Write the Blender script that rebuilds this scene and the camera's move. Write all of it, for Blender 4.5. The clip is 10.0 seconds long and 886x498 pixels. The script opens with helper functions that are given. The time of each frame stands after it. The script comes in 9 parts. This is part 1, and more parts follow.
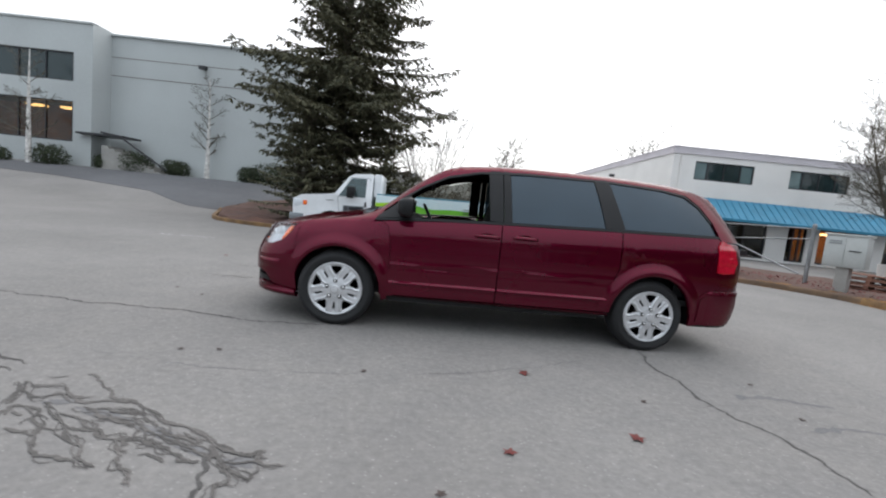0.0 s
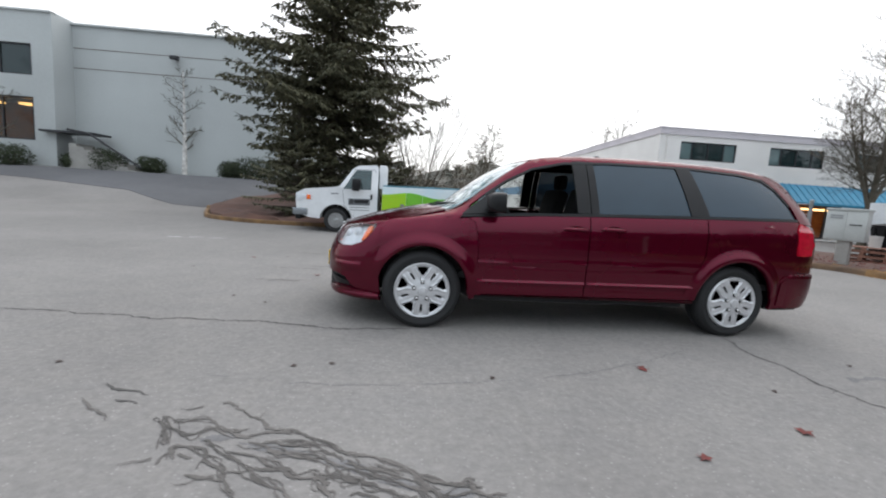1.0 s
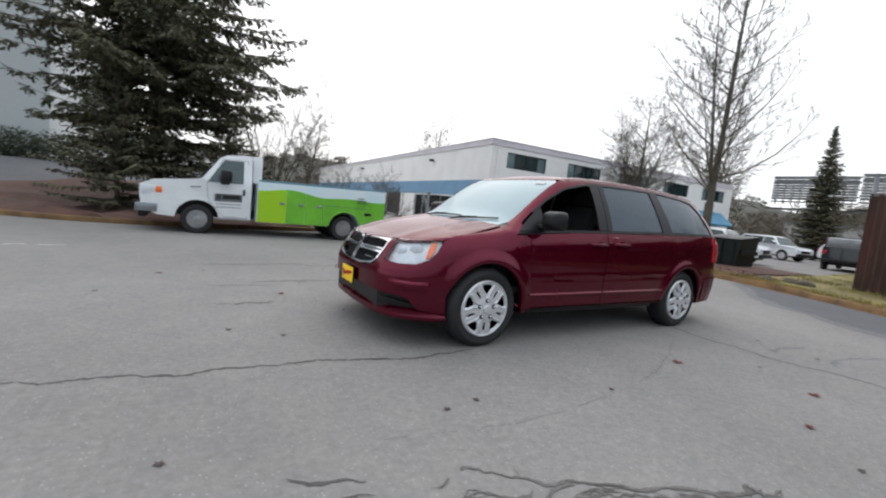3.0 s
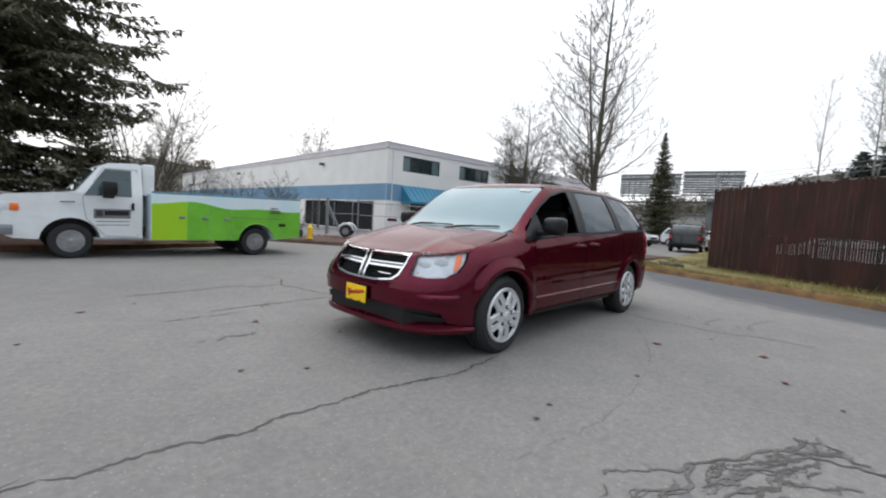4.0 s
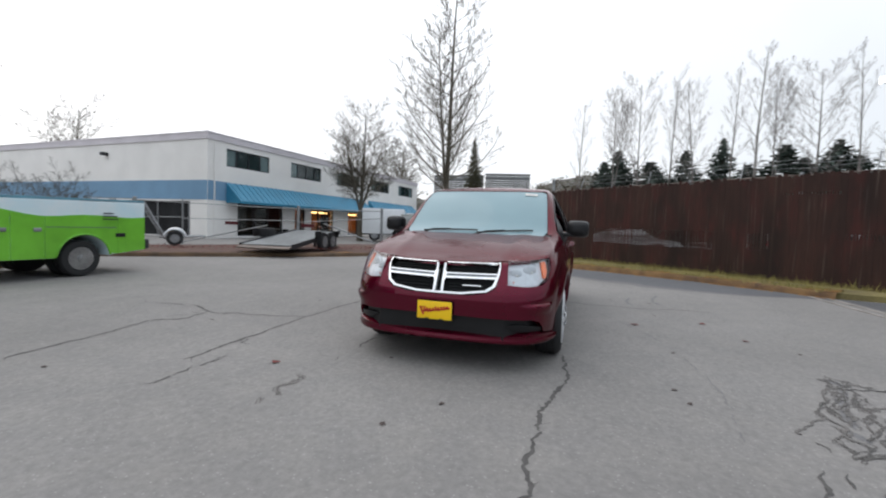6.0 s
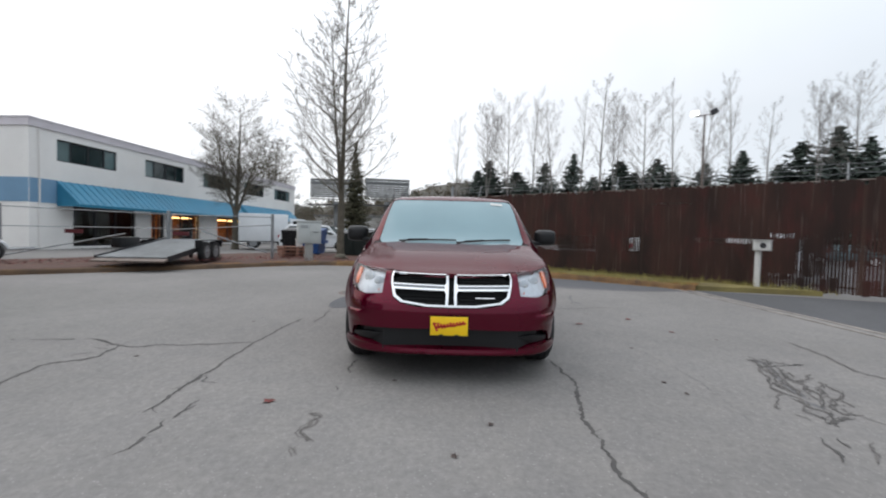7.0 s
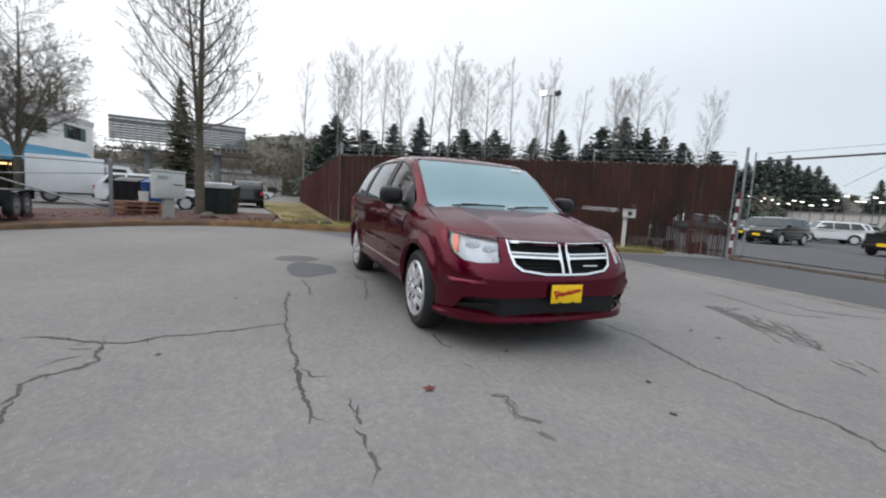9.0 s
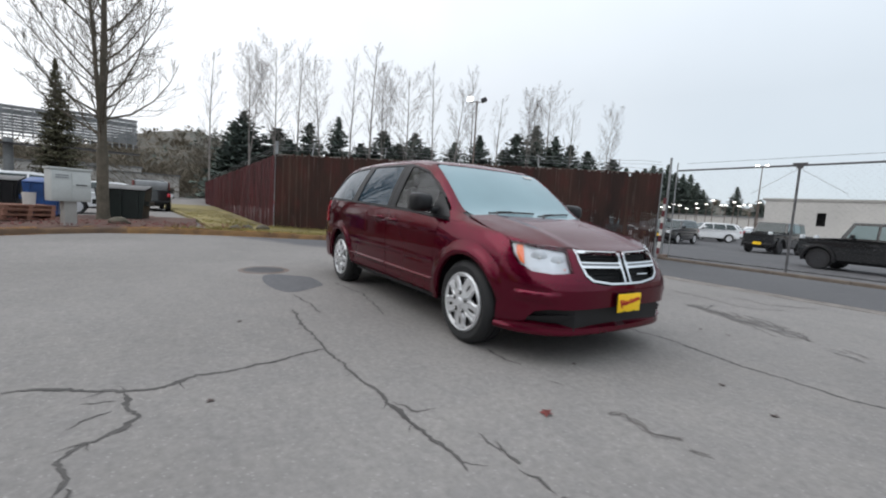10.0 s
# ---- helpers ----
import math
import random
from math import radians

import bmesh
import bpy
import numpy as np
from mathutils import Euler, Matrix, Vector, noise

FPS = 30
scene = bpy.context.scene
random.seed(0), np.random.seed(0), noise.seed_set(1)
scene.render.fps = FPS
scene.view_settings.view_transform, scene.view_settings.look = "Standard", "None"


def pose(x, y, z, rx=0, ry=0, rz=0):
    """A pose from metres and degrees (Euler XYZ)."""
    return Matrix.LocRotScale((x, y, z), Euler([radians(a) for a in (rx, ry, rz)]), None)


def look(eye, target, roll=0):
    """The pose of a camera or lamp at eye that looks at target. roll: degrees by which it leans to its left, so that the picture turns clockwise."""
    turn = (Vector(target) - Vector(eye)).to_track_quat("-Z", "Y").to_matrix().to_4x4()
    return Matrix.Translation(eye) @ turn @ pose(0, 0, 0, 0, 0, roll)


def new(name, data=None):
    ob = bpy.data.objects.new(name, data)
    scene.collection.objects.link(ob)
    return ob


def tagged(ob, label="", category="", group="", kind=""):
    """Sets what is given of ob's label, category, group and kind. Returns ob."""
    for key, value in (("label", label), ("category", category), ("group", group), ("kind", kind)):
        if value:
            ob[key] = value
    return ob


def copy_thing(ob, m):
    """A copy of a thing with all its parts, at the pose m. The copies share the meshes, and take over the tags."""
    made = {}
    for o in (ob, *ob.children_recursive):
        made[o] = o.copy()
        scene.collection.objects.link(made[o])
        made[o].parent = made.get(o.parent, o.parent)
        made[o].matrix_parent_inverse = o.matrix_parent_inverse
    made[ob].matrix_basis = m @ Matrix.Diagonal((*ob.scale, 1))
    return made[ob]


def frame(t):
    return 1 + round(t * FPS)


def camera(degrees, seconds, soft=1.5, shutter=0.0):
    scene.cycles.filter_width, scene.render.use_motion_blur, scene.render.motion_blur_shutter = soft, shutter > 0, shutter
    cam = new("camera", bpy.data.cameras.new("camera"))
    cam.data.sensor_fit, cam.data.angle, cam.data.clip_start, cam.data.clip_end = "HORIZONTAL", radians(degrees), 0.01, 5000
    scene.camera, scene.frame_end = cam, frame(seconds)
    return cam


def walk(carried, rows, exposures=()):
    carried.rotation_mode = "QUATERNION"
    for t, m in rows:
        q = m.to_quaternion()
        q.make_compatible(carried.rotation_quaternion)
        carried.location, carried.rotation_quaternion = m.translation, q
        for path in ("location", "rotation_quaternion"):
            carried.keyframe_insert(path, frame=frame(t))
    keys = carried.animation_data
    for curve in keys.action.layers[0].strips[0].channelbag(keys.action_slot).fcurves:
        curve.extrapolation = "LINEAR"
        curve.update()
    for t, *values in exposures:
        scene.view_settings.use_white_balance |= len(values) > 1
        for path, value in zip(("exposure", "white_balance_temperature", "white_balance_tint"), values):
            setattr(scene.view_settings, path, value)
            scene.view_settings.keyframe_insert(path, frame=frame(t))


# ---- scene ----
cam = camera(92.6, 10.0, soft=2.0, shutter=0.3)
PATH = [
    (0, (-0.802, -4.898, 1.226), (-0.681, -2.912, 1.029), 5.9),
    (0.5, (-1.326, -4.823, 1.251), (-1.135, -2.841, 1.065), 3.7),
    (1, (-1.821, -4.649, 1.212), (-1.585, -2.678, 0.965), 3.8),
    (1.5, (-2.357, -4.572, 1.205), (-1.815, -2.655, 1.024), 3.9),
    (2, (-2.848, -4.366, 1.174), (-2.144, -2.503, 0.99), 3.1),
    (2.2, (-3.05, -4.284, 1.19), (-2.319, -2.431, 1.007), 4.5),
    (3.3, (-4.129, -3.595, 1.213), (-2.939, -1.997, 1.041), 5.0),
    (3.5, (-4.312, -3.434, 1.2), (-3.032, -1.903, 1.071), 4.0),
    (4, (-4.747, -3.054, 1.198), (-3.283, -1.699, 1.056), 3.5),
    (4.5, (-5.105, -2.607, 1.209), (-3.515, -1.402, 1.067), 4.3),
    (5, (-5.412, -2.124, 1.218), (-3.67, -1.151, 1.081), 4.8),
    (5.2, (-5.513, -1.909, 1.208), (-3.747, -0.981, 1.069), 3.3),
    (6.3, (-5.72, -0.651, 1.167), (-3.777, -0.191, 1.049), 2.3),
    (6.5, (-5.719, -0.43, 1.184), (-3.758, -0.058, 1.05), 2.3),
    (7, (-5.745, 0.102, 1.196), (-3.746, 0.123, 1.129), 1.5),
    (7.5, (-5.706, 0.651, 1.143), (-3.719, 0.47, 1.008), 0.9),
    (8, (-5.616, 1.199, 1.149), (-3.654, 0.844, 0.988), 2.3),
    (8.5, (-5.454, 1.741, 1.142), (-3.548, 1.17, 0.938), 3.2),
    (9, (-5.175, 2.212, 1.152), (-3.328, 1.479, 0.931), 3.5),
    (9.5, (-4.853, 2.692, 1.159), (-3.136, 1.683, 0.971), 3.1),
    (10, (-4.446, 3.144, 1.131), (-2.778, 2.056, 0.946), 3.6),
]
EXPOSURES = ((0.0, 0.31), (1.0, 0.33), (2.0, 0.27), (3.5, 0.17), (4.5, 0.12), (6.5, 0.06), (8.0, 0.07), (10.0, 0.10))
walk(cam, [(t, look(eye, target, roll)) for t, eye, target, roll in PATH], EXPOSURES)

# ---- light ----
world = bpy.data.worlds.new("overcast_sky")
scene.world = world
world.use_nodes = True
wn, wl = world.node_tree.nodes, world.node_tree.links
wn.clear()
w_out = wn.new("ShaderNodeOutputWorld")
w_bg = wn.new("ShaderNodeBackground")
w_sky = wn.new("ShaderNodeTexSky")
w_sky.sky_type, w_sky.sun_disc = "NISHITA", False
w_sky.sun_elevation, w_sky.sun_rotation = radians(32), radians(20)
w_dim = wn.new("ShaderNodeVectorMath")
w_dim.operation = "SCALE"
w_dim.inputs["Scale"].default_value = 0.10
w_co = wn.new("ShaderNodeTexCoord")
w_noise = wn.new("ShaderNodeTexNoise")
w_noise.inputs["Scale"].default_value, w_noise.inputs["Detail"].default_value = 1.6, 4.0
w_ramp = wn.new("ShaderNodeMapRange")
w_ramp.inputs["From Min"].default_value, w_ramp.inputs["From Max"].default_value = 0.3, 0.7
w_ramp.inputs["To Min"].default_value, w_ramp.inputs["To Max"].default_value = -0.10, 0.10
w_dot = wn.new("ShaderNodeVectorMath")
w_dot.operation = "DOT_PRODUCT"
w_dot.inputs[1].default_value = (0.30, 0.80, 0.25)
w_add = wn.new("ShaderNodeMath")
w_add.operation = "ADD"
w_cloud = wn.new("ShaderNodeValToRGB")
w_cloud.color_ramp.elements[0].position, w_cloud.color_ramp.elements[0].color = 0.0, (0.60, 0.685, 0.76, 1)
w_cloud.color_ramp.elements[1].position, w_cloud.color_ramp.elements[1].color = 1.0, (1.25, 1.25, 1.27, 1)
w_mid = w_cloud.color_ramp.elements.new(0.5)
w_mid.color = (0.85, 0.90, 0.96, 1)
w_half = wn.new("ShaderNodeMath")
w_half.operation = "MULTIPLY_ADD"
w_half.inputs[1].default_value, w_half.inputs[2].default_value = 0.55, 0.5
w_mix = wn.new("ShaderNodeMix")
w_mix.data_type = "RGBA"
w_mix.inputs["Factor"].default_value = 0.9
wl.new(w_sky.outputs[0], w_dim.inputs[0])
wl.new(w_co.outputs["Generated"], w_noise.inputs["Vector"])
wl.new(w_co.outputs["Generated"], w_dot.inputs[0])
wl.new(w_noise.outputs["Fac"], w_ramp.inputs["Value"])
wl.new(w_dot.outputs["Value"], w_half.inputs[0])
wl.new(w_half.outputs[0], w_add.inputs[0])
wl.new(w_ramp.outputs[0], w_add.inputs[1])
wl.new(w_add.outputs[0], w_cloud.inputs[0])
wl.new(w_dim.outputs[0], w_mix.inputs["A"])
wl.new(w_cloud.outputs[0], w_mix.inputs["B"])
# an overcast sky grows brighter towards the zenith
w_sep, w_up, w_gain = wn.new("ShaderNodeSeparateXYZ"), wn.new("ShaderNodeMapRange"), wn.new("ShaderNodeVectorMath")
w_up.inputs["From Min"].default_value, w_up.inputs["From Max"].default_value = 0.25, 1.0
w_up.inputs["To Min"].default_value, w_up.inputs["To Max"].default_value = 1.0, 1.75
w_gain.operation = "SCALE"
wl.new(w_co.outputs["Generated"], w_sep.inputs[0])
wl.new(w_sep.outputs["Z"], w_up.inputs["Value"])
wl.new(w_mix.outputs["Result"], w_gain.inputs[0])
wl.new(w_up.outputs[0], w_gain.inputs["Scale"])
wl.new(w_gain.outputs[0], w_bg.inputs["Color"])
w_bg.inputs["Strength"].default_value = 1.0
wl.new(w_bg.outputs[0], w_out.inputs[0])

sun_data = bpy.data.lights.new("sun", "SUN")
sun_data.energy, sun_data.angle, sun_data.color = 0.36, radians(50), (1.0, 0.97, 0.93)
sun = new("sun", sun_data)
sun.matrix_world = look((8, 22, 30), (0, 0, 0))


# ---- materials ----
def mat(name, base, rough=0.6, metal=0.0, vary=0.15, scale=3.0, fine=60.0, bump=0.0, coat=0.0, tint=None, emit=None, spec=0.5,
        island=False, obj_rand=0.0, stretch=(1, 1, 1), rvary=0.12):
    """A surface with variation at two scales: broad stains and fine grain, and relief."""
    m = bpy.data.materials.new(name)
    m.use_nodes = True
    n, l = m.node_tree.nodes, m.node_tree.links
    b = n["Principled BSDF"]
    b.inputs["Roughness"].default_value, b.inputs["Metallic"].default_value = rough, metal
    b.inputs["Coat Weight"].default_value, b.inputs["Specular IOR Level"].default_value = coat, spec
    b.inputs["Coat Roughness"].default_value, b.inputs["Coat IOR"].default_value = 0.035, 1.42
    if emit:
        b.inputs["Emission Color"].default_value, b.inputs["Emission Strength"].default_value = (*emit[:3], 1), emit[3]
    co = n.new("ShaderNodeTexCoord")
    mp = n.new("ShaderNodeMapping")
    mp.inputs["Scale"].default_value = stretch
    l.new(co.outputs["Object"], mp.inputs["Vector"])
    big, small = n.new("ShaderNodeTexNoise"), n.new("ShaderNodeTexNoise")
    big.inputs["Scale"].default_value, big.inputs["Detail"].default_value = scale, 6.0
    small.inputs["Scale"].default_value, small.inputs["Detail"].default_value = fine, 3.0
    l.new(mp.outputs[0], big.inputs["Vector"])
    l.new(mp.outputs[0], small.inputs["Vector"])
    both = n.new("ShaderNodeMath")
    both.operation = "MULTIPLY_ADD"
    both.inputs[1].default_value = 0.45
    l.new(small.outputs["Fac"], both.inputs[0])
    l.new(big.outputs["Fac"], both.inputs[2])
    last = both.outputs[0]
    if obj_rand or island:
        info = n.new("ShaderNodeNewGeometry" if island else "ShaderNodeObjectInfo")
        more = n.new("ShaderNodeMath")
        more.operation = "MULTIPLY_ADD"
        more.inputs[1].default_value = obj_rand or 0.6
        l.new(info.outputs["Random Per Island" if island else "Random"], more.inputs[0])
        l.new(last, more.inputs[2])
        last = more.outputs[0]
    rng = n.new("ShaderNodeMapRange")
    rng.inputs["From Min"].default_value, rng.inputs["From Max"].default_value = 0.42, 1.03 + (obj_rand or (0.6 if island else 0))
    l.new(last, rng.inputs["Value"])
    mix = n.new("ShaderNodeMix")
    mix.data_type = "RGBA"
    other = tint or [c * (1 - 2 * vary) for c in base]
    mix.inputs["A"].default_value = (*[max(0, c) for c in other], 1)
    mix.inputs["B"].default_value = (*[min(1, c * (1 + vary)) for c in base], 1)
    l.new(rng.outputs[0], mix.inputs["Factor"])
    l.new(mix.outputs["Result"], b.inputs["Base Color"])
    rr = n.new("ShaderNodeMapRange")
    rr.inputs["To Min"].default_value, rr.inputs["To Max"].default_value = max(0.0, rough - rvary * rough), min(1, rough + rvary * rough)
    l.new(big.outputs["Fac"], rr.inputs["Value"])
    l.new(rr.outputs[0], b.inputs["Roughness"])
    if bump:
        bp = n.new("ShaderNodeBump")
        bp.inputs["Strength"].default_value, bp.inputs["Distance"].default_value = bump, 0.01
        l.new(both.outputs[0], bp.inputs["Height"])
        l.new(bp.outputs[0], b.inputs["Normal"])
    return m


def glass(name, through_tint, gloss=1.0, rough=0.0, sky_sheen=0.0, sky_sheen_colour=(0.4, 0.5, 0.52), ior=1.55, thick=False):
    """A thin pane: tinted see-through with mirror gloss by Fresnel, and a diffuse share that paints in sky sheen."""
    m = bpy.data.materials.new(name)
    m.use_nodes = True
    n, l = m.node_tree.nodes, m.node_tree.links
    n.clear()
    out, mx = n.new("ShaderNodeOutputMaterial"), n.new("ShaderNodeMixShader")
    tr, gl, fr = n.new("ShaderNodeBsdfTransparent"), n.new("ShaderNodeBsdfGlossy"), n.new("ShaderNodeFresnel")
    tr.inputs[0].default_value = (*through_tint, 1)
    gl.inputs["Roughness"].default_value = rough
    gl.inputs["Color"].default_value = (gloss, gloss, gloss, 1)
    fr.inputs["IOR"].default_value = ior
    last = tr.outputs[0]
    if sky_sheen:
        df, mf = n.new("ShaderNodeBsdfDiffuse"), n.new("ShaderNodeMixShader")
        df.inputs[0].default_value = (*sky_sheen_colour, 1)
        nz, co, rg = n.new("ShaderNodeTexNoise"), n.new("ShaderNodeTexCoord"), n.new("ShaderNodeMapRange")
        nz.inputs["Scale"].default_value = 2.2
        rg.inputs["To Min"].default_value, rg.inputs["To Max"].default_value = sky_sheen - 0.08, sky_sheen + 0.08
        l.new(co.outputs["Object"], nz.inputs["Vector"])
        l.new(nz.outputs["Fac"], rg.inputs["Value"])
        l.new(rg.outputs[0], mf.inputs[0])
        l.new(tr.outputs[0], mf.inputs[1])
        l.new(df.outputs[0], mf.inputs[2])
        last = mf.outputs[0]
    if thick:
        # a pane with two faces: the same gloss from either side
        lw, pw, sc = n.new("ShaderNodeLayerWeight"), n.new("ShaderNodeMath"), n.new("ShaderNodeMapRange")
        pw.operation, pw.inputs[1].default_value = "POWER", 5.0
        sc.inputs["To Min"].default_value = ((ior - 1) / (ior + 1)) ** 2
        l.new(lw.outputs["Facing"], pw.inputs[0])
        l.new(pw.outputs[0], sc.inputs["Value"])
        l.new(sc.outputs[0], mx.inputs[0])
    else:
        l.new(fr.outputs[0], mx.inputs[0])
    l.new(last, mx.inputs[1])
    l.new(gl.outputs[0], mx.inputs[2])
    l.new(mx.outputs[0], out.inputs[0])
    return m


def asphalt_material(name, base, light):
    """Worn asphalt: broad stains, patches of wear, and pale stone chips."""
    m = mat(name, base, 0.85, vary=0.10, scale=0.35, fine=14.0, bump=0.0, tint=[c * 0.78 for c in base], spec=0.12)
    n, l = m.node_tree.nodes, m.node_tree.links
    b, co = n["Principled BSDF"], next(x for x in n if x.type == "TEX_COORD")
    old = b.inputs["Base Color"].links[0].from_socket
    vor, thr, mx = n.new("ShaderNodeTexVoronoi"), n.new("ShaderNodeMapRange"), n.new("ShaderNodeMix")
    vor.inputs["Scale"].default_value = 44.0
    thr.inputs["From Min"].default_value, thr.inputs["From Max"].default_value = 0.30, 0.12
    thr.inputs["To Max"].default_value = 0.46
    mx.data_type = "RGBA"
    mx.inputs["B"].default_value = (*light, 1)
    pick, rnd = n.new("ShaderNodeMath"), n.new("ShaderNodeMath")
    rnd.operation, rnd.inputs[1].default_value = "GREATER_THAN", 0.72
    pick.operation = "MULTIPLY"
    sep = n.new("ShaderNodeSeparateColor")
    l.new(co.outputs["Object"], vor.inputs["Vector"])
    l.new(vor.outputs["Distance"], thr.inputs["Value"])
    l.new(vor.outputs["Color"], sep.inputs[0])
    l.new(sep.outputs[0], rnd.inputs[0])
    l.new(thr.outputs[0], pick.inputs[0])
    l.new(rnd.outputs[0], pick.inputs[1])
    l.new(pick.outputs[0], mx.inputs["Factor"])
    l.new(old, mx.inputs["A"])
    l.new(mx.outputs["Result"], b.inputs["Base Color"])
    # worn mottling a few centimetres across, and dark pits between the stones
    mot, mrg, mmul = n.new("ShaderNodeTexNoise"), n.new("ShaderNodeMapRange"), n.new("ShaderNodeMix")
    mot.inputs["Scale"].default_value, mot.inputs["Detail"].default_value, mot.inputs["Roughness"].default_value = 24.0, 7.0, 0.75
    mrg.inputs["From Min"].default_value, mrg.inputs["From Max"].default_value = 0.30, 0.70
    mrg.inputs["To Min"].default_value, mrg.inputs["To Max"].default_value = 0.82, 1.16
    mmul.data_type, mmul.blend_type = "RGBA", "MULTIPLY"
    mmul.inputs["Factor"].default_value = 1.0
    l.new(co.outputs["Object"], mot.inputs["Vector"])
    l.new(mot.outputs["Fac"], mrg.inputs["Value"])
    l.new(mx.outputs["Result"], mmul.inputs["A"])
    l.new(mrg.outputs[0], mmul.inputs["B"])
    # broader wear, a hand to an arm across
    wear, wrg, wmul = n.new("ShaderNodeTexNoise"), n.new("ShaderNodeMapRange"), n.new("ShaderNodeMix")
    wear.inputs["Scale"].default_value, wear.inputs["Detail"].default_value, wear.inputs["Roughness"].default_value = 3.2, 5.0, 0.65
    wrg.inputs["From Min"].default_value, wrg.inputs["From Max"].default_value = 0.32, 0.68
    wmul.data_type, wmul.blend_type = "RGBA", "MULTIPLY"
    wmul.inputs["Factor"].default_value = 1.0
    ramp = n.new("ShaderNodeMix")
    ramp.data_type = "RGBA"
    ramp.inputs["A"].default_value, ramp.inputs["B"].default_value = (0.935, 0.94, 0.95, 1), (1.05, 1.048, 1.04, 1)
    l.new(co.outputs["Object"], wear.inputs["Vector"])
    l.new(wear.outputs["Fac"], wrg.inputs["Value"])
    l.new(wrg.outputs[0], ramp.inputs["Factor"])
    l.new(mmul.outputs["Result"], wmul.inputs["A"])
    l.new(ramp.outputs["Result"], wmul.inputs["B"])
    l.new(wmul.outputs["Result"], b.inputs["Base Color"])
    fine, bp = n.new("ShaderNodeTexNoise"), n.new("ShaderNodeBump")
    fine.inputs["Scale"].default_value, fine.inputs["Detail"].default_value = 90.0, 5.0
    bp.inputs["Strength"].default_value, bp.inputs["Distance"].default_value = 0.5, 0.006
    l.new(co.outputs["Object"], fine.inputs["Vector"])
    l.new(fine.outputs["Fac"], bp.inputs["Height"])
    l.new(bp.outputs[0], b.inputs["Normal"])
    return m


def slat_material(name, dark, mid, red, pale):
    """Weathered fence slats: broad dark and red patches over the whole fence, and fine pale run-off streaks."""
    m = bpy.data.materials.new(name)
    m.use_nodes = True
    n, l = m.node_tree.nodes, m.node_tree.links
    b = n["Principled BSDF"]
    b.inputs["Roughness"].default_value, b.inputs["Specular IOR Level"].default_value = 0.72, 0.25
    geo, info = n.new("ShaderNodeNewGeometry"), n.new("ShaderNodeObjectInfo")

    def field(stretch, scale, detail, lo, hi):
        mp, nz, rg = n.new("ShaderNodeMapping"), n.new("ShaderNodeTexNoise"), n.new("ShaderNodeMapRange")
        mp.inputs["Scale"].default_value = stretch
        nz.inputs["Scale"].default_value, nz.inputs["Detail"].default_value = scale, detail
        rg.inputs["From Min"].default_value, rg.inputs["From Max"].default_value = lo, hi
        l.new(geo.outputs["Position"], mp.inputs["Vector"])
        l.new(mp.outputs[0], nz.inputs["Vector"])
        l.new(nz.outputs["Fac"], rg.inputs["Value"])
        return rg.outputs[0]

    def blend(a, b_, f):
        mx = n.new("ShaderNodeMix")
        mx.data_type = "RGBA"
        for sock, v in (("A", a), ("B", b_)):
            if isinstance(v, tuple):
                mx.inputs[sock].default_value = (*v, 1)
            else:
                l.new(v, mx.inputs[sock])
        l.new(f, mx.inputs["Factor"])
        return mx.outputs["Result"]

    def scaled(f, k, add=0.0):
        mt = n.new("ShaderNodeMath")
        mt.operation = "MULTIPLY_ADD"
        mt.inputs[1].default_value, mt.inputs[2].default_value = k, add
        l.new(f, mt.inputs[0])
        return mt.outputs[0]

    col = blend(dark, mid, field((1, 1, 0.30), 1.1, 5.0, 0.34, 0.66))
    col = blend(col, red, scaled(field((1, 1, 0.45), 2.6, 5.0, 0.48, 0.70), 0.75))
    col = blend(col, dark, scaled(info.outputs["Random"], 0.30))
    col = blend(col, pale, scaled(field((1, 1, 0.035), 19.0, 3.0, 0.60, 0.80), 0.55))
    col = blend(col, dark, scaled(field((1, 1, 0.08), 30.0, 2.0, 0.50, 0.75), 0.55))
    l.new(col, b.inputs["Base Color"])
    bp = n.new("ShaderNodeBump")
    bp.inputs["Strength"].default_value, bp.inputs["Distance"].default_value = 0.3, 0.004
    l.new(field((1, 1, 0.08), 45.0, 3.0, 0.0, 1.0), bp.inputs["Height"])
    l.new(bp.outputs[0], b.inputs["Normal"])
    return m


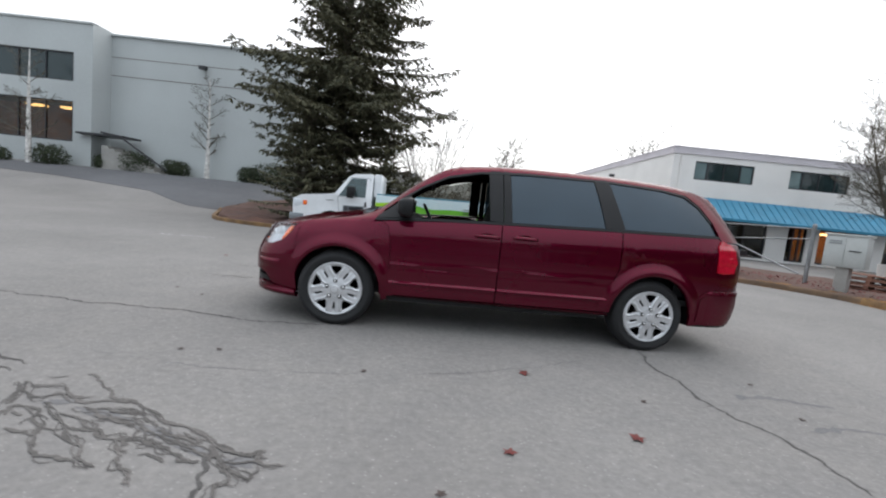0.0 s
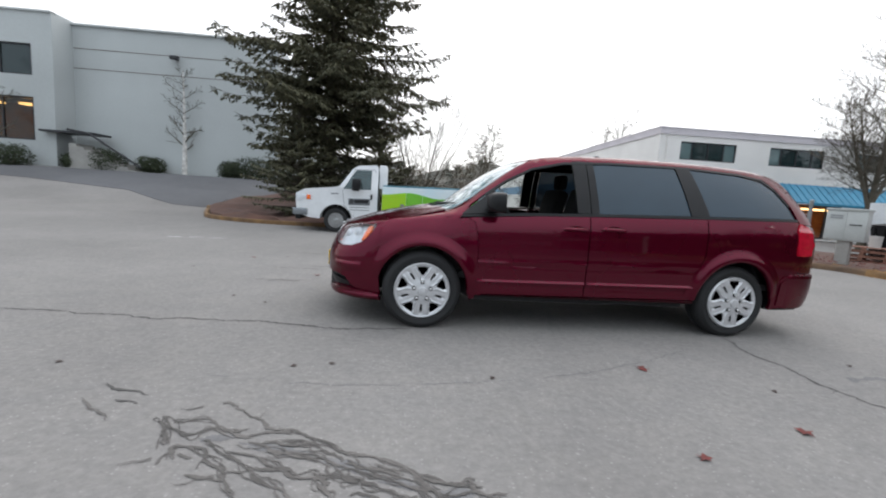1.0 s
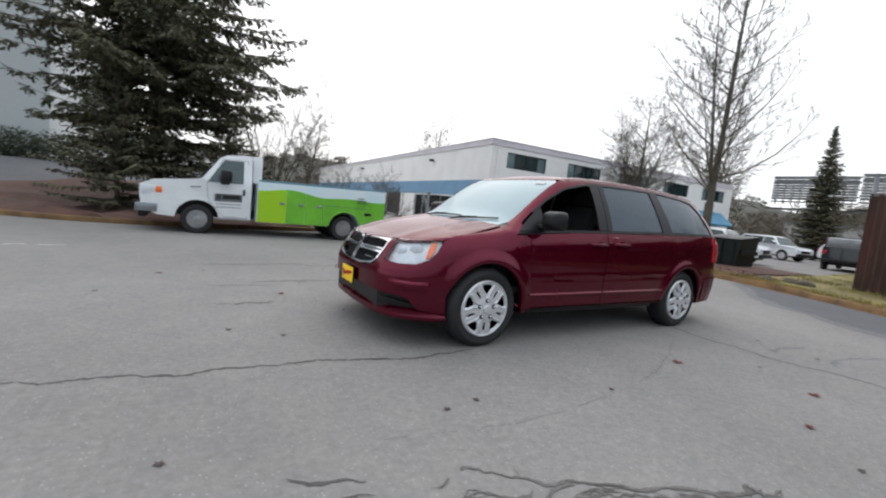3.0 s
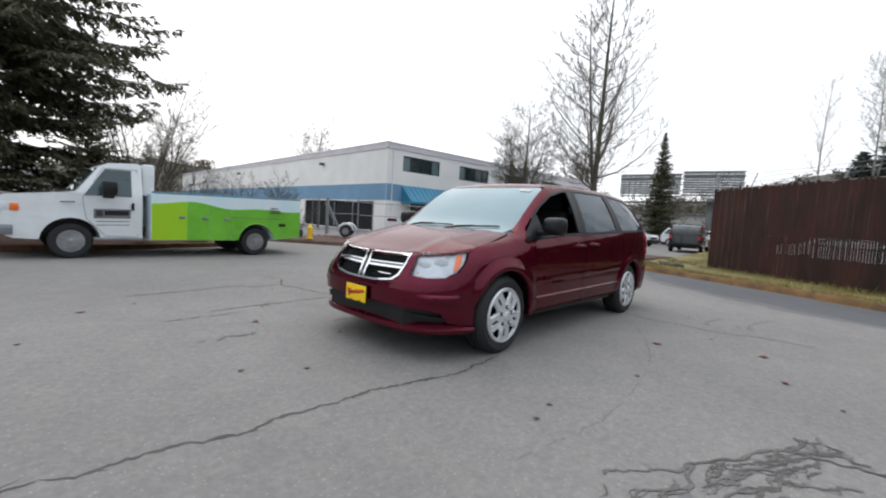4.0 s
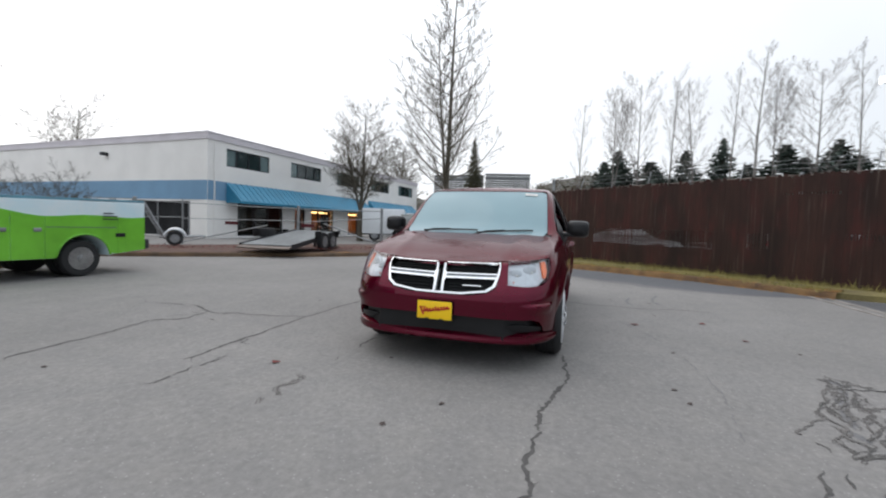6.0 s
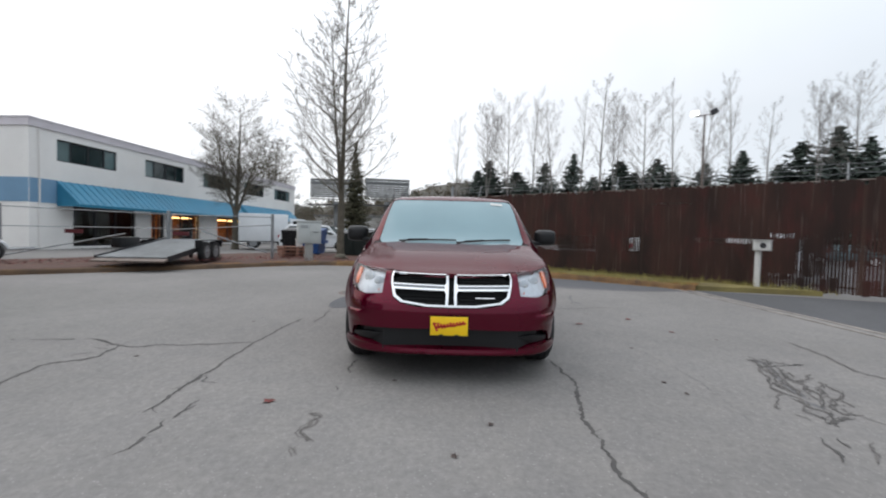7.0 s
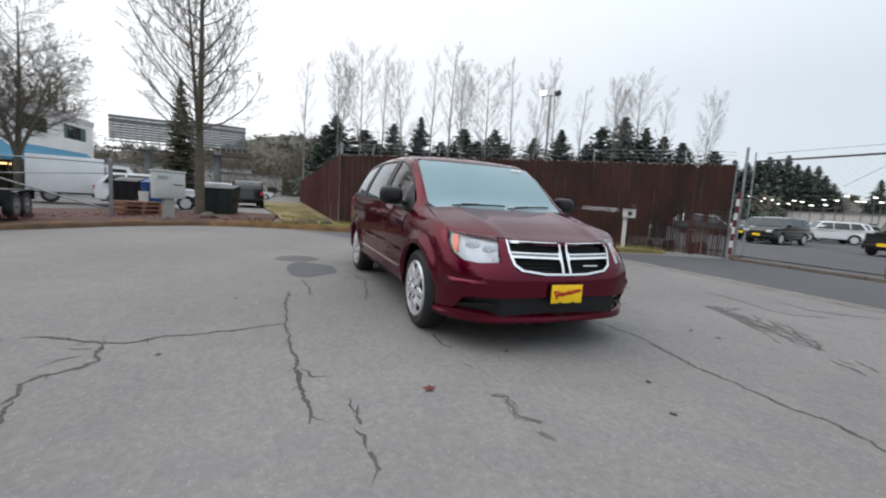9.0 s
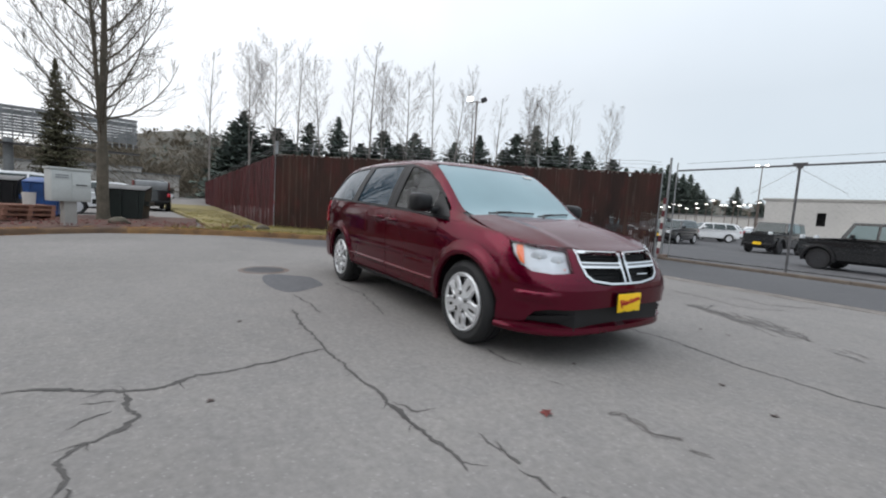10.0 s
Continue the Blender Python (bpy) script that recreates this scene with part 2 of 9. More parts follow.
M = {
    "asphalt": asphalt_material("asphalt", (0.238, 0.227, 0.219), (0.42, 0.41, 0.40)),
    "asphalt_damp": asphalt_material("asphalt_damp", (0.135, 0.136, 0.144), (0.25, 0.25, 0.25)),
    "asphalt_fringe": asphalt_material("asphalt_fringe", (0.182, 0.178, 0.180), (0.32, 0.32, 0.32)),
    "seam": mat("worn_grey_seam", (0.30, 0.275, 0.25), 0.9, vary=0.3, scale=3, fine=30, tint=(0.12, 0.105, 0.095)),
    "gate_kerb": mat("stained_low_kerb", (0.13, 0.11, 0.09), 0.9, vary=0.3, scale=2.5, fine=40, bump=0.4, tint=(0.08, 0.06, 0.05)),
    "asphalt_dark": asphalt_material("asphalt_dark", (0.115, 0.115, 0.12), (0.22, 0.22, 0.22)),
    "crack": mat("crack_filler", (0.082, 0.077, 0.074), 0.8, vary=0.3, scale=8, fine=80, bump=0.4),
    "stain": mat("damp_stain", (0.122, 0.112, 0.105), 0.75, vary=0.35, scale=4, fine=50),
    "kerb": mat("weathered_kerb", (0.215, 0.125, 0.052), 0.9, vary=0.35, scale=2.5, fine=40, bump=0.5, tint=(0.060, 0.034, 0.022)),
    "kerb_dark": mat("dirty_kerb", (0.13, 0.080, 0.045), 0.9, vary=0.4, scale=2.5, fine=40, bump=0.6, tint=(0.050, 0.034, 0.026)),
    "soil": mat("bark_mulch", (0.095, 0.048, 0.036), 0.95, vary=0.4, scale=3, fine=45, bump=1.0, tint=(0.05, 0.028, 0.022)),
    "grass": mat("winter_grass", (0.235, 0.195, 0.070), 0.95, vary=0.3, scale=0.75, fine=40, bump=1.0, tint=(0.085, 0.068, 0.034)),
    "blade": mat("grass_blade", (0.30, 0.245, 0.080), 0.9, vary=0.3, island=True, tint=(0.10, 0.11, 0.03)),
    "concrete": mat("concrete", (0.36, 0.35, 0.33), 0.85, vary=0.15, scale=1.5, fine=30, bump=0.3),
    "grey_wall": mat("grey_painted_concrete", (0.50, 0.530, 0.532), 0.8, vary=0.07, scale=0.25, fine=12, bump=0.1),
    "cream_wall": mat("off_white_stucco", (0.86, 0.84, 0.815), 0.85, vary=0.06, scale=0.5, fine=20, bump=0.15),
    "lilac_trim": mat("pale_mauve_parapet", (0.66, 0.62, 0.655), 0.8, vary=0.08, scale=0.7, fine=15),
    "blue_band": mat("blue_painted_band", (0.18, 0.33, 0.49), 0.75, vary=0.08, scale=0.6, fine=15),
    "awning": mat("blue_metal_awning", (0.045, 0.25, 0.40), 0.4, metal=0.2, vary=0.15, scale=1.0, fine=12, obj_rand=0.25),
    "shop_glass": glass("shop_window_glass", (0.72, 0.76, 0.75), ior=1.5, thick=True),
    # Teal diffuse share paints reflected sky into the dark panes.
    "dark_glass": glass("dark_window_glass", (0.14, 0.18, 0.18), sky_sheen=0.22, sky_sheen_colour=(0.08, 0.15, 0.16), ior=1.6),
    # Dark grey stands in for the shade of unlit rooms and cabs.
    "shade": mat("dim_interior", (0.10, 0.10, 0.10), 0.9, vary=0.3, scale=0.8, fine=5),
    "frame_dark": mat("dark_aluminium", (0.05, 0.05, 0.055), 0.45, metal=0.6, vary=0.1),
    "dark_void": mat("matt_black_sheet", (0.022, 0.023, 0.025), 0.8, vary=0.3, scale=1.5, fine=20, spec=0.2),
    # These two carry more of the painted sky sheen than the dark panes.
    "cab_glass": glass("blue_grey_cab_glass", (0.20, 0.25, 0.26), sky_sheen=0.35, sky_sheen_colour=(0.13, 0.21, 0.22), ior=1.6),
    "teal_glass": glass("pale_teal_glass", (0.30, 0.36, 0.36), sky_sheen=0.5, sky_sheen_colour=(0.26, 0.38, 0.39), ior=1.6),
    "lobby_glass": glass("lobby_window_glass", (0.50, 0.50, 0.47), ior=1.5, thick=True),
    "lobby_lamp": mat("lobby_lamp_glow", (1.0, 0.6, 0.25), 0.5, emit=(1.0, 0.58, 0.22, 5.0)),
    "warm_lamp": mat("warm_lamp", (1.0, 0.6, 0.25), 0.5, emit=(1.0, 0.52, 0.20, 7.0)),
    "cool_lamp": mat("white_floodlight", (1, 1, 1), 0.5, emit=(1.0, 0.97, 0.92, 6.0)),
    "wood_warm": mat("orange_wood_wall", (0.46, 0.19, 0.07), 0.6, vary=0.25, scale=2, fine=25),
    "slat": slat_material("brown_fence_slat", (0.022, 0.0125, 0.0105), (0.060, 0.0270, 0.0200), (0.070, 0.0190, 0.0160), (0.150, 0.115, 0.095)),
    "slat_pale": slat_material("streaked_fence_slat", (0.030, 0.018, 0.014), (0.085, 0.048, 0.036), (0.075, 0.030, 0.022), (0.200, 0.165, 0.140)),
    "slat_red": slat_material("faded_red_slat", (0.040, 0.009, 0.010), (0.095, 0.015, 0.018), (0.145, 0.022, 0.028), (0.120, 0.060, 0.054)),
    "gate_steel": mat("weathered_gate_steel", (0.12, 0.12, 0.125), 0.6, metal=0.3, vary=0.3, scale=4, fine=40),
    "galv": mat("galvanised_steel", (0.31, 0.32, 0.33), 0.45, metal=0.7, vary=0.2, scale=3, fine=30),
    "steel_rim": mat("brushed_steel_rim", (0.42, 0.43, 0.44), 0.30, metal=0.95, vary=0.25, scale=5, fine=50),
    "rust_steel": mat("stained_steel", (0.16, 0.14, 0.13), 0.65, metal=0.4, vary=0.3, scale=4, fine=40, tint=(0.10, 0.06, 0.04)),
    "white_paint": mat("white_vehicle_paint", (0.74, 0.76, 0.78), 0.3, vary=0.05, scale=1.0, fine=8, coat=0.6),
    "white_dull": mat("dull_white_paint", (0.62, 0.62, 0.60), 0.7, vary=0.1, scale=2, fine=30),
    "cabinet": mat("pale_grey_green_paint", (0.48, 0.50, 0.49), 0.55, vary=0.08, scale=2, fine=25),
    "red_paint": mat("red_sign_paint", (0.11, 0.013, 0.018), 0.5, vary=0.15),
    "black_plastic": mat("black_plastic", (0.012, 0.012, 0.0135), 0.42, vary=0.2, scale=5, fine=80, spec=0.3),
    "rubber": mat("tyre_rubber", (0.014, 0.0145, 0.016), 0.7, vary=0.2, scale=6, fine=60, bump=0.2),
    "interior": mat("dark_grey_upholstery", (0.035, 0.034, 0.036), 0.9, vary=0.25, scale=6, fine=80),
    "paint": mat("dark_red_metallic_paint", (0.112, 0.0026, 0.0185), 0.27, metal=0.75, vary=0.05, scale=0.8, fine=500, coat=0.72, spec=0.05),
    "dark_mesh": mat("dark_grille_plastic", (0.008, 0.009, 0.010), 0.6, vary=0.2, scale=20, fine=200, spec=0.2),
    "chrome": mat("chrome", (0.86, 0.87, 0.88), 0.10, metal=1.0, vary=0.03),
    "silver": mat("silver_wheel_cover", (0.64, 0.65, 0.67), 0.32, metal=0.45, vary=0.05, fine=120),
    "lens": glass("clear_lamp_lens", (0.94, 0.95, 0.96), ior=1.5, thick=True),
    "reflector": mat("lamp_reflector", (0.66, 0.70, 0.74), 0.34, metal=0.15, vary=0.06, scale=14),
    "lamp_bowl": mat("lamp_bowl", (0.60, 0.64, 0.68), 0.34, metal=0.25, vary=0.10, scale=18),
    "amber": mat("amber_lens", (0.90, 0.15, 0.008), 0.15, vary=0.1, scale=20, coat=1.0),
    "tail": mat("red_tail_lens", (0.42, 0.005, 0.025), 0.12, vary=0.2, scale=20, coat=1.0, emit=(1.0, 0.02, 0.05, 0.05)),
    # Bluish diffuse share puts reflected sky into the tinted panes.
    "privacy": glass("privacy_glass", (0.05, 0.06, 0.068), sky_sheen=0.46, sky_sheen_colour=(0.040, 0.088, 0.135), ior=1.5),
    "clear_glass": glass("clear_side_glass", (0.82, 0.86, 0.85)),
    # Pale blue diffuse share paints the reflected sky over the screen.
    "windshield": glass("sky_sheen_windshield", (0.45, 0.50, 0.48), sky_sheen=0.90, sky_sheen_colour=(0.225, 0.345, 0.385), ior=1.40),
    "yellow": mat("yellow_card", (0.95, 0.60, 0.005), 0.5, vary=0.05),
    "red_ink": mat("red_ink", (0.55, 0.02, 0.02), 0.6, vary=0.1),
    "grass_wrap": mat("grass_green_wrap", (0.150, 0.46, 0.030), 0.35, vary=0.14, scale=1.4, fine=6, coat=0.4),
    "green_wrap": mat("lime_green_wrap", (0.20, 0.52, 0.01), 0.35, vary=0.25, scale=1.3, fine=12, coat=0.5, tint=(0.38, 0.55, 0.01)),
    "sky_wrap": mat("pale_blue_wrap", (0.50, 0.66, 0.72), 0.35, vary=0.12, scale=1.6, fine=10, coat=0.5, tint=(0.72, 0.78, 0.80)),
    "blue_plastic": mat("blue_dumpster_paint", (0.015, 0.07, 0.24), 0.5, vary=0.25, scale=3, fine=30),
    "dumpster": mat("dark_green_dumpster_paint", (0.008, 0.015, 0.013), 0.5, vary=0.3, scale=3, fine=30),
    "pallet": mat("pallet_wood", (0.27, 0.135, 0.095), 0.85, vary=0.3, scale=6, fine=60, obj_rand=0.4),
    "bark": mat("tree_bark", (0.115, 0.095, 0.075), 0.95, vary=0.35, scale=4, fine=40, bump=0.8, tint=(0.05, 0.05, 0.035)),
    # Grey poplar bark, lightened to paint in distance haze.
    "birch": mat("haze_paled_grey_bark", (0.235, 0.215, 0.20), 0.9, vary=0.3, scale=2, fine=15),
    "birch_white": mat("white_birch_bark", (0.80, 0.79, 0.76), 0.85, vary=0.2, scale=5, fine=14, tint=(0.28, 0.26, 0.25)),
    "needle": mat("spruce_needles", (0.118, 0.108, 0.060), 0.85, vary=0.3, scale=0.9, fine=20, island=True, tint=(0.036, 0.044, 0.028)),
    "needle_olive": mat("olive_needles", (0.100, 0.092, 0.052), 0.9, vary=0.3, scale=0.6, island=True, tint=(0.045, 0.046, 0.028)),
    # Needles paled: distance haze is put into their colour.
    "needle_far": mat("haze_paled_needles", (0.092, 0.118, 0.098), 0.9, vary=0.3, scale=0.2, island=True, tint=(0.042, 0.058, 0.052)),
    "shrub": mat("evergreen_shrub", (0.048, 0.062, 0.030), 0.85, vary=0.3, scale=3, island=True, tint=(0.018, 0.024, 0.014)),
    "needle_litter": mat("fallen_needles", (0.36, 0.19, 0.055), 0.9, vary=0.3, island=True, tint=(0.13, 0.060, 0.026)),
    "leaf_red": mat("fallen_red_leaf", (0.15, 0.032, 0.028), 0.8, vary=0.25, scale=20),
    "leaf_dark": mat("fallen_dark_leaf", (0.07, 0.05, 0.045), 0.8, vary=0.25, scale=20),
    "hill": mat("wooded_hillside", (0.095, 0.085, 0.070), 1.0, vary=0.4, scale=0.12, fine=1.2, tint=(0.030, 0.034, 0.028)),
    "brush": mat("bare_brush", (0.125, 0.098, 0.072), 1.0, vary=0.35, scale=0.3, fine=3, island=True, tint=(0.08, 0.075, 0.05)),
    "black_paint": mat("black_vehicle_paint", (0.012, 0.013, 0.014), 0.2, vary=0.1, coat=1.0),
    "silver_paint": mat("grey_vehicle_paint", (0.22, 0.24, 0.26), 0.25, metal=0.4, vary=0.06, coat=1.0),
    "steel_blue": mat("blue_grey_vehicle_paint", (0.10, 0.16, 0.18), 0.25, metal=0.4, vary=0.06, coat=1.0),
    "bluegreen": mat("blue_green_sheet", (0.10, 0.26, 0.34), 0.5, vary=0.2),
    "far_wall": mat("distant_pale_wall", (0.50, 0.49, 0.47), 0.9, vary=0.1, scale=0.2, fine=3),
    "board": mat("billboard_back", (0.19, 0.20, 0.205), 0.8, vary=0.25, scale=0.6, fine=6),
}

# the flakes of the metallic paint tint their own gloss, at grazing angles too
M["paint"].node_tree.nodes["Principled BSDF"].inputs["Specular Tint"].default_value = (0.36, 0.075, 0.15, 1)


# ---- building blocks ----
def finish(bm, name, material, smooth=True, sharp=35):
    me = bpy.data.meshes.new(name)
    if not bm.faces.layers.int.get("keep"):
        bmesh.ops.recalc_face_normals(bm, faces=bm.faces)
    if smooth:
        lim = radians(sharp)
        for f in bm.faces:
            f.smooth = True
        for e in bm.edges:
            e.smooth = len(e.link_faces) == 2 and e.calc_face_angle(0) < lim
    bm.to_mesh(me)
    bm.free()
    me.materials.append(material)
    return me


def part(name, bm, material, parent=None, label="", smooth=True, sharp=35):
    """One bmesh as ONE mesh object under a thing or a part, in the parent's own coordinates."""
    ob = new(name, finish(bm, name, material, smooth, sharp))
    if parent:
        ob.parent = parent
    return tagged(ob, label) if label else ob


def piece(name, me, parent, m=None):
    ob = new(name, me)
    ob.parent = parent
    if m is not None:
        ob.matrix_basis = m
    return ob


def thing(name, m, label, category, group="", kind=""):
    ob = new(name)
    ob.matrix_basis = m
    ob.empty_display_size = 0.2
    return tagged(ob, label, category, group, kind)


def box(bm, c, s, rz=0.0, bevel=0.0, ry=0.0, rx=0.0):
    r = bmesh.ops.create_cube(bm, size=1.0, matrix=pose(*c, rx, ry, rz) @ Matrix.Diagonal((*s, 1)))
    if bevel:
        es = list({e for v in r["verts"] for e in v.link_edges})
        bmesh.ops.bevel(bm, geom=es, offset=bevel, segments=2, profile=0.5, affect="EDGES")
    return bm


def boxes(*items, bevel=0.0):
    bm = bmesh.new()
    for it in items:
        box(bm, *it) if len(it) > 3 else box(bm, *it, bevel=bevel)
    return bm


def tube(bm, pts, radii, n=8, cap=True):
    """A bent round bar through pts."""
    rings = []
    pts = [Vector(p) for p in pts]
    for i, p in enumerate(pts):
        d = (pts[min(i + 1, len(pts) - 1)] - pts[max(i - 1, 0)]).normalized()
        a = d.orthogonal().normalized() if i == 0 else (a - d * a.dot(d)).normalized()
        b = d.cross(a)
        r = radii[i] if isinstance(radii, (list, tuple)) else radii
        rings.append([bm.verts.new(p + r * (math.cos(2 * math.pi * k / n) * a + math.sin(2 * math.pi * k / n) * b)) for k in range(n)])
    for q, s in zip(rings, rings[1:]):
        for k in range(n):
            bm.faces.new((q[k], q[(k + 1) % n], s[(k + 1) % n], s[k]))
    if cap:
        bm.faces.new(rings[0][::-1])
        bm.faces.new(rings[-1])
    return bm


def tubes(*items):
    bm = bmesh.new()
    for it in items:
        tube(bm, *it)
    return bm


def lathe(bm, profile, axis="y", n=32, centre=(0, 0, 0)):
    """Turns a profile of (radius, along) round an axis through the centre."""
    rings = []
    for r, d in profile:
        ring = []
        for k in range(n):
            c, s = r * math.cos(2 * math.pi * k / n), r * math.sin(2 * math.pi * k / n)
            p = {"y": (c, d, s), "z": (c, s, d), "x": (d, c, s)}[axis]
            ring.append(bm.verts.new(Vector(p) + Vector(centre)))
        rings.append(ring)
    for q, s in zip(rings, rings[1:]):
        for k in range(n):
            bm.faces.new((q[k], q[(k + 1) % n], s[(k + 1) % n], s[k]))
    for ring, (r, _) in ((rings[0], profile[0]), (rings[-1], profile[-1])):
        if r > 1e-4:
            bm.faces.new(ring)
    return bm


def slab(bm, outline, z0, z1):
    """A prism over a flat outline."""
    lo, hi = [bm.verts.new((x, y, z0)) for x, y in outline], [bm.verts.new((x, y, z1)) for x, y in outline]
    n = len(outline)
    bm.faces.new(hi)
    bm.faces.new(lo[::-1])
    for i in range(n):
        bm.faces.new((lo[i], lo[(i + 1) % n], hi[(i + 1) % n], hi[i]))
    return bm


def wall_mesh(length, height, thick, holes, z0=0.0):
    """A wall from x = 0 to length, outside at y = 0, inside at y = thick, with real openings (x0, x1, z0, z1)."""
    xs = sorted({0, length, *(h[0] for h in holes), *(h[1] for h in holes)})
    zs = sorted({z0, height, *(h[2] for h in holes), *(h[3] for h in holes)})
    bm = bmesh.new()
    v = {(i, j, k): bm.verts.new((x, y, z)) for i, x in enumerate(xs) for j, y in enumerate((0, thick)) for k, z in enumerate(zs)}

    def solid(i, k):
        if not (0 <= i < len(xs) - 1 and 0 <= k < len(zs) - 1):
            return False
        x, z = (xs[i] + xs[i + 1]) / 2, (zs[k] + zs[k + 1]) / 2
        return not any(a < x < b and c < z < d for a, b, c, d in holes)

    for i in range(len(xs) - 1):
        for k in range(len(zs) - 1):
            if not solid(i, k):
                continue
            for j in (0, 1):
                bm.faces.new([v[i, j, k], v[i + 1, j, k], v[i + 1, j, k + 1], v[i, j, k + 1]])
            for di, dk, a, b in ((-1, 0, (i, k), (i, k + 1)), (1, 0, (i + 1, k), (i + 1, k + 1)), (0, -1, (i, k), (i + 1, k)), (0, 1, (i, k + 1), (i + 1, k + 1))):
                if not solid(i + di, k + dk):
                    bm.faces.new([v[a[0], 0, a[1]], v[b[0], 0, b[1]], v[b[0], 1, b[1]], v[a[0], 1, a[1]]])
    return bm


def smoothstep(a, b, x):
    t = min(1.0, max(0.0, (x - a) / (b - a)))
    return t * t * (3 - 2 * t)


def lerp(a, b, t):
    return a + (b - a) * t


def table(rows, x):
    """A smooth monotone curve through (x, value) rows."""
    if x <= rows[0][0]:
        return rows[0][1]
    if x >= rows[-1][0]:
        return rows[-1][1]
    k = next(i for i in range(len(rows) - 1) if x <= rows[i + 1][0])
    d = [(b[1] - a[1]) / (b[0] - a[0]) for a, b in zip(rows, rows[1:])]

    def slope(i):
        if i == 0:
            return d[0]
        if i == len(rows) - 1:
            return d[-1]
        return 0.0 if d[i - 1] * d[i] <= 0 else 2 * d[i - 1] * d[i] / (d[i - 1] + d[i])

    h = rows[k + 1][0] - rows[k][0]
    t = (x - rows[k][0]) / h
    a, b = rows[k][1], rows[k + 1][1]
    return a * (1 + 2 * t) * (1 - t) ** 2 + slope(k) * h * t * (1 - t) ** 2 + b * t * t * (3 - 2 * t) + slope(k + 1) * h * t * t * (t - 1)


# ---- ground ----
def ground_height(x, y):
    """The yard is flat; to the north-west a drive climbs to the grey building, and to the south the lot falls slightly."""
    west = 1 - smoothstep(-3.0, 5.0, x)
    return (-0.09 * smoothstep(4, 8, y) * (1 - smoothstep(12, 18, y))
            + west * 1.50 * smoothstep(14.0, 25.0, y) - 0.22 * smoothstep(10.6, 15.0, -y))


def graded(near, far, fine, coarse):
    out, s = [], 0.0
    while s < far:
        out.append(s)
        s += fine if s < near else coarse * (1 + (s - near) / 40)
    out.append(far)
    return [-v for v in out[:0:-1]] + out


def build_ground():
    xs, ys = graded(30, 2500, 1.5, 6), graded(34, 2500, 1.5, 6)
    bm = bmesh.new()
    grid = [[bm.verts.new((x, y, ground_height(x, y))) for y in ys] for x in xs]
    for a, b in zip(grid, grid[1:]):
        for j in range(len(ys) - 1):
            bm.faces.new((a[j], b[j], b[j + 1], a[j + 1]))
    g = part("ground", bm, M["asphalt"])
    tagged(g, "worn grey asphalt yard with cracks and pale stone chips", "ground", kind="structure")


build_ground()

# The kerb's front edge, from beside the service truck, round the north-east corner and down along the slatted fence.
KERB = [(2.6, 13.4), (4.0, 11.7), (5.6, 9.9), (7.3, 8.0), (8.7, 6.3), (9.25, 4.6), (9.3, 3.0), (9.0, 1.5), (8.45, 0.2), (7.75, -1.3), (6.7, -3.2), (5.6, -4.7), (4.5, -5.9)]
FENCE_A, FENCE_B = Vector((11.45, 0.0, 0)), Vector((3.25, -10.0, 0))


def smooth_line(pts, steps=6):
    out = []
    for i in range(len(pts) - 1):
        p = [Vector(pts[max(0, min(len(pts) - 1, i + k))]) for k in (-1, 0, 1, 2)]
        for s in range(steps):
            t = s / steps
            out.append(0.5 * (2 * p[1] + (p[2] - p[0]) * t + (2 * p[0] - 5 * p[1] + 4 * p[2] - p[3]) * t * t + (3 * p[1] - p[0] - 3 * p[2] + p[3]) * t ** 3))
    out.append(Vector(pts[-1]))
    return out


def kerb_run(line, seed):
    bm = bmesh.new()
    prof = ((0.0, -0.02), (0.012, 0.10), (0.04, 0.135), (0.15, 0.14), (0.16, 0.0))
    rings, rng = [], random.Random(seed)
    for i, p in enumerate(line):
        d = (line[min(i + 1, len(line) - 1)] - line[max(i - 1, 0)]).normalized()
        nrm = Vector((-d.y, d.x))
        wob = rng.uniform(-0.012, 0.012)
        rings.append([bm.verts.new((p.x + nrm.x * (o + wob), p.y + nrm.y * (o + wob), z + ground_height(p.x, p.y) + (rng.uniform(-0.012, 0.008) if z > 0.05 else 0))) for o, z in prof])
    for a, b in zip(rings, rings[1:]):
        for k in range(len(prof) - 1):
            bm.faces.new((a[k], b[k], b[k + 1], a[k + 1]))
    return bm


def build_kerbs():
    line = smooth_line(KERB)
    turn = 32
    tagged(part("kerb", kerb_run(line[turn:], 3), M["kerb"], sharp=60), "weathered concrete kerb stained orange-brown along the grass verge", "kerb", kind="structure")
    tagged(part("kerb", kerb_run(line[:turn + 1], 4), M["kerb_dark"], sharp=60), "dirty dark concrete kerb along the mulch bed", "kerb", kind="structure")


build_kerbs()


